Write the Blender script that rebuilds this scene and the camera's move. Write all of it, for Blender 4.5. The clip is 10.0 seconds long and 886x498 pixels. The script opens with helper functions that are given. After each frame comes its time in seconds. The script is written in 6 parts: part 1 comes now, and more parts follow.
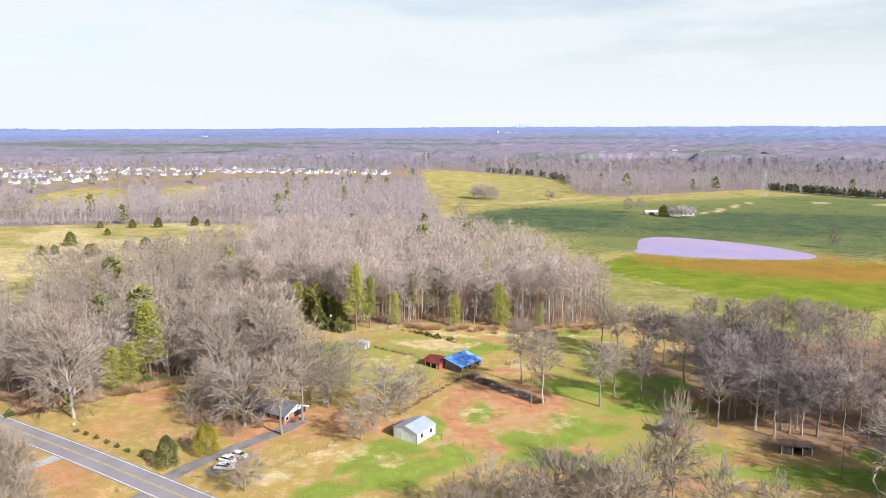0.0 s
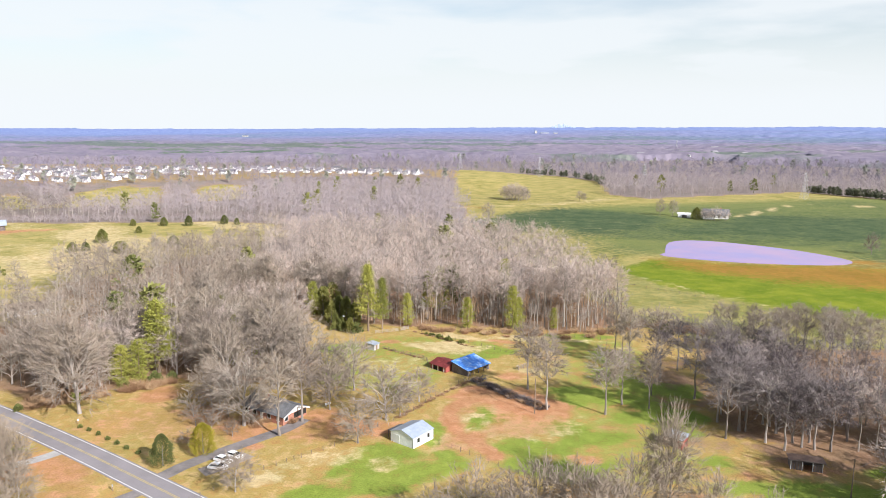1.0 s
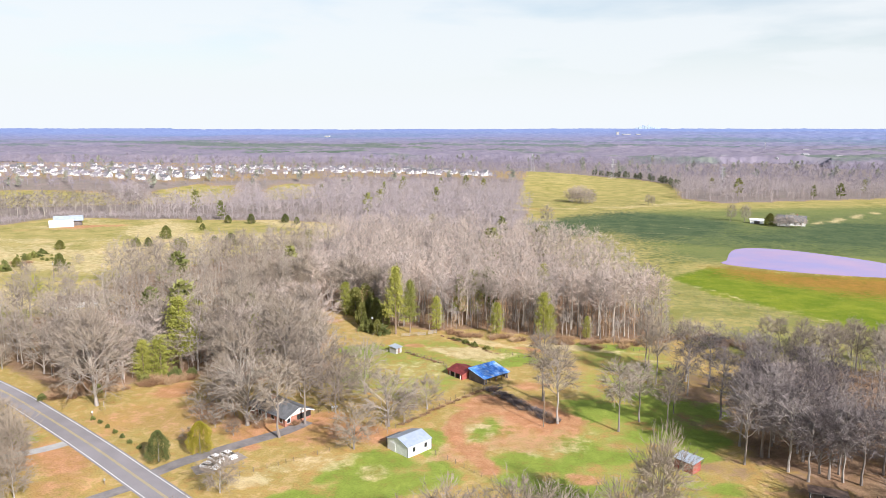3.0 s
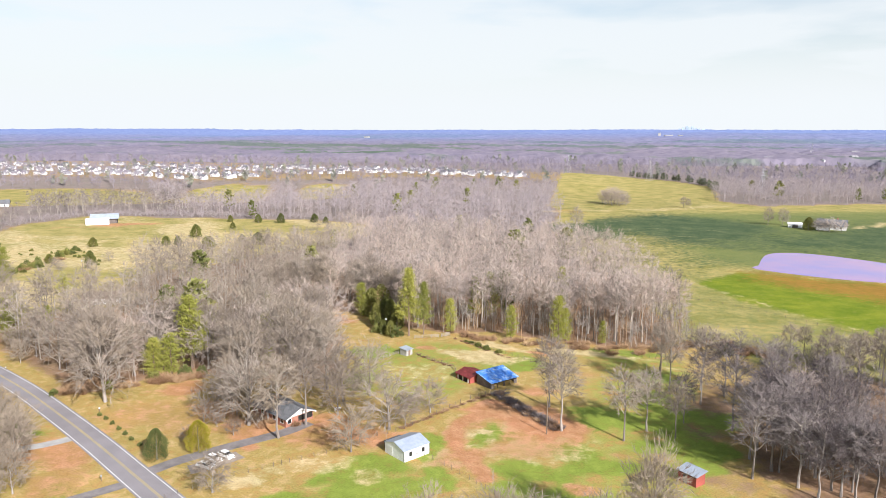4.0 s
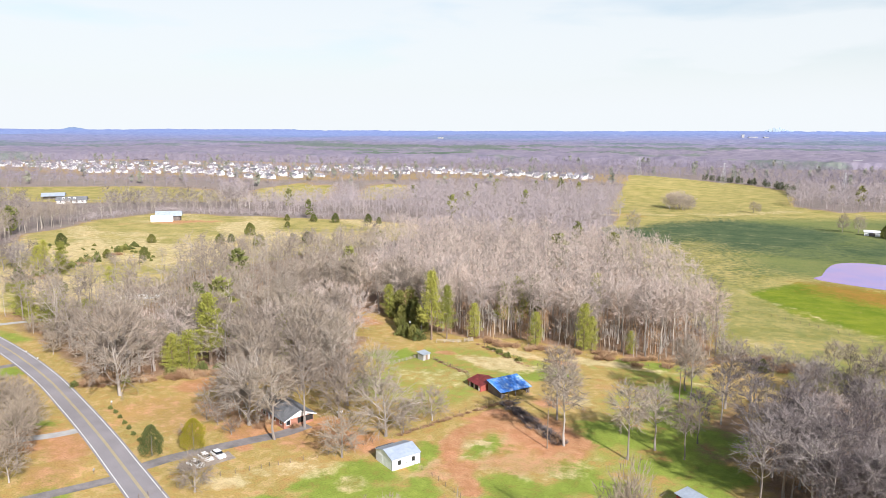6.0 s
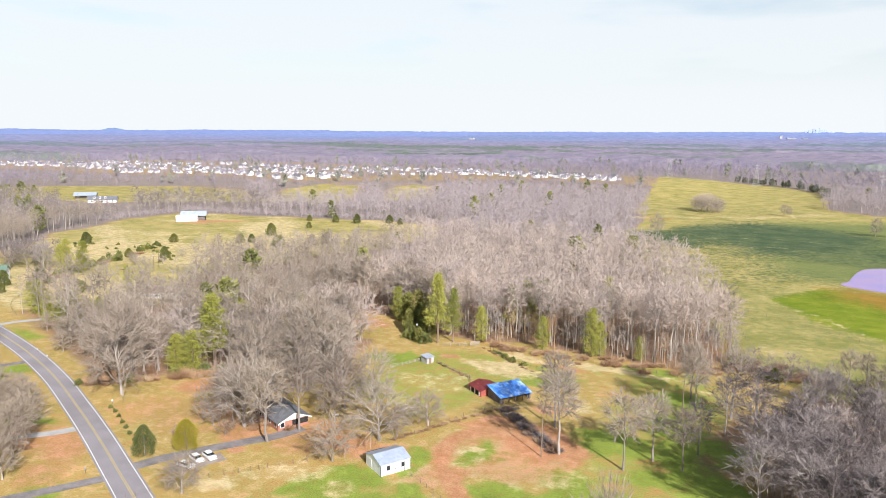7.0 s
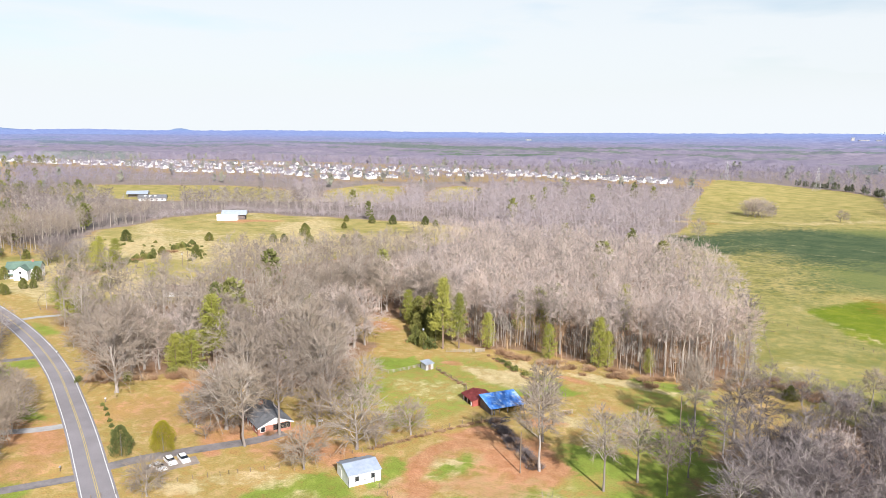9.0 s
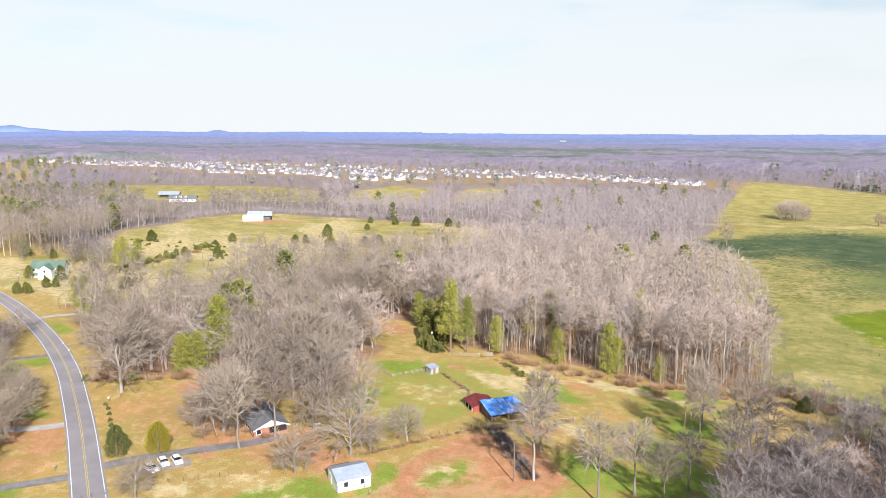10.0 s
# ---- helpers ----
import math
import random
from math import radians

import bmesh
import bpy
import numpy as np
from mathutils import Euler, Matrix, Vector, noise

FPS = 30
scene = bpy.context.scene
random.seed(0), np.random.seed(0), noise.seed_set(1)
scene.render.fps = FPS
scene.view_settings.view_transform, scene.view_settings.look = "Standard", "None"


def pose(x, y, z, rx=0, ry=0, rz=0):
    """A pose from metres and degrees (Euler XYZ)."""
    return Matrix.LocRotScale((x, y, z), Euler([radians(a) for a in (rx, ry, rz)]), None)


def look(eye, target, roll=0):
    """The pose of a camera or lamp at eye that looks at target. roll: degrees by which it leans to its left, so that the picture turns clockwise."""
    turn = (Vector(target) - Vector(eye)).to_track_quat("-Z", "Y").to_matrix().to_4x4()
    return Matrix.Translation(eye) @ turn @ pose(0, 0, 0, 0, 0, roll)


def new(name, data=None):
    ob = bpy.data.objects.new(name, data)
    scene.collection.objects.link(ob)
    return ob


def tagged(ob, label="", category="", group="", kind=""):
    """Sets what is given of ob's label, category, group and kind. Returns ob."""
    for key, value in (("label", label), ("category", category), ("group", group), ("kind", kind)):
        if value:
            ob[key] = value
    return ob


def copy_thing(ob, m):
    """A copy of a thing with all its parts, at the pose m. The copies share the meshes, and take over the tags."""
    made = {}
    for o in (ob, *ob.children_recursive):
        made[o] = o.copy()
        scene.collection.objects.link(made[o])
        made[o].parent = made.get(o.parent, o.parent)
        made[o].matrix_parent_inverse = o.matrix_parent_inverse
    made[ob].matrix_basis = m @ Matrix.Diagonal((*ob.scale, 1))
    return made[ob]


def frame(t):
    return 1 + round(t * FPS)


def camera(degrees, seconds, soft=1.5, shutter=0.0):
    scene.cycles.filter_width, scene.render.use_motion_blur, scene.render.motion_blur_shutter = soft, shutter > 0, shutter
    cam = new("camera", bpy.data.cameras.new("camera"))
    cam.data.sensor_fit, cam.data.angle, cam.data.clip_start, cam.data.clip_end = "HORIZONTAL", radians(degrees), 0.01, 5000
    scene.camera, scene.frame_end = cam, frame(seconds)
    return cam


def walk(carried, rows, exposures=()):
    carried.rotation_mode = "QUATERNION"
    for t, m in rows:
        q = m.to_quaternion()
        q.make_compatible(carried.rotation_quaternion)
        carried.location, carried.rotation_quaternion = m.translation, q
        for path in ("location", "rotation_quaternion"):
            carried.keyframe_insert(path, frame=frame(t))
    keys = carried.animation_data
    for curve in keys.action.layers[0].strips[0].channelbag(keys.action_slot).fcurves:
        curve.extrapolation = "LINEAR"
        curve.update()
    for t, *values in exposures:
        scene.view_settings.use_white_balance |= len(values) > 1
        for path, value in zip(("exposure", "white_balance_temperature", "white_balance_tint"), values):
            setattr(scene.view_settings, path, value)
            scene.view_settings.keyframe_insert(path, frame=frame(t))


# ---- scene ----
cam = camera(63.3, 10.0, soft=0.85)
METRES, EYE, TILT, LEAN, TURN = 100.0, 78.0, -9.75, 0.0, 0.0
ROWS = [
    (0.0, 0.0, 0.0, 0.0, 0.0, 0.0, 0.0),
    (0.5, 0.0486, 0.0138, 0.0028, 1.44, 0.01, -0.3),
    (1.0, 0.0974, 0.0295, 0.0056, 3.08, -0.0, -0.63),
    (1.5, 0.1454, 0.0465, 0.0086, 4.7, -0.02, -0.94),
    (2.0, 0.1925, 0.0648, 0.0119, 6.31, -0.04, -1.26),
    (2.5, 0.2393, 0.084, 0.0154, 7.91, -0.06, -1.54),
    (4.0, 0.3743, 0.1502, 0.0251, 12.68, -0.13, -2.43),
    (4.5, 0.4183, 0.1736, 0.0291, 14.24, -0.2, -2.73),
    (5.0, 0.4615, 0.1978, 0.0337, 15.78, -0.24, -3.01),
    (5.5, 0.5034, 0.2233, 0.0377, 17.29, -0.3, -3.28),
    (7.0, 0.6249, 0.3049, 0.0544, 21.34, -0.47, -3.97),
    (7.5, 0.6636, 0.3351, 0.06, 22.54, -0.52, -4.19),
    (8.0, 0.7022, 0.3662, 0.0662, 23.71, -0.59, -4.36),
    (8.5, 0.7395, 0.3986, 0.0724, 24.87, -0.69, -4.58),
    (9.0, 0.7749, 0.4335, 0.079, 26.03, -0.76, -4.79),
    (9.5, 0.81, 0.4682, 0.0846, 27.26, -0.8, -4.94),
    (10.0, 0.8445, 0.5035, 0.0907, 28.82, -0.89, -5.15),
]
walk(cam, [(t, pose(0, 0, EYE, TILT, LEAN, TURN) @ pose(METRES * x, METRES * y, METRES * z, 90 + pitch, roll, yaw)) for t, x, y, z, yaw, pitch, roll in ROWS])

# ---- light ----
SUN_AZ, SUN_EL = 133.0, 31.0          # degrees clockwise from +y, and above the horizon
scene.view_settings.exposure = 0.79
world = bpy.data.worlds.new("sky")
scene.world = world
world.use_nodes = True
wn, wl = world.node_tree.nodes, world.node_tree.links
wn.clear()
w_out, w_bg = wn.new("ShaderNodeOutputWorld"), wn.new("ShaderNodeBackground")
w_sky = wn.new("ShaderNodeTexSky")
w_sky.sky_type, w_sky.sun_disc = "NISHITA", False
w_sky.sun_elevation, w_sky.sun_rotation = radians(SUN_EL), radians(SUN_AZ)
w_sky.air_density, w_sky.dust_density = 1.0, 1.5
w_co, w_map, w_noise, w_ramp, w_mix = (wn.new("ShaderNode" + k) for k in ("TexCoord", "Mapping", "TexNoise", "ValToRGB", "MixRGB"))
w_map.inputs["Scale"].default_value = (1.6, 1.6, 8.0)
w_noise.inputs["Scale"].default_value, w_noise.inputs["Detail"].default_value = 1.7, 7.0
w_ramp.color_ramp.elements[0].position, w_ramp.color_ramp.elements[1].position = 0.25, 0.5
w_ramp.color_ramp.elements[0].color, w_ramp.color_ramp.elements[1].color = (0.12, 0.12, 0.12, 1), (0.92, 0.92, 0.92, 1)
w_mix.inputs["Color2"].default_value = (5.8, 6.1, 6.35, 1)      # thin high cloud
wl.new(w_co.outputs["Generated"], w_map.inputs["Vector"])
wl.new(w_map.outputs["Vector"], w_noise.inputs["Vector"])
wl.new(w_noise.outputs["Fac"], w_ramp.inputs["Fac"])
# the cloud veil thickens towards the horizon, as a thin layer seen edge-on does
w_sep, w_fade, w_mul = wn.new("ShaderNodeSeparateXYZ"), wn.new("ShaderNodeMapRange"), wn.new("ShaderNodeMath")
w_fade.inputs["From Min"].default_value, w_fade.inputs["From Max"].default_value = 0.12, 0.75
w_fade.inputs["To Min"].default_value, w_fade.inputs["To Max"].default_value = 1.0, 0.10
w_mul.operation = "MULTIPLY"
wl.new(w_co.outputs["Generated"], w_sep.inputs["Vector"])
wl.new(w_sep.outputs["Z"], w_fade.inputs["Value"])
wl.new(w_ramp.outputs["Color"], w_mul.inputs[0])
wl.new(w_fade.outputs["Result"], w_mul.inputs[1])
w_low, w_max = wn.new("ShaderNodeMapRange"), wn.new("ShaderNodeMath")
w_low.interpolation_type = "SMOOTHSTEP"
w_low.inputs["From Min"].default_value, w_low.inputs["From Max"].default_value = 0.02, 0.22
w_low.inputs["To Min"].default_value, w_low.inputs["To Max"].default_value = 1.0, 0.0
w_max.operation = "MAXIMUM"
wl.new(w_sep.outputs["Z"], w_low.inputs["Value"])
wl.new(w_low.outputs["Result"], w_max.inputs[0])
wl.new(w_mul.outputs["Value"], w_max.inputs[1])
wl.new(w_max.outputs["Value"], w_mix.inputs["Fac"])
wl.new(w_sky.outputs["Color"], w_mix.inputs["Color1"])
wl.new(w_mix.outputs["Color"], w_bg.inputs["Color"])
w_bg.inputs["Strength"].default_value = 0.09
wl.new(w_bg.outputs["Background"], w_out.inputs["Surface"])

sun = new("sun", bpy.data.lights.new("sun", "SUN"))
sun.data.energy, sun.data.angle, sun.data.color = 5.0, radians(0.6), (1.0, 0.957, 0.95)
az, el = radians(SUN_AZ), radians(SUN_EL)
SUN_WAY = Vector((math.sin(az) * math.cos(el), math.cos(az) * math.cos(el), math.sin(el)))
sun.matrix_world = look(SUN_WAY * 400, (0, 0, 0))


# ---- materials ----
def nodes_of(name):
    m = bpy.data.materials.new(name)
    m.use_nodes = True
    nt = m.node_tree
    return m, nt, nt.nodes["Principled BSDF"]


def noise_node(nt, scale, detail=5.0, rough=0.55, coords="Position", stretch=None):
    if coords == "Position":
        src = nt.nodes.new("ShaderNodeNewGeometry").outputs["Position"]
    else:
        src = nt.nodes.new("ShaderNodeTexCoord").outputs["Object"]
    if stretch:
        mp = nt.nodes.new("ShaderNodeMapping")
        mp.inputs["Scale"].default_value = stretch
        nt.links.new(src, mp.inputs["Vector"])
        src = mp.outputs["Vector"]
    n = nt.nodes.new("ShaderNodeTexNoise")
    n.inputs["Scale"].default_value, n.inputs["Detail"].default_value, n.inputs["Roughness"].default_value = scale, detail, rough
    nt.links.new(src, n.inputs["Vector"])
    return n.outputs["Fac"]


def ramp_node(nt, fac, stops):
    r = nt.nodes.new("ShaderNodeValToRGB")
    els = r.color_ramp.elements
    while len(els) < len(stops):
        els.new(0.5)
    for e, (p, c) in zip(els, stops):
        e.position, e.color = p, (*c, 1)
    nt.links.new(fac, r.inputs["Fac"])
    return r.outputs["Color"]


def math_node(nt, op, a, b=None, clamp=False):
    n = nt.nodes.new("ShaderNodeMath")
    n.operation, n.use_clamp = op, clamp
    for i, v in enumerate((a, b)):
        if v is None:
            continue
        if isinstance(v, (int, float)):
            n.inputs[i].default_value = v
        else:
            nt.links.new(v, n.inputs[i])
    return n.outputs[0]


def mix_node(nt, fac, a, b, blend="MIX"):
    n = nt.nodes.new("ShaderNodeMixRGB")
    n.blend_type = blend
    for key, v in (("Fac", fac), ("Color1", a), ("Color2", b)):
        if isinstance(v, (int, float)):
            n.inputs[key].default_value = v
        elif isinstance(v, tuple):
            n.inputs[key].default_value = (*v, 1)
        else:
            nt.links.new(v, n.inputs[key])
    return n.outputs["Color"]


def bump_node(nt, height, strength, distance, bsdf):
    b = nt.nodes.new("ShaderNodeBump")
    b.inputs["Strength"].default_value, b.inputs["Distance"].default_value = strength, distance
    nt.links.new(height, b.inputs["Height"])
    nt.links.new(b.outputs["Normal"], bsdf.inputs["Normal"])


def surface(name, c1, c2, fine=3.0, coarse=0.4, rough=0.85, metal=0.0, bump=0.15, depth=0.02, spec=0.3, vary=0.12, coords="Object", stretch=None):
    """A worn surface: fine grain between two colours, with broad lighter and darker stains."""
    m, nt, b = nodes_of(name)
    f = noise_node(nt, fine, 6, 0.65, coords, stretch)
    col = ramp_node(nt, f, [(0.3, c1), (0.7, c2)])
    c = noise_node(nt, coarse, 4, 0.6, coords)
    lo, hi = 1 - 2 * vary, 1 + vary
    tone = ramp_node(nt, c, [(0.3, (lo, lo, lo)), (0.7, (hi, hi, hi))])
    nt.links.new(mix_node(nt, 1.0, col, tone, "MULTIPLY"), b.inputs["Base Color"])
    b.inputs["Roughness"].default_value, b.inputs["Metallic"].default_value = rough, metal
    b.inputs["Specular IOR Level"].default_value = spec
    if bump:
        bump_node(nt, f, bump, depth, b)
    return m


def plant_material(name, stops, rough=0.9, spec=0.1, gloom=0.0):
    """Bark, twigs or leaves: the tone changes from plant to plant, and a little from twig to twig."""
    m, nt, b = nodes_of(name)
    at = nt.nodes.new("ShaderNodeAttribute")
    at.attribute_name = "tint"
    info = nt.nodes.new("ShaderNodeObjectInfo")
    k = math_node(nt, "FRACT", math_node(nt, "ADD", at.outputs["Fac"], info.outputs["Random"]))
    geo = nt.nodes.new("ShaderNodeNewGeometry")
    k = math_node(nt, "ADD", math_node(nt, "MULTIPLY", k, 0.86), math_node(nt, "MULTIPLY", geo.outputs["Random Per Island"], 0.14))
    nt.links.new(ramp_node(nt, k, stops), b.inputs["Base Color"])
    b.inputs["Roughness"].default_value, b.inputs["Specular IOR Level"].default_value = rough, spec
    return m


M_BARK = plant_material("bark", [(0.0, (0.153, 0.131, 0.117)), (0.5, (0.243, 0.214, 0.192)), (1.0, (0.360, 0.324, 0.293))])
M_TWIG = plant_material("twigs", [(0.0, (0.192, 0.156, 0.125)), (0.35, (0.255, 0.211, 0.169)), (0.7, (0.299, 0.246, 0.188)), (1.0, (0.263, 0.222, 0.188))])
M_TWIG_DARK = plant_material("dark_twigs", [(0.0, (0.085, 0.070, 0.071)), (0.35, (0.140, 0.117, 0.116)), (0.7, (0.200, 0.171, 0.165)), (1.0, (0.280, 0.244, 0.230))])
M_WOODS = plant_material("woods_twigs", [(0.0, (0.289, 0.239, 0.219)), (0.17, (0.425, 0.355, 0.310)), (0.34, (0.326, 0.278, 0.260)), (0.5, (0.487, 0.404, 0.340)), (0.67, (0.372, 0.308, 0.278)), (0.83, (0.470, 0.370, 0.310)), (1.0, (0.403, 0.343, 0.306))])
M_LIMB = plant_material("pale_limbs", [(0.0, (0.192, 0.164, 0.147)), (0.5, (0.303, 0.264, 0.230)), (1.0, (0.417, 0.373, 0.324))])
# woods twigs again, shifted bluer for the haze of the middle distance
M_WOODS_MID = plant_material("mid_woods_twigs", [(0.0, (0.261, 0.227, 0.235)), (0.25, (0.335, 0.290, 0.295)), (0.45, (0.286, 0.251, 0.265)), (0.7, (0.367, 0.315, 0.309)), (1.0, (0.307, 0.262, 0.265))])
M_PINE_BARK = plant_material("pine_bark", [(0.0, (0.12, 0.085, 0.065)), (1.0, (0.22, 0.165, 0.125))])
# far twigs and needles, with distance haze mixed into their colours
M_WOODS_HAZE = plant_material("hazed_far_twigs", [(0.0, (0.194, 0.172, 0.221)), (0.5, (0.237, 0.211, 0.254)), (1.0, (0.271, 0.241, 0.275))])
M_PINE_HAZE = plant_material("hazed_far_needles", [(0.0, (0.19, 0.20, 0.17)), (0.5, (0.22, 0.23, 0.185)), (1.0, (0.26, 0.26, 0.20))], 0.9, 0.05)
M_PINE_MID = plant_material("mid_pine_needles", [(0.0, (0.120, 0.132, 0.048)), (0.5, (0.164, 0.172, 0.060)), (1.0, (0.216, 0.216, 0.072))], 0.9, 0.05)
M_PINE = plant_material("pine_needles", [(0.0, (0.168, 0.180, 0.046)), (0.5, (0.250, 0.256, 0.058)), (1.0, (0.340, 0.325, 0.080))], 0.95, 0.05)
M_CEDAR = plant_material("cedar_leaves", [(0.0, (0.09, 0.105, 0.035)), (0.5, (0.145, 0.155, 0.045)), (1.0, (0.20, 0.195, 0.055))], 0.8, 0.15)
M_PINE_DARK = plant_material("dark_needles", [(0.0, (0.085, 0.095, 0.065)), (0.5, (0.11, 0.12, 0.08)), (1.0, (0.15, 0.155, 0.10))], 0.9, 0.05)
M_GOLD = plant_material("golden_leaves", [(0.0, (0.16, 0.14, 0.015)), (0.5, (0.23, 0.20, 0.02)), (1.0, (0.30, 0.25, 0.03))], 0.7, 0.2)
M_BRUSH = plant_material("dry_brush", [(0.0, (0.198, 0.116, 0.066)), (0.5, (0.319, 0.198, 0.116)), (1.0, (0.462, 0.330, 0.198))])

M_ASPHALT = surface("asphalt", (0.215, 0.198, 0.205), (0.275, 0.255, 0.262), 9, 0.08, 0.9, bump=0.1, depth=0.01, coords="Position", vary=0.1)
M_DRIVE = surface("old_asphalt", (0.17, 0.155, 0.155), (0.25, 0.225, 0.215), 5, 0.25, 0.95, coords="Position", vary=0.2)
M_GRAVEL = surface("gravel", (0.27, 0.225, 0.19), (0.39, 0.33, 0.28), 6, 0.3, 0.95, coords="Position", vary=0.2)
M_CONCRETE = surface("concrete", (0.33, 0.32, 0.31), (0.45, 0.44, 0.42), 6, 0.4, 0.9, coords="Position")
M_LINE_WHITE = surface("white_road_paint", (0.55, 0.55, 0.54), (0.75, 0.75, 0.73), 8, 0.5, 0.8, bump=0, coords="Position")
M_LINE_YELLOW = surface("yellow_road_paint", (0.42, 0.325, 0.12), (0.54, 0.43, 0.18), 8, 0.5, 0.8, bump=0, coords="Position")
M_WHITE = surface("white_painted_metal", (0.66, 0.67, 0.68), (0.78, 0.78, 0.78), 2, 0.5, 0.5, vary=0.06)
M_SIDING = surface("white_siding", (0.62, 0.62, 0.62), (0.74, 0.74, 0.735), 3, 0.3, 0.7, vary=0.06)
M_ROOF_METAL = surface("pale_metal_roof", (0.32, 0.37, 0.44), (0.43, 0.48, 0.55), 1.2, 0.35, 0.38, 0.2, vary=0.1)
M_ROOF_PALE = surface("clean_metal_roof", (0.31, 0.365, 0.45), (0.40, 0.45, 0.53), 1.2, 0.35, 0.35, 0.15, vary=0.06)
M_ROOF_RED = surface("rusty_red_roof", (0.13, 0.022, 0.022), (0.26, 0.05, 0.045), 1.5, 0.6, 0.6, 0.1, vary=0.2)
M_ROOF_GREY = surface("grey_shingles", (0.10, 0.105, 0.115), (0.20, 0.205, 0.215), 4, 0.5, 0.9, vary=0.15)
M_ROOF_GREEN = surface("green_metal_roof", (0.10, 0.16, 0.125), (0.15, 0.22, 0.175), 2, 0.4, 0.5, 0.1)
M_ROOF_TAN = surface("light_shingles", (0.22, 0.215, 0.235), (0.36, 0.35, 0.375), 1.0, 0.05, 0.9, vary=0.2)
M_ROOF_RUST = surface("rust_brown_roof", (0.14, 0.09, 0.07), (0.25, 0.17, 0.13), 2, 0.6, 0.7)
M_BRICK = surface("red_brick", (0.28, 0.12, 0.085), (0.42, 0.21, 0.15), 7, 0.6, 0.9)
M_RED_BOARD = surface("red_boards", (0.24, 0.055, 0.045), (0.38, 0.11, 0.085), 3, 0.6, 0.8, stretch=(6, 6, 0.6))
M_OLD_BOARD = surface("weathered_boards", (0.09, 0.075, 0.07), (0.22, 0.19, 0.175), 3, 0.5, 0.9, stretch=(6, 6, 0.5), vary=0.2)
# near-black for the shade inside openings; the tool shed's beam shares it
M_DARK = surface("dark_inside", (0.015, 0.014, 0.013), (0.035, 0.032, 0.03), 2, 0.5, 0.95)
M_PALE_WOOD = surface("sun_bleached_boards", (0.27, 0.235, 0.19), (0.40, 0.355, 0.295), 5, 1, 0.9, stretch=(3, 3, 0.3))
M_WOOD_POLE = surface("weathered_pole_wood", (0.15, 0.115, 0.085), (0.26, 0.20, 0.15), 5, 1, 0.9, stretch=(3, 3, 0.3))
M_STEEL = surface("galvanised_steel", (0.45, 0.46, 0.47), (0.60, 0.60, 0.61), 3, 1, 0.5, 0.6, bump=0)
M_CAR = surface("white_car_paint", (0.74, 0.75, 0.76), (0.80, 0.80, 0.80), 1, 0.6, 0.25, bump=0, spec=0.5, vary=0.03)
M_TYRE = surface("black_rubber", (0.015, 0.015, 0.015), (0.03, 0.03, 0.03), 6, 1, 0.85)


def glass_material():
    m, nt, b = nodes_of("dark_glass")
    b.inputs["Base Color"].default_value = (0.02, 0.025, 0.03, 1)
    b.inputs["Roughness"].default_value, b.inputs["Specular IOR Level"].default_value = 0.05, 0.8
    return m


M_GLASS = glass_material()


def water_material():
    m, nt, b = nodes_of("pond_water")
    c = noise_node(nt, 0.03, 3, 0.5)
    # lilac and pink of the reflected sky, put into the water's base colour
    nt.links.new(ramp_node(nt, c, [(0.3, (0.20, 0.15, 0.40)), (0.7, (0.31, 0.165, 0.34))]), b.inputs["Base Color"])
    b.inputs["Roughness"].default_value, b.inputs["IOR"].default_value = 0.12, 1.33
    bump_node(nt, noise_node(nt, 1.4, 3, 0.6), 0.25, 0.03, b)
    return m


M_WATER = water_material()

# ---- the plan, in metres: x to the right of the first view, y ahead of it ----
ROAD = [(160, -8), (90, 42), (20, 92), (-20, 119.5), (-53, 140.5), (-66, 148.7), (-82, 158.8), (-104, 172), (-134, 189), (-170, 206), (-214, 223), (-256, 236), (-310, 248), (-380, 250), (-520, 250), (-900, 250)]
YARD = [(-120, 184), (-104, 195), (-98, 210), (-84, 213), (-72, 206), (-64, 207), (-48, 214), (-44, 230), (-52, 238), (-57, 262), (-84, 270), (-90, 292), (-60, 296), (-48, 282), (-22, 275), (0, 278), (30, 273), (50, 269), (73, 288),
        (90, 268), (88, 256), (84, 242), (84, 226), (80, 208), (74, 190), (77, 178), (100, 165), (120, 160), (120, 130), (60, 90), (-40, 90), (-60, 130), (-95, 160)]
FIELD_E = [(73, 288), (62, 370), (30, 455), (-3, 590), (2, 690), (-14, 760), (-26, 1150), (40, 1190), (125, 1140), (170, 1036), (158, 935), (150, 835), (190, 792), (391, 880), (468, 760), (700, 700), (1500, 640),
           (1500, 300), (500, 296), (260, 276), (150, 262), (98, 264)]
PASTURE_W = [(-392, 400), (-402, 450), (-412, 500), (-400, 552), (-300, 566), (-199, 575), (-150, 566), (-128, 510), (-140, 470), (-160, 425), (-178, 385), (-196, 345), (-188, 312), (-170, 300), (-172, 274), (-196, 262), (-222, 244), (-262, 247), (-352, 262), (-360, 292), (-340, 325), (-352, 350)]
FIELDS_NW = [[(-790, 690), (-620, 780), (-500, 770), (-405, 668), (-520, 600), (-640, 575), (-760, 600)], [(-445, 780), (-420, 840), (-372, 850), (-310, 700), (-400, 665)], [(-330, 830), (-340, 880), (-290, 885), (-240, 770), (-290, 725)]]
RISE = [(-1400, 830), (-1057, 880), (-753, 850), (-640, 890), (-474, 850), (-380, 900), (-196, 1020), (-20, 990), (-20, 1150), (-311, 1230), (-783, 1260), (-1400, 1100)]
POND = [(124, 452), (139, 496), (166, 501), (205, 472), (226, 437), (220, 420), (198, 416), (157, 422), (121, 440)]


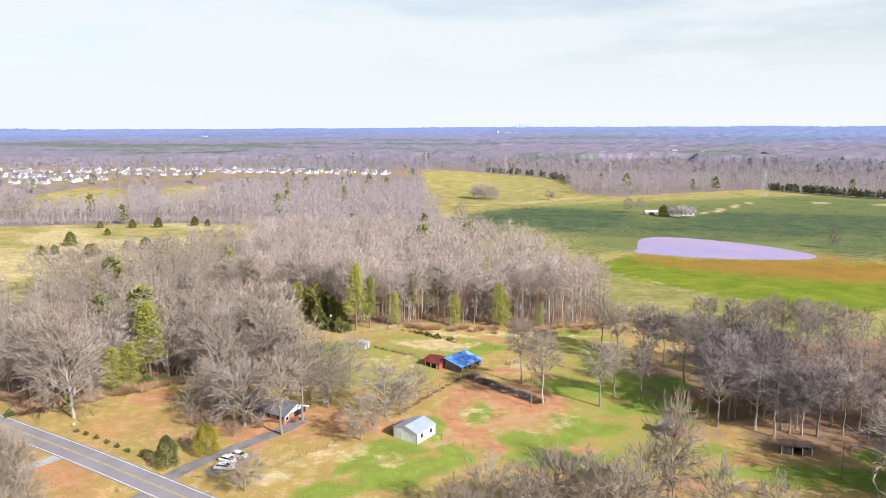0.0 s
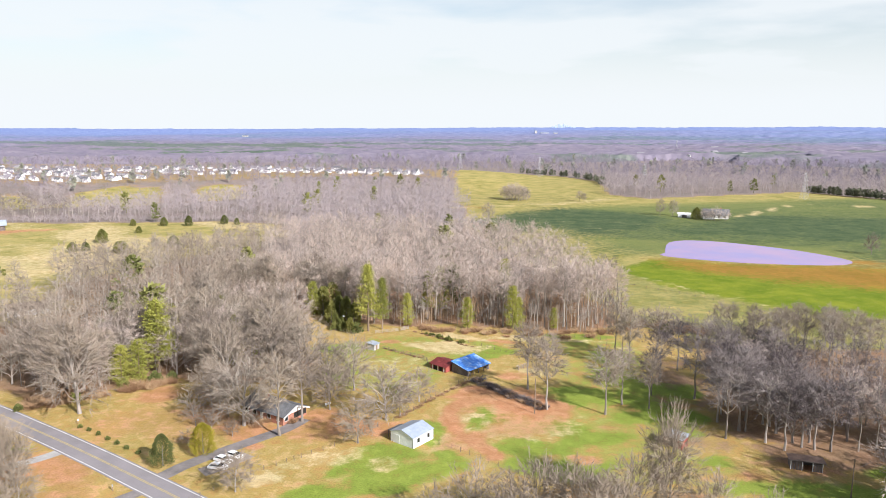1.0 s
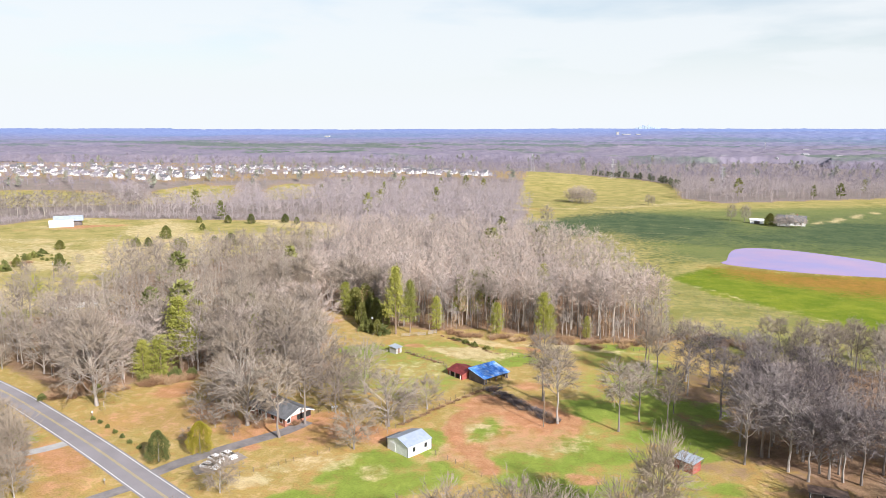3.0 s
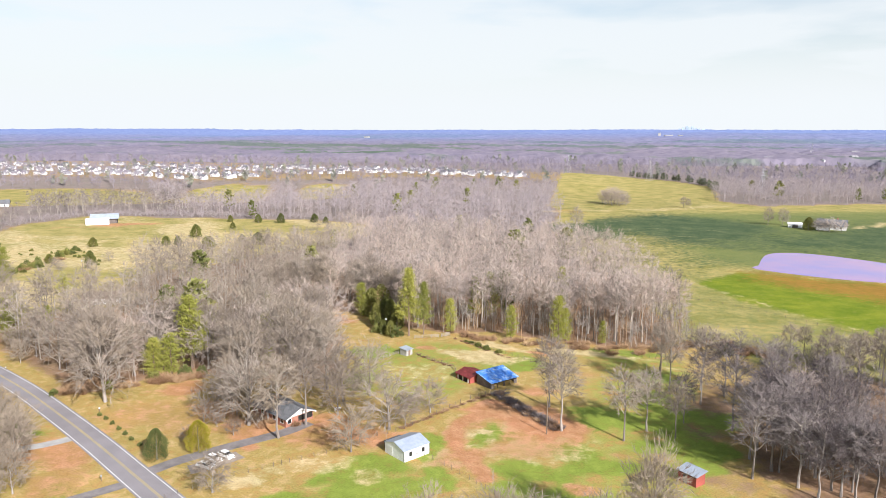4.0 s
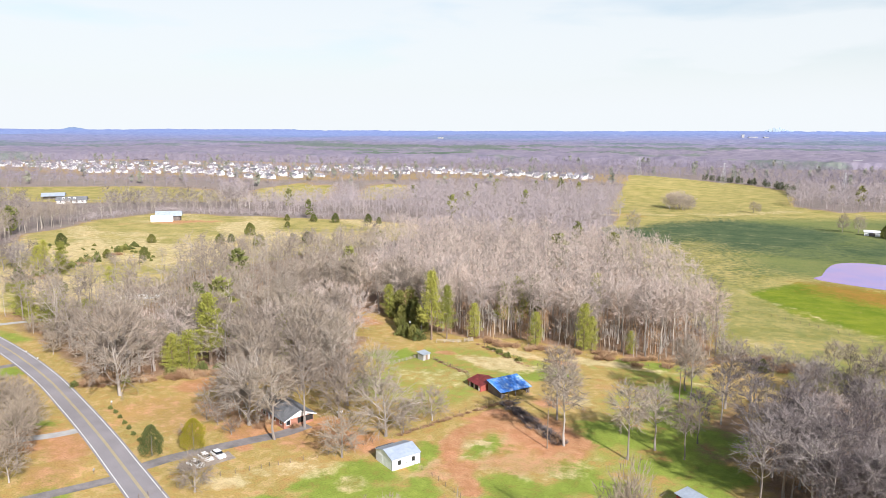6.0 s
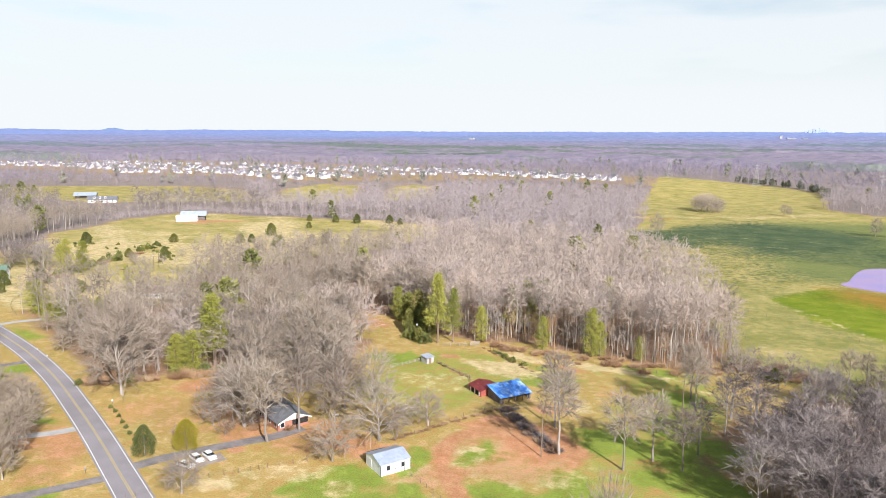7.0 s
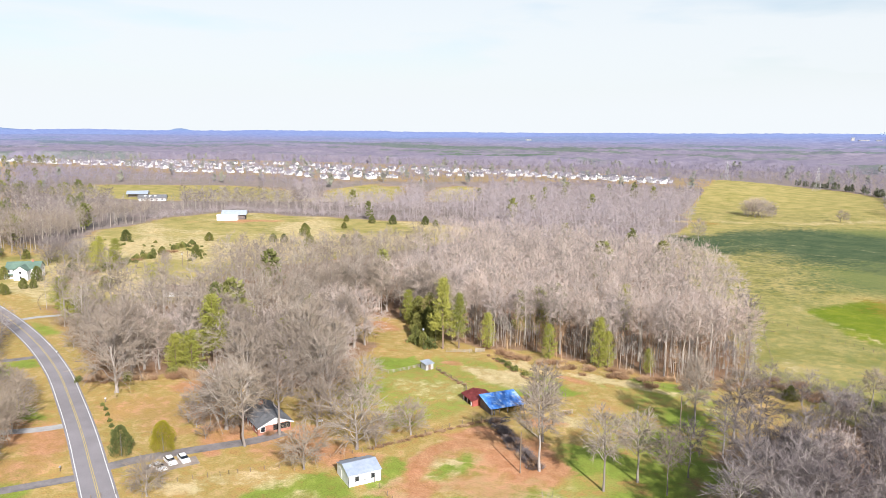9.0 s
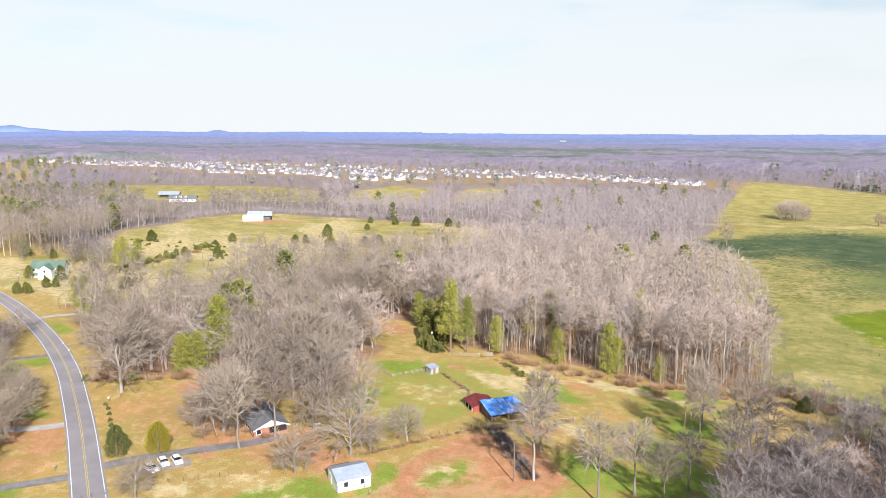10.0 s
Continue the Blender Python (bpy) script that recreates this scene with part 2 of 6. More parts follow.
def lattice(seed):
    table = np.random.RandomState(seed).rand(256, 256)

    def value(x, y, size):
        u, v = np.asarray(x) / size, np.asarray(y) / size
        i, j = np.floor(u).astype(int), np.floor(v).astype(int)
        f, g = u - i, v - j
        f, g = f * f * (3 - 2 * f), g * g * (3 - 2 * g)
        t = lambda a, b: table[a % 256, b % 256]
        return (t(i, j) * (1 - f) + t(i + 1, j) * f) * (1 - g) + (t(i, j + 1) * (1 - f) + t(i + 1, j + 1) * f) * g

    return lambda x, y, size: 0.6 * value(x, y, size) + 0.3 * value(x, y, size * 0.47) + 0.1 * value(x, y, size * 0.21)


VAL = lattice(7)


def inside(poly, x, y):
    """Signed distance of points to a polygon's outline: positive inside."""
    x, y = np.asarray(x, float), np.asarray(y, float)
    d2, odd = np.full(x.shape, 1e12), np.zeros(x.shape, bool)
    for (ax, ay), (bx, by) in zip(poly, poly[1:] + poly[:1]):
        ex, ey = bx - ax, by - ay
        t = np.clip(((x - ax) * ex + (y - ay) * ey) / (ex * ex + ey * ey), 0, 1)
        d2 = np.minimum(d2, (x - ax - t * ex) ** 2 + (y - ay - t * ey) ** 2)
        cross = ((ay > y) != (by > y)) & (x < ex * (y - ay) / (ey if ey else 1e-9) + ax)
        odd ^= cross
    return np.where(odd, 1, -1) * np.sqrt(d2)


def from_line(line, x, y):
    """Distance of points to an open line."""
    x, y = np.asarray(x, float), np.asarray(y, float)
    d2 = np.full(x.shape, 1e12)
    for (ax, ay), (bx, by) in zip(line, line[1:]):
        ex, ey = bx - ax, by - ay
        t = np.clip(((x - ax) * ex + (y - ay) * ey) / (ex * ex + ey * ey), 0, 1)
        d2 = np.minimum(d2, (x - ax - t * ex) ** 2 + (y - ay - t * ey) ** 2)
    return np.sqrt(d2)


def smooth_line(line, step=3.0):
    """The line through the points, rounded (Catmull-Rom)."""
    pts = [Vector((*p, 0)) for p in line]
    out = []
    for i in range(len(pts) - 1):
        p0, p1, p2, p3 = pts[max(i - 1, 0)], pts[i], pts[i + 1], pts[min(i + 2, len(pts) - 1)]
        n = max(2, int((p2 - p1).length / step))
        for k in range(n):
            t = k / n
            q = 0.5 * ((2 * p1) + (p2 - p0) * t + (2 * p0 - 5 * p1 + 4 * p2 - p3) * t * t + (3 * p1 - p0 - 3 * p2 + p3) * t ** 3)
            out.append((q.x, q.y))
    out.append(line[-1])
    return out


ROAD_LINE = smooth_line(ROAD)


def ramp01(v, lo, hi):
    t = np.clip((np.asarray(v, float) - lo) / (hi - lo), 0, 1)
    return t * t * (3 - 2 * t)


def ground_z(x, y):
    """Height of the land: flat near by, rising and rolling far away."""
    x, y = np.asarray(x, float), np.asarray(y, float)
    r = np.hypot(x, y)
    z = 40.0 * np.clip((r - 1300) / 3500, 0, 1) ** 1.3 + (VAL(x, y, 900) - 0.5) * 26 * ramp01(r, 1300, 2600)
    z = z + 16.0 * ramp01(np.degrees(np.arctan2(x, y)), -16, 8) * ramp01(r, 2200, 4800)      # higher land to the east
    z = z + 9.0 * ramp01(inside(RISE, x, y), -130, 20)            # the estate stands on a low rise
    return z


def mesh_of(name, verts, faces, materials, slots=None, tint=None, smooth=False):
    """A mesh from arrays: vertices (n, 3), faces (m, 3 or 4)."""
    verts, faces = np.asarray(verts, np.float32), np.asarray(faces, np.int32)
    me = bpy.data.meshes.new(name)
    k = faces.shape[1]
    me.vertices.add(len(verts))
    me.vertices.foreach_set("co", verts.ravel())
    me.loops.add(faces.size)
    me.loops.foreach_set("vertex_index", faces.ravel())
    me.polygons.add(len(faces))
    me.polygons.foreach_set("loop_start", np.arange(0, faces.size, k, dtype=np.int32))
    for m in materials:
        me.materials.append(m)
    if slots is not None:
        me.polygons.foreach_set("material_index", np.asarray(slots, np.int32))
    if tint is not None:
        a = me.attributes.new("tint", "FLOAT", "POINT")
        a.data.foreach_set("value", np.asarray(tint, np.float32))
    me.polygons.foreach_set("use_smooth", np.full(len(faces), smooth))
    me.update(calc_edges=True)
    return me


# ---- the ground ----
def spaced(parts):
    out = []
    for a, b, n in parts:
        out += list(np.linspace(a, b, n, endpoint=False))
    return np.array(out + [parts[-1][1]])


def soft(poly, x, y, edge=4.0, rough=5.0, size=14.0):
    """Weight of a patch of ground with a ragged rim."""
    return ramp01(inside(poly, x, y) + (VAL(x + 300, y + 900, size) - 0.5) * 2 * rough, -edge, edge)


def spot(x, y, cx, cy, rx, ry, turn=0.0, rough=0.5, size=7.0):
    c, s = math.cos(radians(turn)), math.sin(radians(turn))
    u, v = ((x - cx) * c + (y - cy) * s) / rx, (-(x - cx) * s + (y - cy) * c) / ry
    return ramp01(1.15 - np.hypot(u, v) + (VAL(x + 50, y + 20, size) - 0.5) * 2.6 * rough, -0.1, 0.75)


def stroke(line, x, y, half, rough=1.0):
    return 1 - ramp01(from_line(smooth_line(line), x, y) + (VAL(x, y, 5.0) - 0.5) * 2 * rough, half * 0.5, half * 1.3)


def build_ground():
    xs = spaced([(-5200, -1400, 20), (-1400, -500, 22), (-500, -150, 40), (-150, 125, 190), (125, 500, 38), (500, 1400, 22), (1400, 5200, 20)])
    ys = spaced([(-2500, 60, 20), (60, 110, 10), (110, 300, 150), (300, 640, 55), (640, 1300, 36), (1300, 5200, 34)])
    gx, gy = np.meshgrid(xs, ys)
    x, y = gx.ravel(), gy.ravel()
    z = ground_z(x, y)
    near = 1 - ramp01(np.hypot(x, y - 200), 150, 420)
    z = z + near * (VAL(x, y, 9.0) - 0.5) * 0.10 * ramp01(from_line(ROAD_LINE, x, y), 4.5, 8)
    nx, ny = len(xs), len(ys)
    i = (np.arange(ny - 1)[:, None] * nx + np.arange(nx - 1)[None, :]).ravel()
    me = mesh_of("ground", np.column_stack((x, y, z)), np.column_stack((i, i + 1, i + nx + 1, i + nx)), [], smooth=True)
    field, pasture, yard = ramp01(inside(FIELD_E, x, y) + 7 + (VAL(x + 300, y + 900, 30) - 0.5) * 10, -4, 4), soft(PASTURE_W, x, y, 6, 8, 30), soft(YARD, x, y, 3, 4, 12)
    nw = np.maximum.reduce([soft(p, x, y, 6, 8, 30) for p in FIELDS_NW])
    road = 1 - ramp01(from_line(ROAD_LINE, x, y), 7, 13)
    south = np.maximum(1 - ramp01(y + 0.62 * x + (VAL(x, y, 40) - 0.5) * 60, 92, 130), 1 - ramp01(y + (VAL(x, y, 30) - 0.5) * 40, 80, 120))
    w = {}
    w["litter"] = 1 - np.clip(field + pasture + nw + yard + road + south, 0, 1)
    estate_lawn = ramp01(inside(RISE, x, y), -40, 10)
    w["litter"] = w["litter"] * (1 - 0.55 * estate_lawn)
    w["litter"] = np.maximum(w["litter"], 0.9 * spot(x, y, 98, 172, 36, 13, -12))
    w["litter"] = np.maximum(w["litter"], 0.8 * spot(x, y, 76, 205, 9, 22, 10))
    # creek leaf litter, spread wider to stand in for tree shade on the ground
    w["litter"] = np.maximum(w["litter"], 0.85 * spot(x, y, 67, 216, 15, 24, -15))
    # litter greyed with distance, as haze painted into the ground
    w["litter_haze"] = w["litter"] * ramp01(np.hypot(x, y), 330, 520)
    w["pasture"] = np.maximum.reduce([field, pasture, nw, 0.25 * estate_lawn])
    w["meadow"] = field * ramp01(x + (VAL(x, y, 60) - 0.5) * 60, 40, 130) * ramp01(y + (VAL(x, y, 50) - 0.5) * 50, 390, 470) * (1 - 0.85 * ramp01(y - 0.35 * x, 640, 700))
    w["meadow"] = np.maximum(w["meadow"], 0.5 * field * (1 - ramp01(y, 400, 470)))
    w["litter"] = np.maximum(w["litter"], 0.4 * spot(x, y, 87, 153, 22, 9, -18))
    # lush winter grass
    lush = np.zeros_like(x)
    meadow = ((-13, 157, 13, 7, 35), (2, 165, 5, 12, 15), (38, 176, 16, 5, 20), (46, 205, 9, 12, 0), (63, 190, 10, 9, 0), (44, 262, 16, 8, 0), (55, 243, 9, 8, 0), (14, 188, 4.0, 7, 0), (-44, 246, 8, 8, 0), (12, 245, 10, 8, 0), (24, 160, 14, 5, 0), (-24, 146, 12, 6, 30), (-110, 160, 14, 7, -30), (-150, 178, 14, 8, -30), (106, 160, 10, 5, 0), (60, 215, 10, 8, 0))
    byways = ((-36, 222, 8, 8, 0), (-72, 132, 10, 6, -30), (-152, 188, 12, 6, -28), (-184, 219, 14, 4, -22), (-11, 164, 11, 8, 0), (-1, 172, 5, 8, 20), (-2, 157, 16, 7, 10), (12, 187, 5, 8, 0), (22, 170, 15, 6, 0), (35, 180, 11, 9, 0), (37, 206, 9, 8, 0), (29, 160, 17, 7, 0), (70, 209, 8, 9, 0), (50, 225, 9, 8, 0), (-14, 150, 12, 6, 0))
    for a in meadow + byways:
        lush = np.maximum(lush, spot(x, y, *a))
    lush = np.maximum(lush, 0.6 * soft([(-42, 215), (-44, 246), (-30, 262), (0, 265), (20, 258), (4, 232), (-4, 210), (-14, 198), (-34, 206)], x, y, 5, 5, 12))
    lush = np.maximum(lush, 0.55 * soft([(30, 170), (34, 200), (30, 230), (40, 262), (66, 262), (66, 215), (60, 175), (80, 150), (30, 150)], x, y, 5, 6, 12))
    for a in ((9.3, 186.5, 3.8, 8.2, -12, 0.3, 4), (-1.6, 178, 3.5, 7, 30), (1.5, 170, 5, 4, 0), (-38.5, 247, 6.5, 8, 25, 0.2), (19.5, 246, 6, 5, 0), (0, 244.5, 5, 3, 0), (36, 202, 5, 8, 20), (54, 190, 9, 9, 0), (36, 180, 9, 5, 0), (44, 266, 9, 4, 0), (-14, 162, 8, 5, 50), (-22, 155, 9, 5, 40), (72, 152, 16, 7, -20), (92, 150, 12, 8, -10), (66, 164, 6, 5, 0)):
        lush = np.maximum(lush, spot(x, y, *a))
    lush = np.maximum(lush, 0.95 * soft([(50, 222), (47, 205), (52, 190), (60, 176), (67, 180), (65, 196), (62, 212), (60, 224)], x, y, 2.5, 4, 8))
    lush = np.maximum(lush, soft([(-43.2, 241.5), (-36.6, 236.9), (-31.6, 248.3), (-38.5, 255.9)], x, y, 0.8, 0.6, 5))
    w["lush"] = lush * 0.95
    # bare red clay
    clay = np.zeros_like(x)
    worn = (((-50, 174, 12, 6, 20), 0.75), ((-34, 186, 8, 5, 40), 0.7), ((-62, 172, 8, 5, 30), 0.55), ((24, 200, 15, 8, -40), 1), ((9, 178, 4, 12, 0), 0.95), ((17, 184, 14, 9, 0), 0.55), ((-24, 180, 9, 5, 25), 0.85), ((-56, 178, 6, 5, 0), 0.7), ((-84, 198, 12, 7, 20), 0.8), ((-78, 182, 24, 16, 30), 0.48), ((-66, 186, 10, 8, 0), 0.7), ((-16, 178, 10, 6, 10), 0.75), ((-30, 179, 16, 8, 20), 0.6), ((-50, 180, 9, 6, 40), 0.6), ((20, 222, 7, 5, 0), 0.8))
    banks = (((44, 183, 7, 3, 0), 0.7), ((40, 225, 7, 3, 0), 0.6), ((30, 146, 12, 6, 0), 0.6), ((52, 146, 9, 5, 0), 0.7), ((-78, 136, 10, 7, -30), 0.6), ((-98, 150, 12, 7, -30), 0.8), ((-340, 512, 26, 9, 30), 0.9), ((-352, 494, 40, 10, 20), 0.45), ((-320, 520, 16, 7, 20), 0.6), ((-86, 152, 14, 7, -30), 0.75), ((62, 157, 8, 4, 0), 0.6), ((-45, 167, 4, 3, 0), 0.9), ((35, 240, 8, 4, 0), 0.5), ((12, 200, 8, 5, 0), 0.7), ((82, 163, 14, 4, -14), 0.55), ((70, 158, 7, 4, 0), 0.7))
    for a, k in worn + banks:
        clay = np.maximum(clay, k * spot(x, y, *a))
    clay = np.maximum(clay, 0.62 * soft(BARN_LOT, x, y, 3.5, 4.0, 6))
    clay = np.maximum(clay, stroke([(13, 165), (9.5, 171), (5.5, 177), (2.2, 183), (1.4, 190), (3.5, 197), (9, 202), (16, 204)], x, y, 2.7, 0.8))
    clay = np.maximum(clay, 1.0 * soft([(-1, 202), (7, 212), (13, 211), (20, 203), (29, 194), (26, 186), (19, 190), (13, 197), (6, 200)], x, y, 2.0, 2.0, 5))
    for a in ((-68, 284, 14, 9, 0), (-22.9, 255.2, 4, 2.5), (18.6, 258, 6, 2.5, -20), (34.5, 164, 5, 3)):
        clay = np.maximum(clay, 0.8 * spot(x, y, *a))
    oval = spot(x, y, 9.3, 186.5, 4.2, 9.0, -12, 0.3, 4)
    w["clay"] = np.clip(clay * (1 - 0.95 * oval), 0, 1)
    # straw and worn ground
    straw = np.zeros_like(x)
    for a, k in (((-3, 250, 15, 7, -15), 0.95), ((-40, 149, 7, 3, 10), 1.0), ((1.2, 188.4, 2.4, 3.5, 0), 1.0), ((-3, 252, 8, 5, -20), 1.0), ((1, 264, 12, 3, -25), 0.9), ((20, 183, 7, 5, 30), 0.7), ((27, 180, 8, 4, 20), 0.6), ((-24, 162, 8, 5, 40), 0.5), ((26, 226, 9, 4, -30), 0.8), ((5, 187, 3, 4, 0), 0.9), ((8, 200, 5, 3, 40), 0.7), ((-18, 232, 16, 10, 0), 0.45), ((-20, 212, 10, 8, 0), 0.4), ((28, 178, 8, 4, 20), 0.6), ((-30, 160, 14, 5, 35), 0.55), ((-12, 160, 5, 4, 0), 0.6), ((34, 262, 30, 4, -6), 0.9),
                 ((-66, 170, 12, 9, 30), 0.3), ((84, 300, 10, 26, 30), 0.4), ((30, 186, 14, 6, 0), 0.4), ((60, 252, 10, 4, 0), 0.5)):
        straw = np.maximum(straw, k * spot(x, y, *a))
    straw = np.maximum(straw, spot(x, y, -40, 149.5, 7.5, 3.2, 10, 0.2))
    straw = np.maximum(straw, soft(BARN_LOT, x, y, 4, 4, 6) * (0.15 + 0.75 * ramp01(VAL(x + 17, y + 5, 4.5), 0.50, 0.64)))
    straw = np.maximum(straw, 0.45 * stroke([(80, 400), (88, 383), (104, 362), (118, 338), (160, 306), (240, 300)], x, y, 2.5))
    straw = np.maximum(straw, 0.9 * stroke([(230, 640), (280, 690), (330, 745), (420, 720), (700, 640)], x, y, 4))
    straw = np.maximum(straw, 0.6 * stroke([(-15, 690), (40, 720), (85, 735), (150, 790)], x, y, 9, 5))
    straw = np.maximum(straw, pasture * (0.22 + 0.55 * ramp01(VAL(x, (y + x * 0.4) * 2.2, 46), 0.36, 0.62)))
    w["straw"] = straw
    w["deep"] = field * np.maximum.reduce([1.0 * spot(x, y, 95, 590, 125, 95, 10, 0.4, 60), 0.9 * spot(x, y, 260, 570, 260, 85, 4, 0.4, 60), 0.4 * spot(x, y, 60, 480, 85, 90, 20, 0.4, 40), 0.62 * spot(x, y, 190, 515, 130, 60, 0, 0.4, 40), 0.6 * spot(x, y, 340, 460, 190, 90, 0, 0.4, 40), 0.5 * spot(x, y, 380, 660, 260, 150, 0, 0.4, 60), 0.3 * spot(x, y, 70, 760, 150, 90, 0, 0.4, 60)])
    w["crop"] = soft([(84, 392), (98, 414), (110, 432), (157, 417), (230, 410), (420, 380), (500, 320), (240, 296), (150, 300), (122, 330), (104, 350)], x, y, 5, 3, 20)
    w["rust"] = soft([(108, 432), (121, 438), (157, 421), (232, 414), (420, 392), (380, 340), (215, 352), (152, 376), (112, 404)], x, y, 24, 8, 20) * 0.92
    w["rust"] = np.maximum(w["rust"], 0.8 * spot(x, y, 232, 428, 14, 10))
    w["rust"] = np.maximum(w["rust"], 0.6 * spot(x, y, -5, 700, 34, 22, 0, 0.6, 20))
    tracks = np.maximum.reduce([stroke(l, x, y, 3, 1) for l in ([(30, 560), (60, 590), (110, 600), (150, 570)], [(60, 540), (90, 560), (130, 545)], [(20, 620), (80, 650), (160, 640)])])
    w["straw"] = np.maximum(w["straw"], tracks * 0.35)
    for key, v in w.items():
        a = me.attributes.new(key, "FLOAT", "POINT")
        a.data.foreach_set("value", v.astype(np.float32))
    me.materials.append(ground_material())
    return tagged(new("ground", me), "rolling farmland with winter grass, red clay and leaf litter", "ground", kind="structure")


BARN_LOT = [(0, 168), (3, 184), (2, 198), (8, 208), (15, 212), (22, 206), (31, 196), (32, 184), (24, 176), (12, 174), (7, 166)]


def ground_material():
    m, nt, b = nodes_of("land")
    blades, tufts, broad = noise_node(nt, 2.6, 8, 0.75), noise_node(nt, 0.28, 8, 0.72), noise_node(nt, 0.06, 7, 0.68)
    col = ramp_node(nt, tufts, [(0.28, (0.29, 0.165, 0.065)), (0.40, (0.39, 0.25, 0.09)), (0.50, (0.34, 0.26, 0.085)), (0.58, (0.46, 0.325, 0.145)), (0.72, (0.41, 0.225, 0.105))])
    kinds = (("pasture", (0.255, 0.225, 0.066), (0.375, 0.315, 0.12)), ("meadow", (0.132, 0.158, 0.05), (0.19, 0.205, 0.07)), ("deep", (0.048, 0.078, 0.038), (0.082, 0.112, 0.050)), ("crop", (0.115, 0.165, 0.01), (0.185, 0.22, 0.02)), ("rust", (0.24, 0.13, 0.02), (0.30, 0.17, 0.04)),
             ("litter", (0.20, 0.12, 0.072), (0.32, 0.21, 0.135)), ("litter_haze", (0.20, 0.165, 0.15), (0.27, 0.225, 0.20)), ("lush", (0.155, 0.21, 0.032), (0.25, 0.305, 0.058)), ("straw", (0.40, 0.305, 0.14), (0.56, 0.46, 0.26)), ("clay", (0.35, 0.155, 0.072), (0.50, 0.28, 0.155)))
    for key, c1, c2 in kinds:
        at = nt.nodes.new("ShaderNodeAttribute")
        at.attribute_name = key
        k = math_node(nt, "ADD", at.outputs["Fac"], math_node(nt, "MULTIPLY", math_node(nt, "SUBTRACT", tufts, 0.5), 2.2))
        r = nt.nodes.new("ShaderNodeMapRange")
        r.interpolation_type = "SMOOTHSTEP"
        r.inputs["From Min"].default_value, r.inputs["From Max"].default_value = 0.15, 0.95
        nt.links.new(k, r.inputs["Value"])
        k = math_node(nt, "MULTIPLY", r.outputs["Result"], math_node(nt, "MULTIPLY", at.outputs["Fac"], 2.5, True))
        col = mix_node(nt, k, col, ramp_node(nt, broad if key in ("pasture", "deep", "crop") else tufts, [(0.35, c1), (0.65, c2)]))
    patchy = ramp_node(nt, broad, [(0.3, (0.84, 0.90, 0.80)), (0.5, (1.0, 1.0, 1.0)), (0.7, (1.16, 1.08, 1.10))])
    col = mix_node(nt, 1.0, col, patchy, "MULTIPLY")
    grain = ramp_node(nt, blades, [(0.28, (0.50, 0.50, 0.50)), (0.5, (0.98, 0.98, 0.98)), (0.75, (1.35, 1.33, 1.28))])
    col = mix_node(nt, 1.0, col, grain, "MULTIPLY")
    nt.links.new(col, b.inputs["Base Color"])
    b.inputs["Roughness"].default_value, b.inputs["Specular IOR Level"].default_value = 0.95, 0.1
    bump_node(nt, blades, 0.5, 0.25, b)
    return m


build_ground()


def ribbon(name, line, left, right, z, material, step=1, dash=None):
    """A strip along a line, between two offsets to its left and right."""
    pts = [Vector((*p, 0)) for p in line]
    vs = []
    for i, p in enumerate(pts):
        d = (pts[min(i + 1, len(pts) - 1)] - pts[max(i - 1, 0)]).normalized()
        n = Vector((-d.y, d.x, 0))
        for o in (left, right):
            q = p + n * o
            vs.append((q.x, q.y, z))
    fs = [(2 * i, 2 * i + 1, 2 * i + 3, 2 * i + 2) for i in range(len(pts) - 1)]
    return mesh_of(name, vs, fs, [material])


road = tagged(new("road", ribbon("road", ROAD_LINE, 3.75, -3.75, 0.07, M_ASPHALT)), "grey two-lane asphalt road with worn surface", "road", kind="structure")
for label, a, b, mt in (("white edge line", 3.3, 3.1, M_LINE_WHITE), ("white edge line", -3.1, -3.3, M_LINE_WHITE), ("yellow centre line", 0.26, 0.1, M_LINE_YELLOW), ("yellow centre line", -0.1, -0.26, M_LINE_YELLOW)):
    o = new("lane_marking", ribbon("lane_marking", ROAD_LINE, a, b, 0.076, mt))
    o.parent = road
    tagged(o, label)
DRIVE = [(-64, 147.5), (-61.5, 150.5), (-58.5, 156), (-53, 163), (-47, 170), (-41, 177), (-37.5, 184)]
tagged(new("driveway", ribbon("driveway", smooth_line(DRIVE, 1.5), 2.0, -2.0, 0.06, M_DRIVE)), "dark worn asphalt driveway beside the lawn", "driveway", kind="structure")
tagged(new("parking_pad", ribbon("parking_pad", [(-53.5, 152.6), (-50, 156), (-46, 162.4)], 2.3, -2.3, 0.053, M_GRAVEL)), "grey-brown gravel parking pad beside the driveway", "driveway", kind="structure")
for line, mt in (([(-63.5, 143), (-71, 133.5), (-84, 118)], M_DRIVE), ([(-91, 162), (-95.5, 156), (-108, 146)], M_CONCRETE), ([(-152, 195), (-156, 189), (-166, 178)], M_DRIVE), ([(-203, 219.5), (-201, 228), (-190, 240)], M_CONCRETE)):
    tagged(new("driveway", ribbon("driveway", smooth_line(line, 2), 1.7, -1.7, 0.058, mt)), "short paved driveway joining the road", "driveway", kind="structure")


def build_pond():
    line = smooth_line(POND + POND[:1], 4)
    c = (sum(p[0] for p in line) / len(line), sum(p[1] for p in line) / len(line))
    n = len(line)
    vs = [(*c, 0.05)] + [(p[0], p[1], 0.05) for p in line]
    return tagged(new("pond", mesh_of("pond", vs, [(0, i + 1, (i + 1) % n + 1) for i in range(n)], [M_WATER])), "still farm pond in the green field, lilac sky sheen painted in", "water", kind="structure")


build_pond()


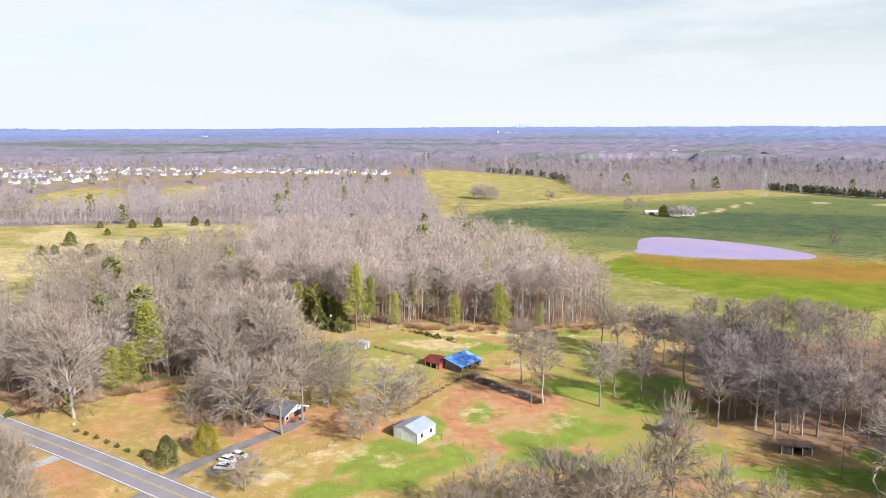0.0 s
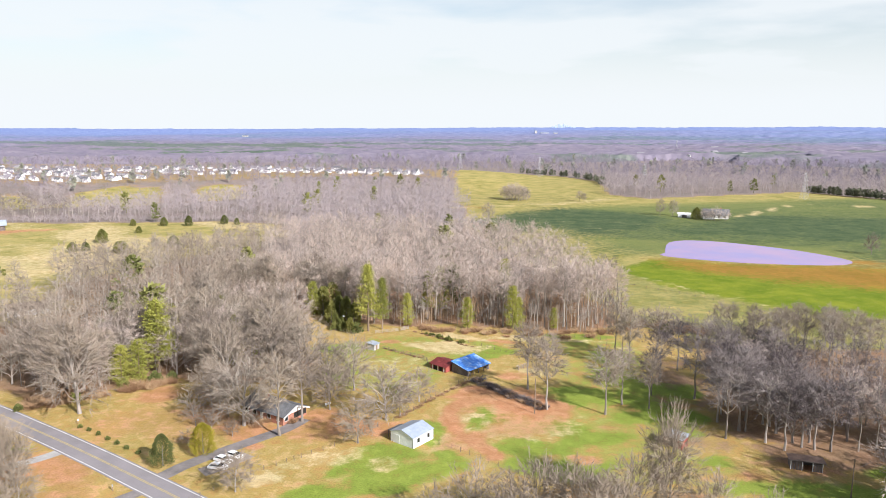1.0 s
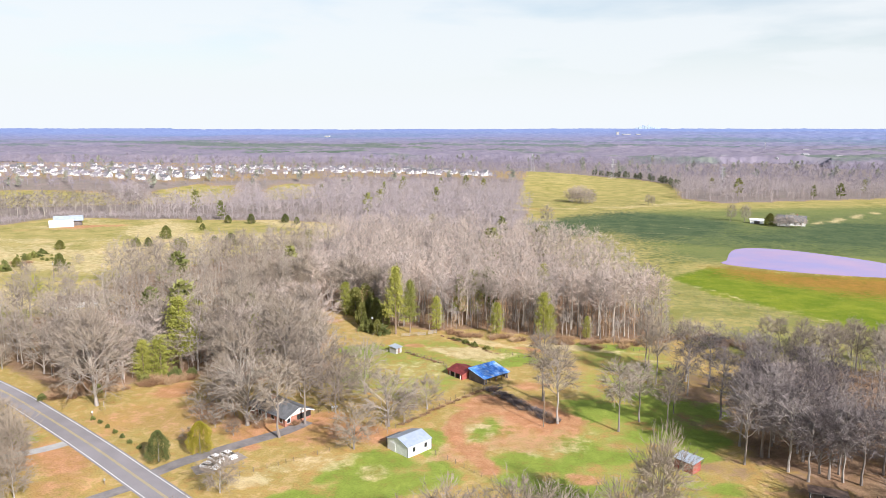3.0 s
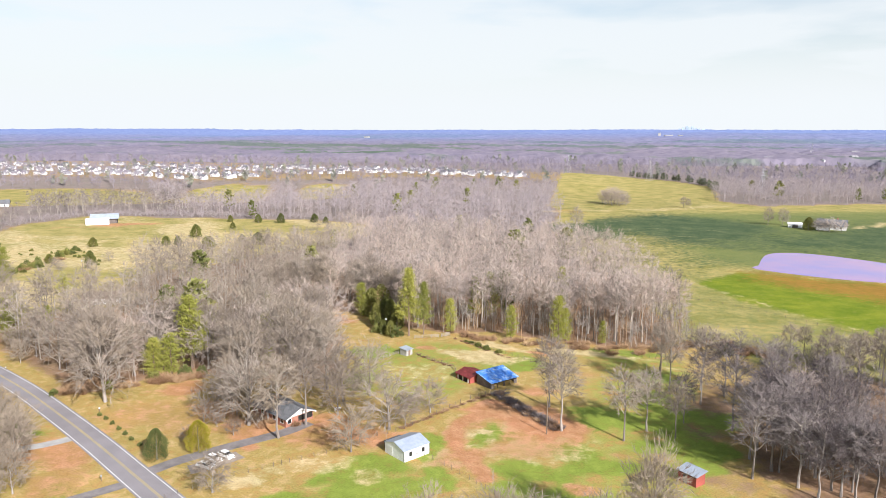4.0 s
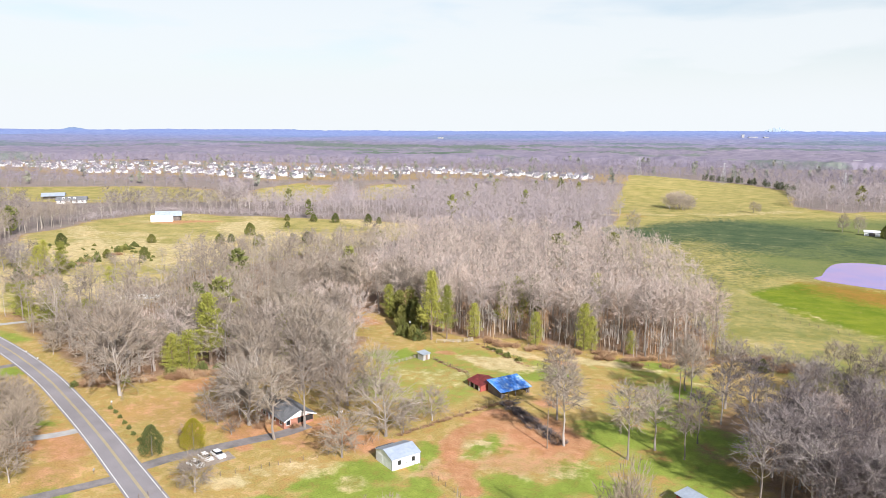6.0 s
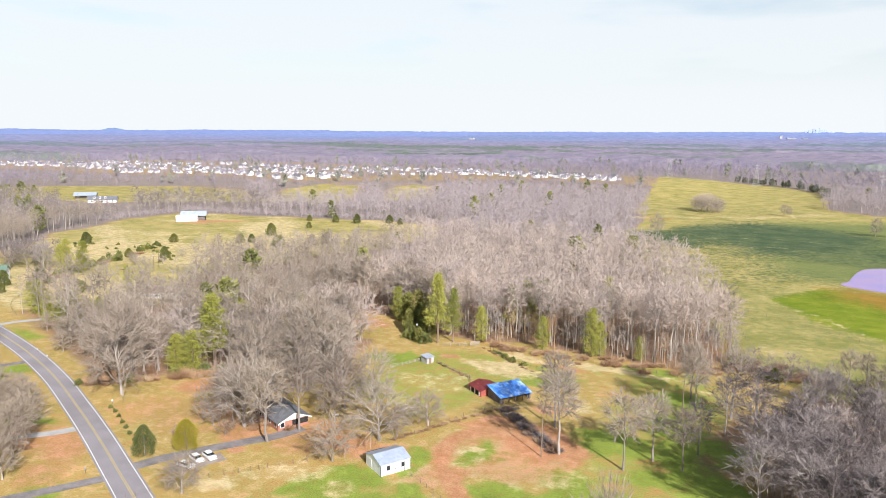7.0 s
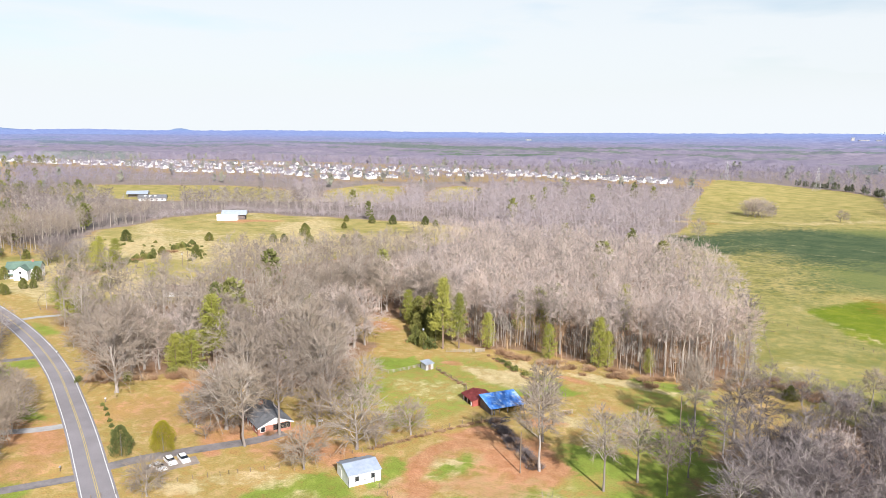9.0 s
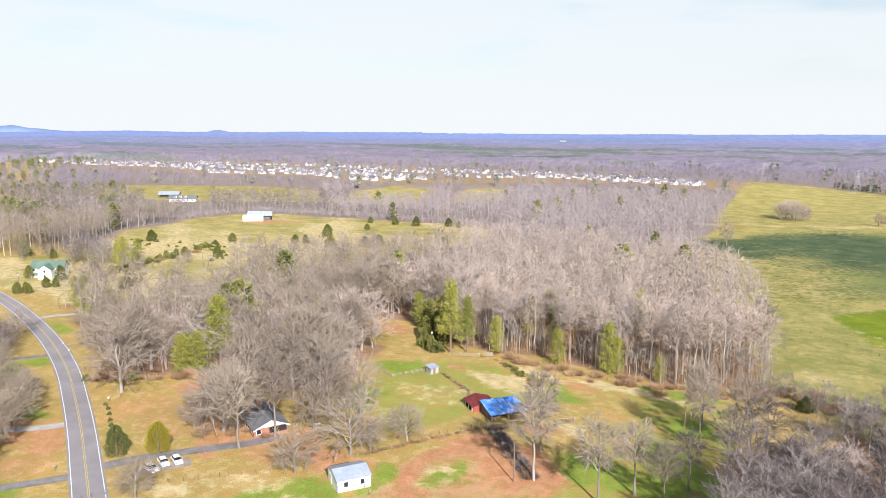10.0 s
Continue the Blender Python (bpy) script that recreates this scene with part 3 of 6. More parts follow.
# ---- plants ----
def part(name, data, material, parent, label=""):
    """Links a mesh, or a bmesh, as one object under a thing or under a part."""
    if isinstance(data, bmesh.types.BMesh):
        me = bpy.data.meshes.new(name)
        bmesh.ops.recalc_face_normals(data, faces=data.faces)
        data.to_mesh(me)
        data.free()
        data = me
    if material and not data.materials:
        data.materials.append(material)
    o = new(name, data)
    o.parent = parent
    return tagged(o, label)


def thing(name, m, label, category, group="", kind=""):
    o = new(name)
    o.empty_display_size = 0.3
    o.matrix_world = m
    return tagged(o, label, category, group, kind)


class Tris:
    """Collects triangles."""

    def __init__(self):
        self.v, self.f, self.n = [], [], 0

    def add(self, v, f):
        self.v.append(np.asarray(v, float).reshape(-1, 3))
        self.f.append(np.asarray(f, int).reshape(-1, 3) + self.n)
        self.n += len(self.v[-1])

    def tube(self, pts, radii, sides=3):
        """A tapered limb through the points."""
        pts, vs = [np.asarray(p, float) for p in pts], []
        for i, (p, r) in enumerate(zip(pts, radii)):
            d = pts[min(i + 1, len(pts) - 1)] - pts[max(i - 1, 0)]
            d = d / (np.linalg.norm(d) + 1e-9)
            a = np.cross(d, (0.31, 0.95, 0.1) if abs(d[1]) < 0.8 else (1, 0, 0))
            a /= np.linalg.norm(a)
            b = np.cross(d, a)
            vs += [p + r * (math.cos(2 * math.pi * k / sides) * a + math.sin(2 * math.pi * k / sides) * b) for k in range(sides)]
        fs = []
        for i in range(len(pts) - 1):
            for k in range(sides):
                p, q = i * sides + k, i * sides + (k + 1) % sides
                fs += [(p, q, q + sides), (p, q + sides, p + sides)]
        self.add(vs, fs)

    def slivers(self, base, way, length, width, rng):
        """Twigs: one thin triangle each."""
        n = len(base)
        way = way / (np.linalg.norm(way, axis=1)[:, None] + 1e-9)
        side = np.cross(way, rng.normal(size=(n, 3)))
        side /= np.linalg.norm(side, axis=1)[:, None] + 1e-9
        w, l = np.broadcast_to(width, (n,))[:, None], np.broadcast_to(length, (n,))[:, None]
        v = np.stack((base - side * w / 2, base + side * w / 2, base + way * l), 1).reshape(-1, 3)
        self.add(v, np.arange(3 * n))

    def leaves(self, at, size, rng, way=None, flat=0.5):
        """Leaf or needle sprays: one ragged triangle each, round the points."""
        n = len(at)
        d = rng.normal(size=(n, 3)) if way is None else way + flat * rng.normal(size=(n, 3))
        d /= np.linalg.norm(d, axis=1)[:, None] + 1e-9
        side = np.cross(d, rng.normal(size=(n, 3)))
        side /= np.linalg.norm(side, axis=1)[:, None] + 1e-9
        s = (size * rng.uniform(0.6, 1.4, n))[:, None]
        v = np.stack((at - side * s * 0.5 - d * s * 0.4, at + side * s * 0.5 - d * s * 0.4, at + d * s * 0.8), 1).reshape(-1, 3)
        self.add(v, np.arange(3 * n))

    def arrays(self):
        return np.concatenate(self.v), np.concatenate(self.f)


def bend(p, d, length, n, rng, wander, rise):
    """Points of a limb that wanders and turns upwards."""
    pts, d = [np.array(p, float)], np.array(d, float) / np.linalg.norm(d)
    for _ in range(n):
        d = d + wander * rng.normal(size=3) + np.array((0, 0, rise))
        d /= np.linalg.norm(d)
        pts.append(pts[-1] + d * length / n)
    return pts


SHAPES = {                                # leader top, first limb, crown's middle, half width, half height, lowest tips, trunk radius, limbs
    "broad": (0.62, 0.08, 0.50, 0.38, 0.48, -0.78, 0.0140, 16),
    "wood": (0.82, 0.28, 0.60, 0.29, 0.40, -0.70, 0.0085, 11),
    "yard": (0.90, 0.32, 0.655, 0.225, 0.34, -0.78, 0.0110, 14),
    "tall": (0.93, 0.40, 0.69, 0.18, 0.30, -0.85, 0.0090, 11),
    "low": (0.32, 0.10, 0.50, 0.58, 0.48, -0.70, 0.0230, 11),
}


def arc(p, q, bow, n, rng, wander=0.0):
    """Points of a limb from p to q that climbs first and then leans outwards."""
    p, q = np.asarray(p, float), np.asarray(q, float)
    long = np.linalg.norm(q - p)
    c = (p + q) / 2 + np.array((0, 0, bow * long))
    t = np.linspace(0, 1, n + 1)[:, None]
    pts = p * (1 - t) ** 2 + 2 * c * t * (1 - t) + q * t * t
    pts[1:-1] += rng.normal(size=(n - 1, 3)) * wander * long
    return pts


def fan_tree(seed, kind, tips, twigs, size, width, tubes=True, ragged=0.14, few=0, turned=0.45, plain=False):
    """A leafless tree one unit high: a stem, limbs that fan out of it, branches to the crown's rim and sprays of twigs at their ends.
    Gives the stem, then limbs and twigs with the number of triangles that are limbs."""
    top, first, mid, half, tall, low, r0, limbs = SHAPES[kind]
    limbs = few or limbs
    rng = np.random.RandomState(seed)
    stem, wood, fine = Tris(), Tris(), Tris()
    lean = rng.normal(size=2) * 0.025
    spine = np.array([(lean[0] * k * k + rng.normal() * 0.004, lean[1] * k * k + rng.normal() * 0.004, -0.02 + (top + 0.02) * k) for k in np.linspace(0, 1, 7)])
    stem.tube(spine if tubes else spine[::3], [r0 * (1.3 if i == 0 else 1 - 0.8 * i / 6) for i in (range(7) if tubes else (0, 3, 6))], 6 if tubes else 3)
    heart = np.array((lean[0] * 0.4, lean[1] * 0.4, mid))
    swell = rng.uniform(0, 6.28, 4)

    def rim(u, a):
        r = np.sqrt(np.maximum(0.0, 1 - u * u))
        k = 1 + ragged * (np.sin(2 * a + swell[0] + 2 * u) + 0.7 * np.sin(5 * a + swell[1] + 4 * u) + 0.5 * np.sin(3 * u + swell[2]))
        return np.column_stack((half * r * np.cos(a) * k, half * r * np.sin(a) * k, tall * u * (0.96 + 0.04 * k)))

    ends = rim(np.linspace(low * 0.75, 0.96, limbs), np.arange(limbs) * 2.4 + rng.uniform(0, 6.28)) * rng.uniform(0.62, 0.86, (limbs, 1)) + heart
    lines = []
    for i, e in enumerate(ends):
        k = i / (limbs - 1)
        h = min(first + (top - first) * (0.03 + 0.68 * k) + rng.normal() * 0.015, e[2] - 0.03) if kind != "low" else first + 0.18 * k
        j = np.clip((h + 0.02) / (top + 0.02) * 6, 0, 5.99)
        p = spine[int(j)] + (spine[int(j) + 1] - spine[int(j)]) * (j - int(j))
        line = arc(p, e, 0.20, 5 if tubes else 2, rng, 0.035)
        lines.append(line)
        r = r0 * (0.42 - 0.16 * k)
        if tubes:
            wood.tube(line, [r * (1 - 0.13 * m) for m in range(6)], 3)
        else:
            wood.slivers(line[:1], line[2:] - line[:1], np.linalg.norm(line[2] - line[0]) * 1.1, r * 2.4, rng)
    axes = np.array([(l[-1] - heart) / np.linalg.norm(l[-1] - heart) for l in lines])
    a, u = np.arange(tips) * 2.39996 + rng.normal(size=tips) * 0.25, low + (0.995 - low) * (np.arange(tips) + 0.5) / tips
    goal = rim(np.clip(u + rng.normal(size=tips) * 0.05, low, 0.999), a) * rng.uniform(0.5, 1.04, (tips, 1)) + heart
    out = (goal - heart) / np.linalg.norm(goal - heart, axis=1)[:, None]
    base, way = [], []
    for i in range(tips):
        near = axes @ out[i] + rng.normal(size=limbs) * 0.08
        line = lines[int(np.argmax(near))]
        t = rng.uniform(0.30, 0.88) * (len(line) - 1)
        p = line[int(t)] + (line[int(t) + 1] - line[int(t)]) * (t - int(t))
        bough = arc(p, goal[i], 0.16, 2, rng, 0.05)
        if tubes:
            wood.tube(bough[::2], [r0 * 0.12, r0 * 0.035], 3) if plain else wood.tube(bough, [r0 * 0.135, r0 * 0.10, r0 * 0.035], 3)
        else:
            wood.slivers(bough[:1], bough[2:] - bough[:1], np.linalg.norm(bough[2] - bough[0]), width * 1.15, rng)
        k = rng.uniform(0.2, 1.0, twigs)[:, None]
        base.append(bough[0] * (1 - k) ** 2 + 2 * bough[1] * k * (1 - k) + bough[2] * k * k)
        d = (bough[2] - bough[0]) / (np.linalg.norm(bough[2] - bough[0]) + 1e-9)
        way.append(0.55 * d + 0.45 * out[i] + np.array((0, 0, 0.25)) + rng.normal(size=(twigs, 3)) * 0.62)
    base, way = np.concatenate(base), np.concatenate(way)
    n = len(base)
    way /= np.linalg.norm(way, axis=1)[:, None]
    face = np.repeat(out, twigs, 0) + rng.normal(size=(n, 3)) * turned
    side = np.cross(face, way)
    side /= np.linalg.norm(side, axis=1)[:, None] + 1e-9
    l, w = (size * rng.uniform(0.55, 1.3, n))[:, None], (width * rng.uniform(0.6, 1.35, n))[:, None]
    fine.add(np.stack((base - side * w / 2, base + side * w / 2, base + way * l), 1), np.arange(3 * n))
    (wv, wf), (fv, ff) = wood.arrays(), fine.arrays()
    return stem.arrays(), (np.concatenate((wv, fv)), np.concatenate((wf, ff + len(wv))), len(wf))


def woodland_tree(seed, kind, tips, twigs, size, width, ragged=0.14, few=0, turned=0.45):
    """A cheaper fan tree in one piece, for woods: its stem and limbs come first."""
    (sv, sf), (cv, cf, n) = fan_tree(seed, kind, tips, twigs, size, width, False, ragged, few, turned)
    return np.concatenate((sv, cv)), np.concatenate((sf, cf + len(sv))), len(sf) + n


def grow_pine(seed, kind, n=1900, leaf=0.05, shape=1.7):
    """An evergreen one unit high: a pine of ragged needle clumps on boughs, a fuller young pine, or a dense cedar."""
    rng = np.random.RandomState(seed)
    trunk, crown = Tris(), Tris()
    spine = bend((0, 0, -0.02), (0, 0, 1), 0.98, 5, rng, 0.02, 0.1)
    trunk.tube(spine, [0.014 * (1.2 - 1.1 * i / 5) for i in range(6)], 6)
    if kind == "cedar":
        k = rng.rand(n) ** 0.8
        a = rng.uniform(0, 6.28, n)
        lobes = 1 + 0.16 * np.sin(3 * a + 9 * k + seed) + 0.10 * np.sin(7 * a - 17 * k)
        r = 0.27 * lobes * np.maximum(0, 1.02 - k ** shape) ** 0.62 * (0.72 + 0.28 * np.minimum(1, k / 0.18)) * rng.uniform(0.72, 1.05, n)
        at = np.column_stack((r * np.cos(a), r * np.sin(a), 0.03 + 0.96 * k))
        crown.leaves(at, leaf, rng, np.column_stack((np.cos(a) * 0.6, np.sin(a) * 0.6, np.full(n, 0.8))), 0.35)
        return trunk.arrays(), crown.arrays()
    clumps, start = (64, 0.24) if kind == "pine" else (70, 0.06)
    for i in range(clumps):
        k = (i + rng.rand()) / clumps
        a = i * 2.4 + rng.normal() * 0.4
        wide = (0.20 * (1 - k) ** 0.75 + 0.02) if kind == "pine" else 0.24 * (1 - k ** 2.4) ** 0.7 * (0.55 + 0.45 * min(1, k / 0.25))
        long = wide * rng.uniform(0.55, 1.15) if kind == "pine" else wide * rng.uniform(0.38, 1.2)
        h = start + (0.95 - start) * k
        limb = bend((spine[0][0], spine[0][1], h - 0.1 * long), (math.cos(a), math.sin(a), 0.1 + 0.5 * k), long, 3, rng, 0.08, 0.05)
        crown.tube(limb, [0.004, 0.003, 0.002, 0.0005], 3)
        m = max(10, n // clumps)
        t = (0.35 + 0.65 * rng.rand(m) ** 0.6) * 3
        j = np.minimum(t.astype(int), 2)
        L = np.array(limb)
        puff = (0.028 if kind == "pine" else 0.034) * (0.7 + 0.6 * rng.rand())
        at = L[j] + (L[j + 1] - L[j]) * (t - j)[:, None] + rng.normal(size=(m, 3)) * puff * np.array((1, 1, 0.6))
        crown.leaves(at, leaf, rng, np.tile((math.cos(a) * 0.6, math.sin(a) * 0.6, 0.6), (m, 1)), 0.7)
    return trunk.arrays(), crown.arrays()


def tree_model(name, grown, bark, leaf, label, category, group, limb=None):
    """One tree with its parts, kept as the first of its kind."""
    (tv, tf), (cv, cf, *n) = grown
    slots = (np.arange(len(cf)) < n[0]).astype(int) if n else None
    return (name, mesh_of("trunk", tv, tf, [bark]), mesh_of("crown", cv, cf, [leaf, limb] if n else [leaf], slots), label, category, group)


def plant(model, x, y, height, turn, spread=1.0, z=None):
    name, trunk, crown, label, category, group = model
    z = float(ground_z(x, y)) if z is None else z
    o = thing(name, pose(x, y, z, 0, 0, turn) @ Matrix.Diagonal((height * spread, height * spread, height, 1)), label, category, group)
    part("trunk", trunk, None, o)
    part("crown", crown, None, o)
    return o


BROAD = [tree_model("bare_tree", fan_tree(10 + i, "broad", 190, 15, 0.08, 0.0041), M_BARK, M_TWIG, "large leafless spreading hardwood with pale grey bark", "tree", "yard trees", M_LIMB) for i in range(4)]
YARD_TALL = [tree_model("bare_tree", fan_tree(60 + i, "yard", 190, 12, 0.075, 0.0038), M_BARK, M_TWIG, "tall leafless hardwood standing alone in the yard", "tree", "yard trees", M_LIMB) for i in range(4)]
ROUND = [tree_model("bare_tree", fan_tree(20 + i, "broad", 115, 14, 0.09, 0.0042, plain=True), M_BARK, M_WOODS, "leafless spreading hardwood in the woods", "tree", "woods edge trees", M_LIMB) for i in range(4)]
TALL = [tree_model("bare_tree", fan_tree(30 + i, "tall", 80, 12, 0.075, 0.0034, plain=True), M_LIMB, M_WOODS, "tall slim leafless hardwood at the edge of the woods", "tree", "woods edge trees", M_LIMB) for i in range(6)]
TALL_DARK = [tree_model("bare_tree", fan_tree(40 + i, "yard", 150, 13, 0.075, 0.0036, plain=True), M_BARK, M_TWIG_DARK, "tall leafless tree with dark greyish twigs", "tree", "creek woods trees", M_LIMB) for i in range(4)]
BROAD_DARK = [tree_model("bare_tree", fan_tree(44 + i, "broad", 120, 13, 0.085, 0.0042, plain=True), M_BARK, M_TWIG_DARK, "leafless spreading tree with dark greyish twigs", "tree", "creek woods trees", M_LIMB) for i in range(3)]
FLUFFY = [tree_model("bare_tree", fan_tree(15 + i, "broad", 200, 15, 0.09, 0.0048, plain=True), M_BARK, M_TWIG, "leafless rounded tree with a haze of fine tan twigs", "tree", "yard trees", M_TWIG) for i in range(3)]
LOW = [tree_model("small_bare_tree", fan_tree(50 + i, "low", 70, 18, 0.13, 0.0055, plain=True), M_BARK, M_TWIG, "small low leafless tree with spreading twigs", "tree", "small yard trees", M_BARK) for i in range(3)]
PINES = [tree_model("pine_tree", grow_pine(70 + i, "pine", 5200, 0.0145), M_PINE_BARK, M_PINE, "tall green pine with yellow-green needles", "tree", "pines") for i in range(3)]
FULL_PINES = [tree_model("pine_tree", grow_pine(75 + i, "young", 5200, 0.0150), M_PINE_BARK, M_PINE, "dense yellow-green young pine at the woods edge", "tree", "pines") for i in range(3)]
CEDARS = [tree_model("cedar_tree", grow_pine(80 + i, "cedar", 2000, 0.045, 2.0), M_BARK, M_CEDAR, "dense dark green cedar in the grass", "tree", "cedars") for i in range(3)]
GOLD = tree_model("golden_evergreen", grow_pine(90, "cedar", 9000, 0.0165, 3.0), M_BARK, M_GOLD, "bushy golden-green evergreen on the lawn", "tree", "")
LAWN_CEDAR = tree_model("cedar_tree", grow_pine(83, "cedar", 8000, 0.018, 2.2), M_BARK, M_CEDAR, "dense dark green cedar beside the driveway", "tree", "cedars")

RNG = np.random.RandomState(5)


def plant_row(models, rows, spread=(0.9, 1.15)):
    for i, (x, y, h) in enumerate(rows):
        h = h * (0.62 if models is CEDARS and x < -150 else 1.0)
        plant(models[i % len(models)], x, y, h, RNG.uniform(0, 360), RNG.uniform(*spread))


# trees that stand by themselves: round the house, in the farmyard, along the road
plant_row(YARD_TALL, [(-41.3, 173.2, 23), (-37.6, 182.4, 23)], (1.15, 1.35))
plant_row(BROAD, [(-100, 184, 28), (-52, 206, 24), (-64, 200, 23), (-70, 212, 24), (-42, 208, 24), (-55, 218, 27), (-114, 202, 24), (-124, 207, 23), (-34, 200, 20), (-28, 206, 19)], (1.1, 1.35))
plant_row(BROAD, [(-15.5, 184.7, 17), (-52.5, 179, 20)], (1.6, 1.75))
plant_row(FLUFFY, [(-12, 188, 10), (-62, 188, 15), (-58, 183, 11), (-66, 192, 14), (-32, 191, 15)], (1.1, 1.3))
plant_row(FLUFFY, [(-20.5, 170.0, 12), (-42.8, 144.5, 10), (-7.8, 198.1, 11)], (1.25, 1.5))
plant_row(LOW, [(-68, 184, 9), (-65, 178, 7), (-53, 172, 5), (-62, 166, 5), (-60, 176, 6), (-50, 179, 5)])
plant_row(YARD_TALL, [(28.4, 194.6, 23), (23.9, 209.8, 22), (44, 192, 20)], (1.1, 1.35))
plant_row(YARD_TALL, [(50, 199.5, 18), (56.9, 196.5, 16), (58, 230.4, 21), (67.4, 234, 21), (56.4, 245.5, 19)], (1.1, 1.4))
plant_row(TALL_DARK, [(71.8, 205, 21), (73.3, 188.6, 21), (79.2, 200.5, 20), (73.5, 229.7, 18), (60, 207, 15), (66, 222, 16), (72, 178, 20), (77, 183, 21), (81, 190, 20), (83, 212, 20), (83, 197, 20), (86, 182, 21), (90, 190, 21), (76, 194, 19), (81, 176, 19), (80, 204, 19), (84, 172, 18), (89, 174, 19), (95, 172, 19)], (1.2, 1.5))
plant_row(FLUFFY, [(48.1, 139.6, 25.5), (47.4, 140.6, 23)], (0.6, 0.66))
plant_row(FLUFFY, [(9, 128, 17), (21, 131, 18), (28, 128, 19), (40, 131, 18), (33, 123, 20), (15, 120, 19), (62, 124, 15), (2, 118, 17), (52, 126, 18)], (1.0, 1.2))
plant_row(FLUFFY, [(-90, 141.5, 15), (-97, 148, 14), (-84, 134, 12), (-112, 152, 16), (-104, 143, 15), (-122, 160, 16), (-94, 137, 13), (-135, 168, 15), (-160, 176, 14), (-178, 190, 14), (-128, 150, 15), (-118, 140, 15), (-150, 160, 16), (-84, 126, 12), (-190, 184, 15)])
plant_row(BROAD_DARK, [(-164, 185, 13), (-186, 204, 13), (-178, 198, 12), (-172, 192, 11), (-158, 180, 12)], (1.1, 1.4))
plant_row(CEDARS, [(-170, 184, 11), (-186, 196, 12), (-200, 203, 12), (-176, 176, 10)])
plant_row(BROAD, [(-133, 205, 20), (-150, 214, 18), (-142, 224, 20), (-160, 226, 17)])
plant_row(FULL_PINES, [(-184, 236, 14), (-173, 227, 12), (-190, 246, 12)], (1.0, 1.25))
plant_row(FLUFFY, [(-158, 216, 10), (-150, 207, 9), (-178, 224, 8), (-166, 220, 9), (-106, 157, 13), (-114, 163, 12), (-100, 152, 12), (-122, 168, 10)], (1.1, 1.4))
plant_row(PINES, [(-33.5, 268.5, 27), (-28.5, 271.5, 21), (-12, 290, 20)], (0.8, 0.95))
plant_row(CEDARS, [(-40.5, 276.5, 9), (-44, 280, 11), (-48, 285, 10)], (0.9, 1.1))
plant(PINES[1], -92, 216, 25, 30, 1.25)
plant_row(FULL_PINES, [(4.5, 274.5, 13), (22, 274, 18), (24.5, 275.5, 13), (-19, 276, 14), (38, 275, 9), (-70, 225, 18), (-66, 235, 17), (-98, 240, 17), (-88, 262, 16), (-60, 291, 15), (-8, 300, 20), (20, 320, 20)], (0.85, 1.1))
plant_row(ROUND, [(-170, 277, 14), (-165, 284, 13), (-176, 271, 13), (-162, 275, 12), (-184, 270, 12)], (1.1, 1.4))
plant_row(FULL_PINES, [(-99, 206, 13), (-95, 209, 14), (-102, 210, 12)], (1.2, 1.5))
plant_row(FULL_PINES, [(-203, 241, 15), (-208, 246, 14), (-188, 233, 11), (-192, 236, 10)], (1.2, 1.5))
plant_row(LOW, [(-256, 284, 11), (-252, 280, 9), (-200, 249, 8)], (1.2, 1.4))
plant_row(FULL_PINES, [(-173, 234, 13), (-168, 240, 11), (-202, 288, 13), (-206, 293, 11)], (1.0, 1.3))
plant_row(CEDARS, [(-40, 266, 6), (-44, 270, 5), (-47, 273, 6), (-50, 279, 9), (-56, 292, 12), (-53, 296, 13), (80, 270, 5)], (1.0, 1.3))
plant_row(BROAD_DARK, [(68, 284, 8), (74, 281, 9), (79, 277, 8), (85, 276, 10), (90, 272, 9), (96, 270, 10), (71, 277, 7), (83, 268, 8), (93, 263, 9)], (1.0, 1.3))
plant_row(YARD_TALL, [(101, 274, 13), (106, 276, 12), (112, 270, 13), (112, 255, 15), (119, 262, 15), (127, 268, 15), (134, 260, 16), (122, 250, 18), (130, 247, 18), (141, 254, 16), (113, 244, 18), (104, 248, 16), (138, 240, 18), (125, 238, 19)], (1.2, 1.4))
plant(GOLD, -56.6, 161.8, 8.0, 40, 1.3)
plant(LAWN_CEDAR, -63.8, 155.6, 7.8, 10, 1.25)
# trees beyond the south-east corner, whose shadows reach the yard
plant_row(ROUND, [(99, 138, 25), (105, 133, 26), (109, 143, 26), (101, 149, 22), (116, 138, 27), (122, 130, 20), (98, 122, 18), (110, 120, 19), (128, 146, 22), (118, 152, 19), (100, 138, 17), (108, 146, 19), (92, 116, 18), (118, 122, 20), (126, 138, 21), (104, 112, 19), (96, 130, 16), (112, 130, 20), (88, 108, 19), (80, 104, 18), (98, 104, 20), (72, 100, 18), (110, 104, 21), (120, 112, 21), (90, 98, 20), (130, 128, 22), (136, 150, 22), (132, 160, 20), (128, 118, 21), (80, 112, 17), (76, 106, 18), (70, 104, 17), (84, 116, 16)], (1.1, 1.4))
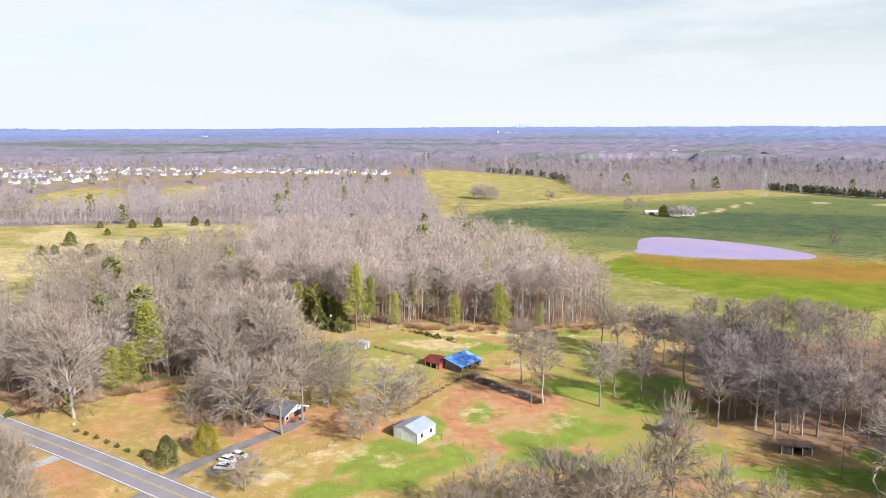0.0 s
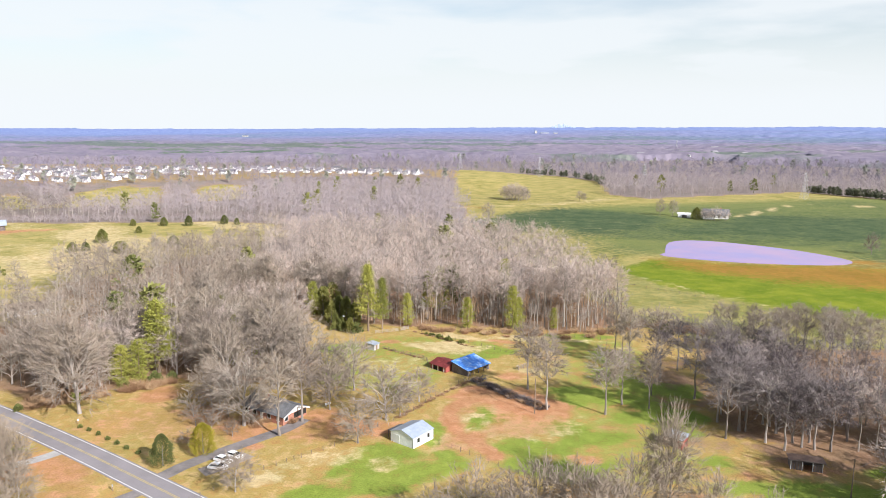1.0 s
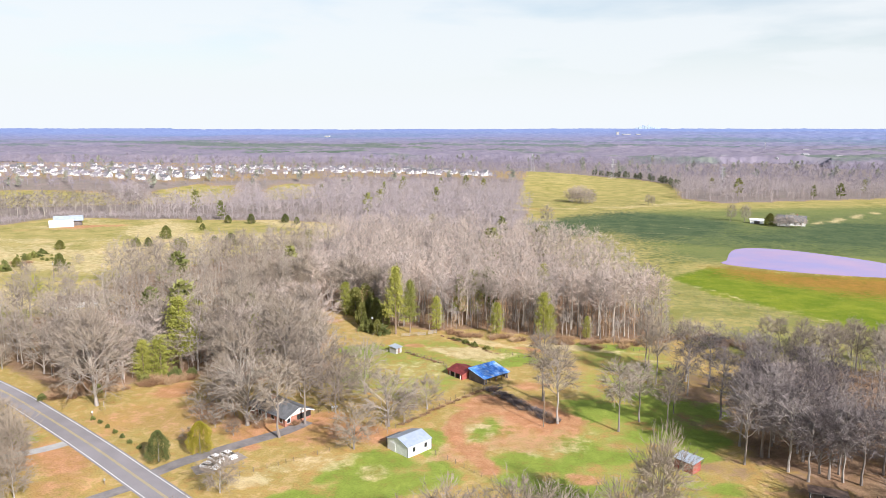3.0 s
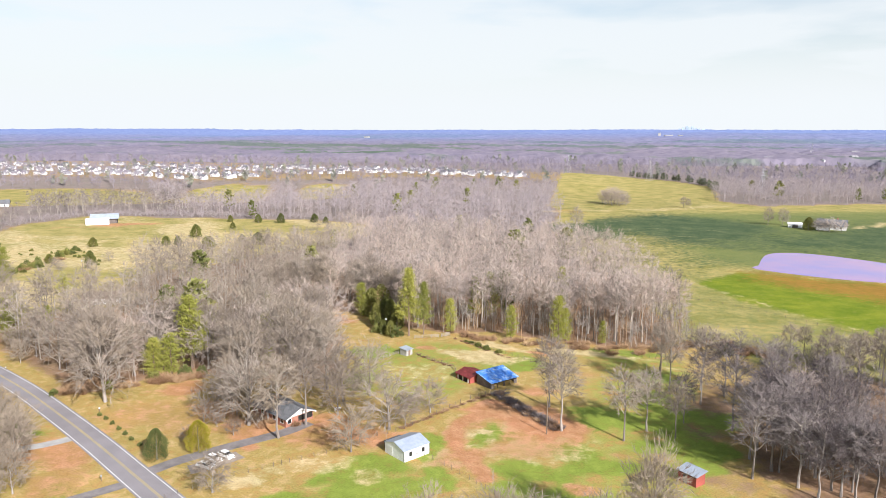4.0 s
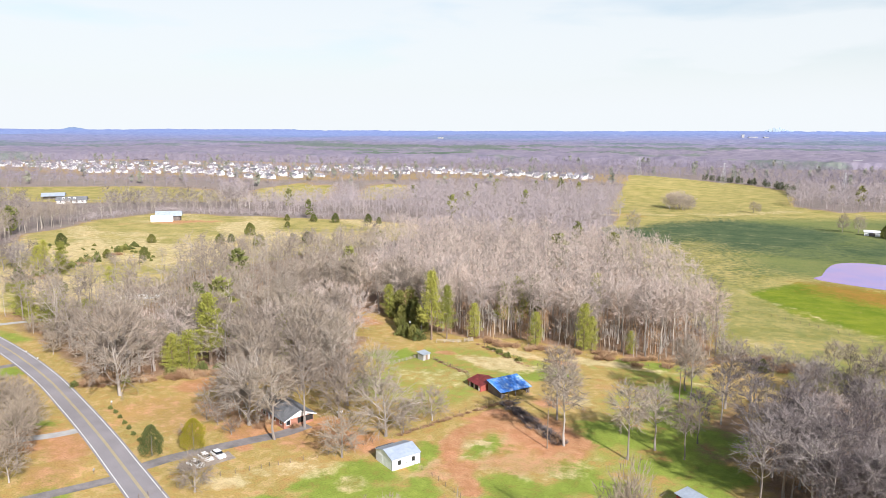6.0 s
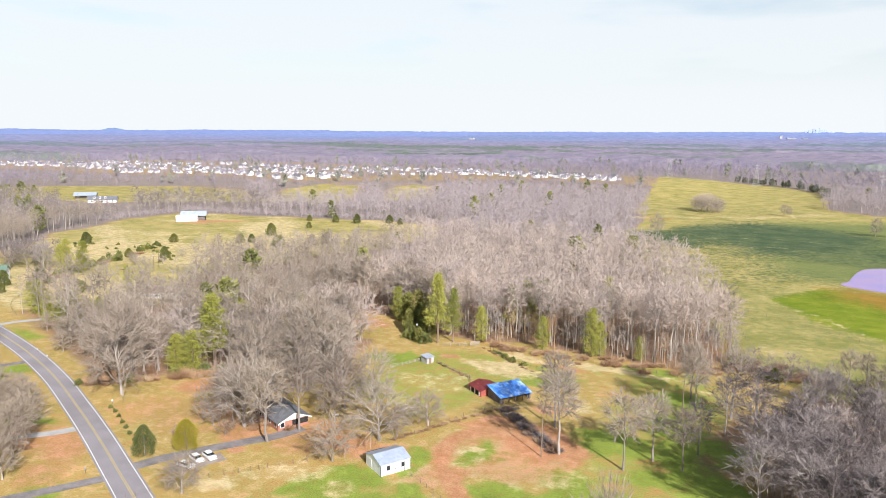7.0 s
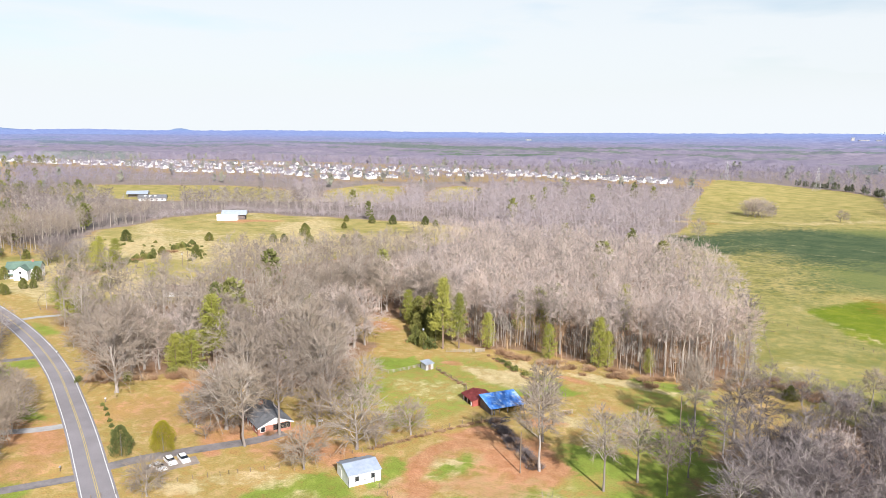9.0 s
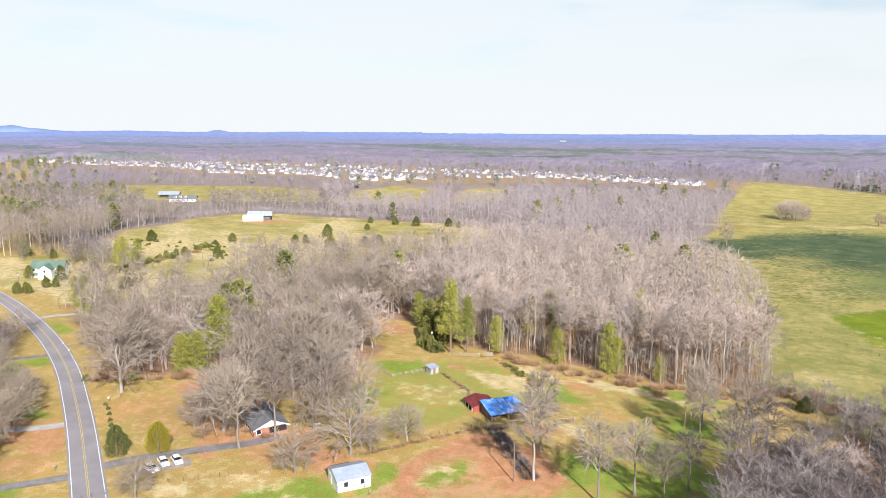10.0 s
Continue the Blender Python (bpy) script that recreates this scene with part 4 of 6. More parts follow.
# cedars and shrubs scattered over the western pasture
plant_row(CEDARS, [(-245, 467, 15), (-211, 427, 13), (-216, 432, 11), (-245, 431, 10), (-238, 434, 10), (-189, 451, 13), (-203, 455, 9), (-242, 513, 8), (-240, 551, 11), (-221, 553, 13), (-264, 549, 9), (-196, 563, 12), (-185, 560, 9), (-287, 414, 10), (-271, 358, 9), (-249, 364, 12), (-336, 386, 13)], (1.4, 1.9))
plant_row(LOW, [(-228, 430, 7), (-222, 424, 6), (-198, 446, 8), (-192, 440, 7), (-184, 456, 7), (-262, 352, 6), (-254, 346, 6), (-243, 372, 7)], (0.9, 1.2))
plant_row(CEDARS, [(-266, 273, 13), (-255, 244, 9), (-251, 247, 8), (-258, 250, 7), (-256, 259, 9), (-253, 262, 8), (-258, 287, 14), (-220, 276, 11), (-223, 281, 8), (-352, 306, 15), (-330, 310, 10), (-285, 268, 11)], (1.2, 1.5))
plant_row(FULL_PINES, [(-272, 315, 18), (-263, 318, 17), (-258, 312, 13), (-280, 318, 14)], (1.0, 1.3))
plant_row(LOW, [(-258, 310, 14), (-248, 340, 6), (-238, 350, 6), (-262, 352, 5), (-228, 382, 6), (-310, 345, 8)])
plant_row(BROAD_DARK, [(-301, 303, 18), (-295, 309, 19), (-286, 312, 17), (-307, 309, 18), (-292, 316, 18), (-338, 296, 14), (-318, 318, 16), (-310, 329, 17), (-324, 330, 16), (-302, 320, 13), (-332, 308, 14), (-306, 338, 14), (-292, 330, 12)], (1.1, 1.3))
plant_row(BROAD_DARK, [(-388, 337, 17), (-390, 349, 18), (-391, 363, 18), (-393, 377, 17), (-406, 393, 18), (-396, 388, 16), (-410, 352, 18), (-414, 375, 17), (-402, 340, 17), (-425, 395, 18), (-412, 412, 17), (-430, 365, 18)], (1.2, 1.5))
plant_row(BROAD_DARK, [(197, 620, 10), (203, 616, 9), (209, 614, 7), (200, 624, 11), (194, 625, 9), (206, 621, 9)], (1.3, 1.5))
plant_row(CEDARS, [(192, 622, 10)], (1.4, 1.6))
plant_row(LOW, [(-470, 520, 9), (-490, 540, 9), (-455, 505, 8), (-505, 560, 9), (-520, 565, 8), (-480, 530, 10)], (1.0, 1.2))
# lone trees in the eastern field
plant_row(BROAD, [(167, 645, 17), (178, 645, 16), (250, 454, 15), (15, 585, 19), (112, 762, 13), (116, 760, 11)], (0.85, 1.05))
plant_row(ROUND, [(36, 772, 18), (42, 768, 20), (48, 764, 19), (39, 780, 19), (45, 775, 20), (53, 770, 17), (33, 780, 16)], (1.1, 1.3))
plant_row(LOW, [(36, 764, 8), (43, 760, 8), (50, 758, 9), (56, 763, 8)], (1.0, 1.2))
plant_row(BROAD_DARK, [(54, 776, 16), (57, 771, 13)], (1.1, 1.3))
plant_row(ROUND, [(204, 611, 13), (212, 609, 11), (197, 613, 10)], (1.4, 1.6))


# ---- woods ----
def scatter(spacing, x0, x1, y0, y1, seed):
    rng = np.random.RandomState(seed)
    gx, gy = np.meshgrid(np.arange(x0, x1, spacing), np.arange(y0, y1, spacing))
    return gx.ravel() + rng.uniform(-0.48, 0.48, gx.size) * spacing, gy.ravel() + rng.uniform(-0.48, 0.48, gx.size) * spacing


HOUSES = [(-1330, 880), (-1200, 872), (-1057, 890), (-900, 878), (-753, 850), (-640, 895), (-474, 835), (-400, 890), (-350, 1010), (-196, 1030), (-48, 995), (-46, 1085), (-143, 1150), (-311, 1175), (-443, 1165), (-560, 1170), (-783, 1190), (-953, 1090), (-1310, 975)]
RANCH_GLADE = [(-628, 622), (-578, 658), (-515, 608), (-428, 522), (-466, 482), (-560, 555)]
FAR_OPEN = [[(240, 1560), (430, 1640), (560, 1600), (520, 1500), (330, 1480)], [(560, 1650), (720, 1640), (700, 1560), (600, 1560)], HOUSES]
PINE_STAND = [(-740, 1640), (-470, 1690), (-480, 1800), (-760, 1760)]
HUT_GLADE = [(-58, 262), (-86, 268), (-94, 292), (-60, 300), (-46, 282)]


def wooded(x, y, margin=2.0):
    """True where woods stand: outside every clearing."""
    ok = (from_line(ROAD_LINE, x, y) > 12) & ((y + 0.62 * x > 96) | ((x < -150) & (y > 262)))
    for poly in [YARD, FIELD_E, PASTURE_W, HUT_GLADE, RANCH_GLADE] + FIELDS_NW + FAR_OPEN:
        ok &= inside(poly, x, y) < -margin
    return ok


def in_view(x, y, lo=-69, hi=38):
    a = np.degrees(np.arctan2(x - 20, y))
    return (a > lo) & (a < hi)


def simple_evergreen(seed, n):
    """A woodland evergreen one unit high: a stem and a ragged cone of needle sprays."""
    rng, t = np.random.RandomState(seed), Tris()
    t.tube([(0, 0, 0), (0, 0, 0.5)], [0.012, 0.008], 3)
    k = rng.rand(n)
    a = rng.uniform(0, 6.28, n)
    r = 0.25 * np.sqrt(np.maximum(0.0, 1.02 - k ** 2.2)) * np.minimum(1, 0.5 + 2 * k) * rng.uniform(0.4, 1.05, n) * (1 + 0.25 * np.sin(4 * a + 11 * k + seed))
    t.leaves(np.column_stack((r * np.cos(a), r * np.sin(a), 0.16 + 0.8 * k)), 1.0 / math.sqrt(n), rng, np.column_stack((np.cos(a), np.sin(a), np.full(n, 0.8))), 0.5)
    return t.arrays()


def forest(name, x, y, h, kinds, materials, slot_of, label, seed, limb=None):
    """Many trees joined into one object of stuff; limb is the slot of the stems and limbs."""
    rng = np.random.RandomState(seed)
    V, F, S, T, n = [], [], [], [], 0
    pick = rng.randint(0, len(kinds), len(x))
    z = ground_z(x, y)
    for k, (kv, kf, *stems) in enumerate(kinds):
        sel = np.where(pick == k)[0]
        if not len(sel):
            continue
        a = rng.uniform(0, 6.28, len(sel))
        c, s, hh, w = np.cos(a)[:, None], np.sin(a)[:, None], h[sel][:, None], rng.uniform(0.85, 1.25, len(sel))[:, None]
        v = np.stack(((kv[:, 0] * c - kv[:, 1] * s) * hh * w + x[sel][:, None], (kv[:, 0] * s + kv[:, 1] * c) * hh * w + y[sel][:, None], kv[:, 2] * hh + z[sel][:, None]), 2)
        f = kf[None] + (np.arange(len(sel)) * len(kv))[:, None, None] + n
        V.append(v.reshape(-1, 3)), F.append(f.reshape(-1, 3))
        slots = np.full(len(kf), slot_of[k])
        if stems and limb is not None:
            slots[:stems[0]] = limb
        S.append(np.tile(slots, len(sel)))
        T.append(np.repeat(rng.rand(len(sel)), len(kv)))
        n += len(sel) * len(kv)
    me = mesh_of(name, np.concatenate(V), np.concatenate(F), materials, np.concatenate(S), np.concatenate(T))
    return tagged(new(name, me), label, "woods", kind="stuff")


# the woods nearest the farmyard: trees one can count
def plant_woods():
    x, y = scatter(6.8, -130, 180, 150, 330, 11)
    keep = wooded(x, y) & in_view(x, y) & (from_line(ROAD_LINE, x, y) > 14)
    x, y = x[keep], y[keep]
    near = -inside(YARD, x, y)
    east = (x > 60) & (y < 292)
    order = np.argsort(near + np.where(east, -6, 0))
    chosen = order[:186]
    rng = np.random.RandomState(3)
    for i in chosen:
        if east[i]:
            pool = TALL_DARK + BROAD_DARK * 2 if rng.rand() < 0.85 else TALL
            if y[i] > 228 and rng.rand() < 0.6:
                continue
            plant(pool[rng.randint(len(pool))], x[i], y[i], rng.uniform(15.5, 19.5) - 4 * float(ramp01(y[i], 215, 260)), rng.uniform(0, 360), rng.uniform(1.05, 1.35))
        elif x[i] < -42:
            pool = ROUND + YARD_TALL
            plant(pool[rng.randint(len(pool))], x[i], y[i], rng.uniform(18, 25), rng.uniform(0, 360), rng.uniform(1.05, 1.35))
        elif rng.rand() < 0.03:
            plant(PINES[rng.randint(3)], x[i], y[i], rng.uniform(18, 24), rng.uniform(0, 360), 1.2)
        else:
            plant(TALL[rng.randint(len(TALL))], x[i], y[i], rng.uniform(20, 28), rng.uniform(0, 360), rng.uniform(1.15, 1.6))
    return {(round(a, 2), round(b, 2)) for a, b in zip(x[chosen], y[chosen])}


TAKEN = plant_woods()
NEAR_KINDS = [woodland_tree(100 + i, "wood" if i % 3 else "tall", 46, 7, 0.085, 0.0050, few=8, turned=0.25) for i in range(7)] + [simple_evergreen(110, 260)]
MID_KINDS = [woodland_tree(120 + i, "wood", 19, 4, 0.13, 0.0125, few=5, turned=0.2) for i in range(6)] + [simple_evergreen(130, 90)]
FAR_KINDS = [woodland_tree(140 + i, "wood", 9, 3, 0.20, 0.026, few=3, turned=0.15) for i in range(5)] + [simple_evergreen(150, 40)]


def fill_woods():
    x, y = scatter(6.8, -130, 180, 150, 330, 11)
    left = np.array([(round(a, 2), round(b, 2)) not in TAKEN for a, b in zip(x, y)])
    x2, y2 = scatter(7.9, -420, 420, 150, 470, 12)
    out = ~((x2 > -133) & (x2 < 183) & (y2 > 147) & (y2 < 333))
    x, y = np.concatenate((x[left], x2[out])), np.concatenate((y[left], y2[out]))
    keep = wooded(x, y) & in_view(x, y) & (from_line(ROAD_LINE, x, y) > 14)
    x, y = x[keep], y[keep]
    rng = np.random.RandomState(21)
    dark = (x > 62) & (y < 340)
    h = np.where(x < -60, rng.uniform(17, 24, len(x)), rng.uniform(18, 25, len(x)))
    h = h + 9 * (VAL(x, y, 34) - 0.45) + rng.normal(size=len(x)) * 1.2
    h = np.where((x > 62) & (y < 285), rng.uniform(14, 18, len(x)) - 4 * ramp01(y, 215, 260), h)
    keep = ~((x > 62) & (y > 228) & (y < 290) & (rng.rand(len(x)) < 0.6))
    x, y, h, dark = x[keep], y[keep], h[keep], dark[keep]
    west = ~dark & (x + 0.25 * y < -12)
    east = ~dark & ~west
    forest("woods", x[east], y[east], h[east], NEAR_KINDS + NEAR_KINDS[:7] * 12, [M_WOODS, M_PINE_MID, M_LIMB], ([0] * 7 + [1]) + [0] * 84, "dense leafless hardwood forest with scattered pines", 22, 2)
    forest("west_woods", x[west], y[west], h[west], NEAR_KINDS + NEAR_KINDS[:7] * 12, [M_TWIG, M_PINE_MID, M_LIMB], ([0] * 7 + [1]) + [0] * 84, "dense grey-brown leafless woods with scattered pines", 28, 2)
    forest("creek_woods", x[dark], y[dark], h[dark], NEAR_KINDS[:6], [M_TWIG_DARK, M_LIMB], [0] * 6, "dense dark leafless trees along the creek", 23, 1)
    x, y = scatter(10.2, -950, 760, 150, 1060, 13)
    r = np.hypot(x, y)
    keep = wooded(x, y) & in_view(x, y) & (r < np.where(x > 60, 1060, 900)) & ~((np.abs(x) < 417) & (y < 467))
    x, y = x[keep], y[keep]
    clear = np.maximum.reduce([inside(p, x, y) for p in [FIELD_E, PASTURE_W] + FIELDS_NW])
    h = rng.uniform(13, 20, len(x)) + 8 * (VAL(x, y, 45) - 0.4) - np.where(clear > -12, rng.uniform(0, 4, len(x)), 0)
    dusk = (x < -330) & (y < 640) & (x + 0.6 * y < 90)
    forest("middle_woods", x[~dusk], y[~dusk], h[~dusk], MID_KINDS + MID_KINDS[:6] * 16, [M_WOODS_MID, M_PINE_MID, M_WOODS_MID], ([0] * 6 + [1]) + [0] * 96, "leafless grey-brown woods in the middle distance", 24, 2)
    forest("dark_woods", x[dusk], y[dusk], h[dusk], MID_KINDS[:6], [M_TWIG_DARK, M_LIMB], [0] * 6, "dark-twigged leafless woods beside the pasture", 27, 1)
    x, y = scatter(15.5, -1750, 1150, 250, 1700, 14)
    r = np.hypot(x, y)
    keep = wooded(x, y) & in_view(x, y) & (r >= np.where(x > 60, 1055, 895)) & (r < 1620)
    x, y = x[keep], y[keep]
    forest("far_woods", x, y, rng.uniform(12, 19, len(x)), FAR_KINDS + FAR_KINDS[:5] * 5, [M_WOODS_HAZE, M_PINE_HAZE], [0] * 5 + [1] + [0] * 25, "distant leafless woods with purple-grey haze in their colour", 25)


fill_woods()


def far_canopy():
    """The tops of the farthest woods, out to the horizon, with haze painted into their colour."""
    m, nt, b = nodes_of("far_canopy")
    at = nt.nodes.new("ShaderNodeAttribute")
    at.attribute_name = "tint"
    f = noise_node(nt, 0.03, 5, 0.75)
    g = noise_node(nt, 0.0035, 5, 0.65, stretch=(1.0, 1.0, 1.0))
    bare = ramp_node(nt, f, [(0.3, (0.16, 0.145, 0.20)), (0.55, (0.22, 0.195, 0.24)), (0.75, (0.28, 0.245, 0.275))])
    green = ramp_node(nt, f, [(0.3, (0.09, 0.12, 0.10)), (0.7, (0.15, 0.185, 0.14))])
    col = mix_node(nt, ramp_node(nt, g, [(0.55, (0, 0, 0)), (0.61, (0.7, 0.7, 0.7))]), bare, green)
    stand = nt.nodes.new("ShaderNodeAttribute")
    stand.attribute_name = "stand"
    col = mix_node(nt, stand.outputs["Fac"], col, green)
    # blue of distant haze, mixed into the base colour by the tint attribute
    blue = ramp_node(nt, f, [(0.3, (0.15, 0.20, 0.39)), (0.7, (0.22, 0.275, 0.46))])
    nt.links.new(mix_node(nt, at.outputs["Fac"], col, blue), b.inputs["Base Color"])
    b.inputs["Roughness"].default_value, b.inputs["Specular IOR Level"].default_value = 1.0, 0.0
    ang = np.radians(np.arange(-70, 40, 0.19))
    rad = 1560 * (4880 / 1560) ** np.linspace(0, 1, 130)
    A, Rr = np.meshgrid(ang, rad)
    x, y = (np.sin(A) * Rr).ravel(), (np.cos(A) * Rr).ravel()
    rng = np.random.RandomState(8)
    r = Rr.ravel()
    z = ground_z(x, y) + 13 + (VAL(x, y, 30) - 0.5) * 10 + rng.uniform(-1, 1, len(x)) + (VAL(x + 99, y, 300) - 0.5) * 8
    z = np.where(np.minimum.reduce([-inside(p, x, y) for p in FAR_OPEN]) > 0, z, ground_z(x, y) - 1)
    z = z - 16 * (1 - ramp01(r, 1560, 1640))
    n = len(ang)
    i = (np.arange(len(rad) - 1)[:, None] * n + np.arange(n - 1)[None, :]).ravel()
    # weight of the painted haze, growing with distance
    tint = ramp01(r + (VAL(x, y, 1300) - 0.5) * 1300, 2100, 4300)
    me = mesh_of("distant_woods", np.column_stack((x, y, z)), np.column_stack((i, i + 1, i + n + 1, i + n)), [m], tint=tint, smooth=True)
    stands = np.maximum(soft(PINE_STAND, x, y, 12, 14, 40), 0.8 * ramp01(VAL(x * 0.5 + 40, y * 1.4, 330), 0.60, 0.68) * ramp01(r, 1600, 1750))
    me.attributes.new("stand", "FLOAT", "POINT").data.foreach_set("value", stands.astype(np.float32))
    return tagged(new("distant_woods", me), "distant wooded plain with blue haze painted in towards the horizon", "woods", kind="stuff")


far_canopy()


def undergrowth():
    """Saplings and tan leaves under the first rows of trees."""
    x, y = scatter(2.3, -60, 120, 262, 320, 41)
    d = -inside(YARD, x, y)
    rng = np.random.RandomState(42)
    keep = wooded(x, y, 0.5) & (d < 28) & (inside(FIELD_E, x, y) < -2) & (rng.rand(len(x)) < 0.9)
    x, y = x[keep], y[keep]
    kinds = [woodland_tree(160 + i, "tall", 14, 3, 0.12, 0.011) for i in range(4)]
    forest("undergrowth", x, y, rng.uniform(3, 8, len(x)) + 6 * (rng.rand(len(x)) < 0.3), kinds, [M_BRUSH, M_LIMB], [0, 1, 1, 1], "thin saplings and tan leaves under the trees", 43)
    x, y = scatter(3.4, -130, -40, 190, 300, 44)
    d = -inside(YARD, x, y)
    keep = wooded(x, y, 0.5) & (d < 20) & (rng.rand(len(x)) < 0.6)
    x, y = x[keep], y[keep]
    forest("undergrowth", x, y, rng.uniform(3, 8, len(x)), kinds, [M_BRUSH, M_WOODS], [0, 1, 1, 1], "thin saplings among the trees behind the house", 45)

    # low growth along the far edges of the pasture and the fields behind it
    x, y = scatter(4.2, -620, -120, 480, 700, 46)
    rim = np.maximum.reduce([inside(p, x, y) for p in [PASTURE_W] + FIELDS_NW])
    keep = wooded(x, y, 0.5) & (rim > -20) & (rng.rand(len(x)) < 0.8)
    x, y = x[keep], y[keep]
    low = [woodland_tree(164 + i, "low", 9, 3, 0.2, 0.026) for i in range(3)]
    forest("undergrowth", x, y, rng.uniform(3, 8, len(x)), low, [M_WOODS_MID], [0, 0, 0], "low bare growth along the far pasture edge", 47)


undergrowth()


def west_pines():
    """Clumps of pines in the woods beyond the pasture."""
    rng = np.random.RandomState(61)
    X, Y = [], []
    for cx, cy, n, w in PINE_CLUMPS:
        X.append(cx + rng.normal(size=n) * w), Y.append(cy + rng.normal(size=n) * w)
    x, y = np.concatenate(X), np.concatenate(Y)
    keep = inside(PASTURE_W, x, y) < -3
    x, y = x[keep], y[keep]
    forest("pine_clumps", x, y, rng.uniform(12, 18, len(x)), [simple_evergreen(172 + i, 110) for i in range(3)], [M_PINE_MID], [0, 0, 0], "clumps of olive-green pines among bare trees", 62)


PINE_CLUMPS = ((-556, 418, 18, 12), (-500, 398, 12, 9), (-711, 552, 10, 16), (-663, 590, 7, 14), (-1180, 830, 40, 40), (-954, 660, 22, 30), (-518, 480, 4, 8), (-738, 515, 10, 16))
west_pines()


def dark_hedges():
    """Rows of dark evergreens along the far edges of the eastern field."""
    rng = np.random.RandomState(51)
    X, Y = [], []
    for line, n in (([(398, 872), (430, 815), (470, 768), (560, 742), (700, 708)], 300), ([(70, 1190), (125, 1148), (168, 1050), (165, 960)], 90)):
        pts = np.array(smooth_line(line, 2.0))
        k = rng.randint(0, len(pts), n)
        X.append(pts[k, 0] + rng.uniform(-2, 9, n)), Y.append(pts[k, 1] + rng.uniform(0, 9, n))
    x, y = np.concatenate(X), np.concatenate(Y)
    forest("evergreen_hedge", x, y, rng.uniform(6, 11, len(x)), [simple_evergreen(170 + i, 45) for i in range(3)], [M_PINE_DARK], [0, 0, 0], "dark evergreen row along the far field edge", 52)


dark_hedges()


# ---- buildings ----
def block(bm, x0, x1, y0, y1, z0, z1):
    vs = [bm.verts.new(p) for p in ((x0, y0, z0), (x1, y0, z0), (x1, y1, z0), (x0, y1, z0), (x0, y0, z1), (x1, y0, z1), (x1, y1, z1), (x0, y1, z1))]
    for f in ((0, 3, 2, 1), (4, 5, 6, 7), (0, 1, 5, 4), (1, 2, 6, 5), (2, 3, 7, 6), (3, 0, 4, 7)):
        bm.faces.new([vs[i] for i in f])


def blocks(*sizes):
    bm = bmesh.new()
    for s in sizes:
        block(bm, *s)
    return bm


def slab(bm, corners, thick):
    """A board with the four given upper corners."""
    c = [Vector(p) for p in corners]
    n = (c[1] - c[0]).cross(c[3] - c[0]).normalized()
    if n.z < 0:
        n = -n
    vs = [bm.verts.new(p) for p in c] + [bm.verts.new(p - n * thick) for p in c]
    for f in ((0, 1, 2, 3), (7, 6, 5, 4), (0, 4, 5, 1), (1, 5, 6, 2), (2, 6, 7, 3), (3, 7, 4, 0)):
        bm.faces.new([vs[i] for i in f])


def gable_walls(L, W, eave, ridge):
    """Walls with gable ends at both ends of the ridge, which runs along x."""
    bm = bmesh.new()
    a, b = L / 2, W / 2
    prof = [(-b, -0.1), (b, -0.1), (b, eave), (0, ridge), (-b, eave)]
    ends = [[bm.verts.new((x, y, z)) for y, z in prof] for x in (-a, a)]
    bm.faces.new(ends[0][::-1]), bm.faces.new(ends[1])
    for i in range(5):
        j = (i + 1) % 5
        bm.faces.new((ends[0][i], ends[0][j], ends[1][j], ends[1][i]))
    return bm


def gable_roof(L, W, eave, ridge, over=0.35, thick=0.14, ribs=0.0, side=0):
    """Two slopes, with standing ribs every so many metres."""
    bm = bmesh.new()
    a, b = L / 2 + over, W / 2 + over
    drop = (ridge - eave) / (W / 2)
    for s in (-1, 1) if not side else (side,):
        e, r = eave - drop * over + 0.13, ridge + 0.13
        slab(bm, [(-a, s * b, e), (a, s * b, e), (a, 0, r), (-a, 0, r)], thick)
        if ribs:
            n = int(2 * a / ribs)
            for i in range(n + 1):
                x = -a + 0.02 + i * (2 * a - 0.04) / n
                slab(bm, [(x - 0.03, s * b, e + 0.05), (x + 0.03, s * b, e + 0.05), (x + 0.03, 0, r + 0.05), (x - 0.03, 0, r + 0.05)], 0.05)
    return bm


def window_on(parent, x, y, z, w, h, face, frame_mat=None, depth=0.05):
    """A window on a wall whose outward side is -y, +y, -x or +x: a frame with a pane in it."""
    fm = frame_mat or M_SIDING
    t = 0.09
    if face in ("-y", "+y"):
        s = -1 if face == "-y" else 1
        y0, y1 = sorted((y, y + s * depth))
        bars = [(x - w / 2 - t, x + w / 2 + t, y0, y1, z + h, z + h + t), (x - w / 2 - t, x + w / 2 + t, y0, y1, z - t, z), (x - w / 2 - t, x - w / 2, y0, y1, z, z + h), (x + w / 2, x + w / 2 + t, y0, y1, z, z + h)]
        p0, p1 = sorted((y, y + s * depth * 0.5))
        pane = (x - w / 2, x + w / 2, p0, p1, z, z + h)
    else:
        s = -1 if face == "-x" else 1
        x0, x1 = sorted((x, x + s * depth))
        bars = [(x0, x1, y - w / 2 - t, y + w / 2 + t, z + h, z + h + t), (x0, x1, y - w / 2 - t, y + w / 2 + t, z - t, z), (x0, x1, y - w / 2 - t, y - w / 2, z, z + h), (x0, x1, y + w / 2, y + w / 2 + t, z, z + h)]
        p0, p1 = sorted((x, x + s * depth * 0.5))
        pane = (p0, p1, y - w / 2, y + w / 2, z, z + h)
    f = part("window", blocks(*bars), fm, parent)
    part("pane", blocks(pane), M_GLASS, f, "dark glass pane")
    return f


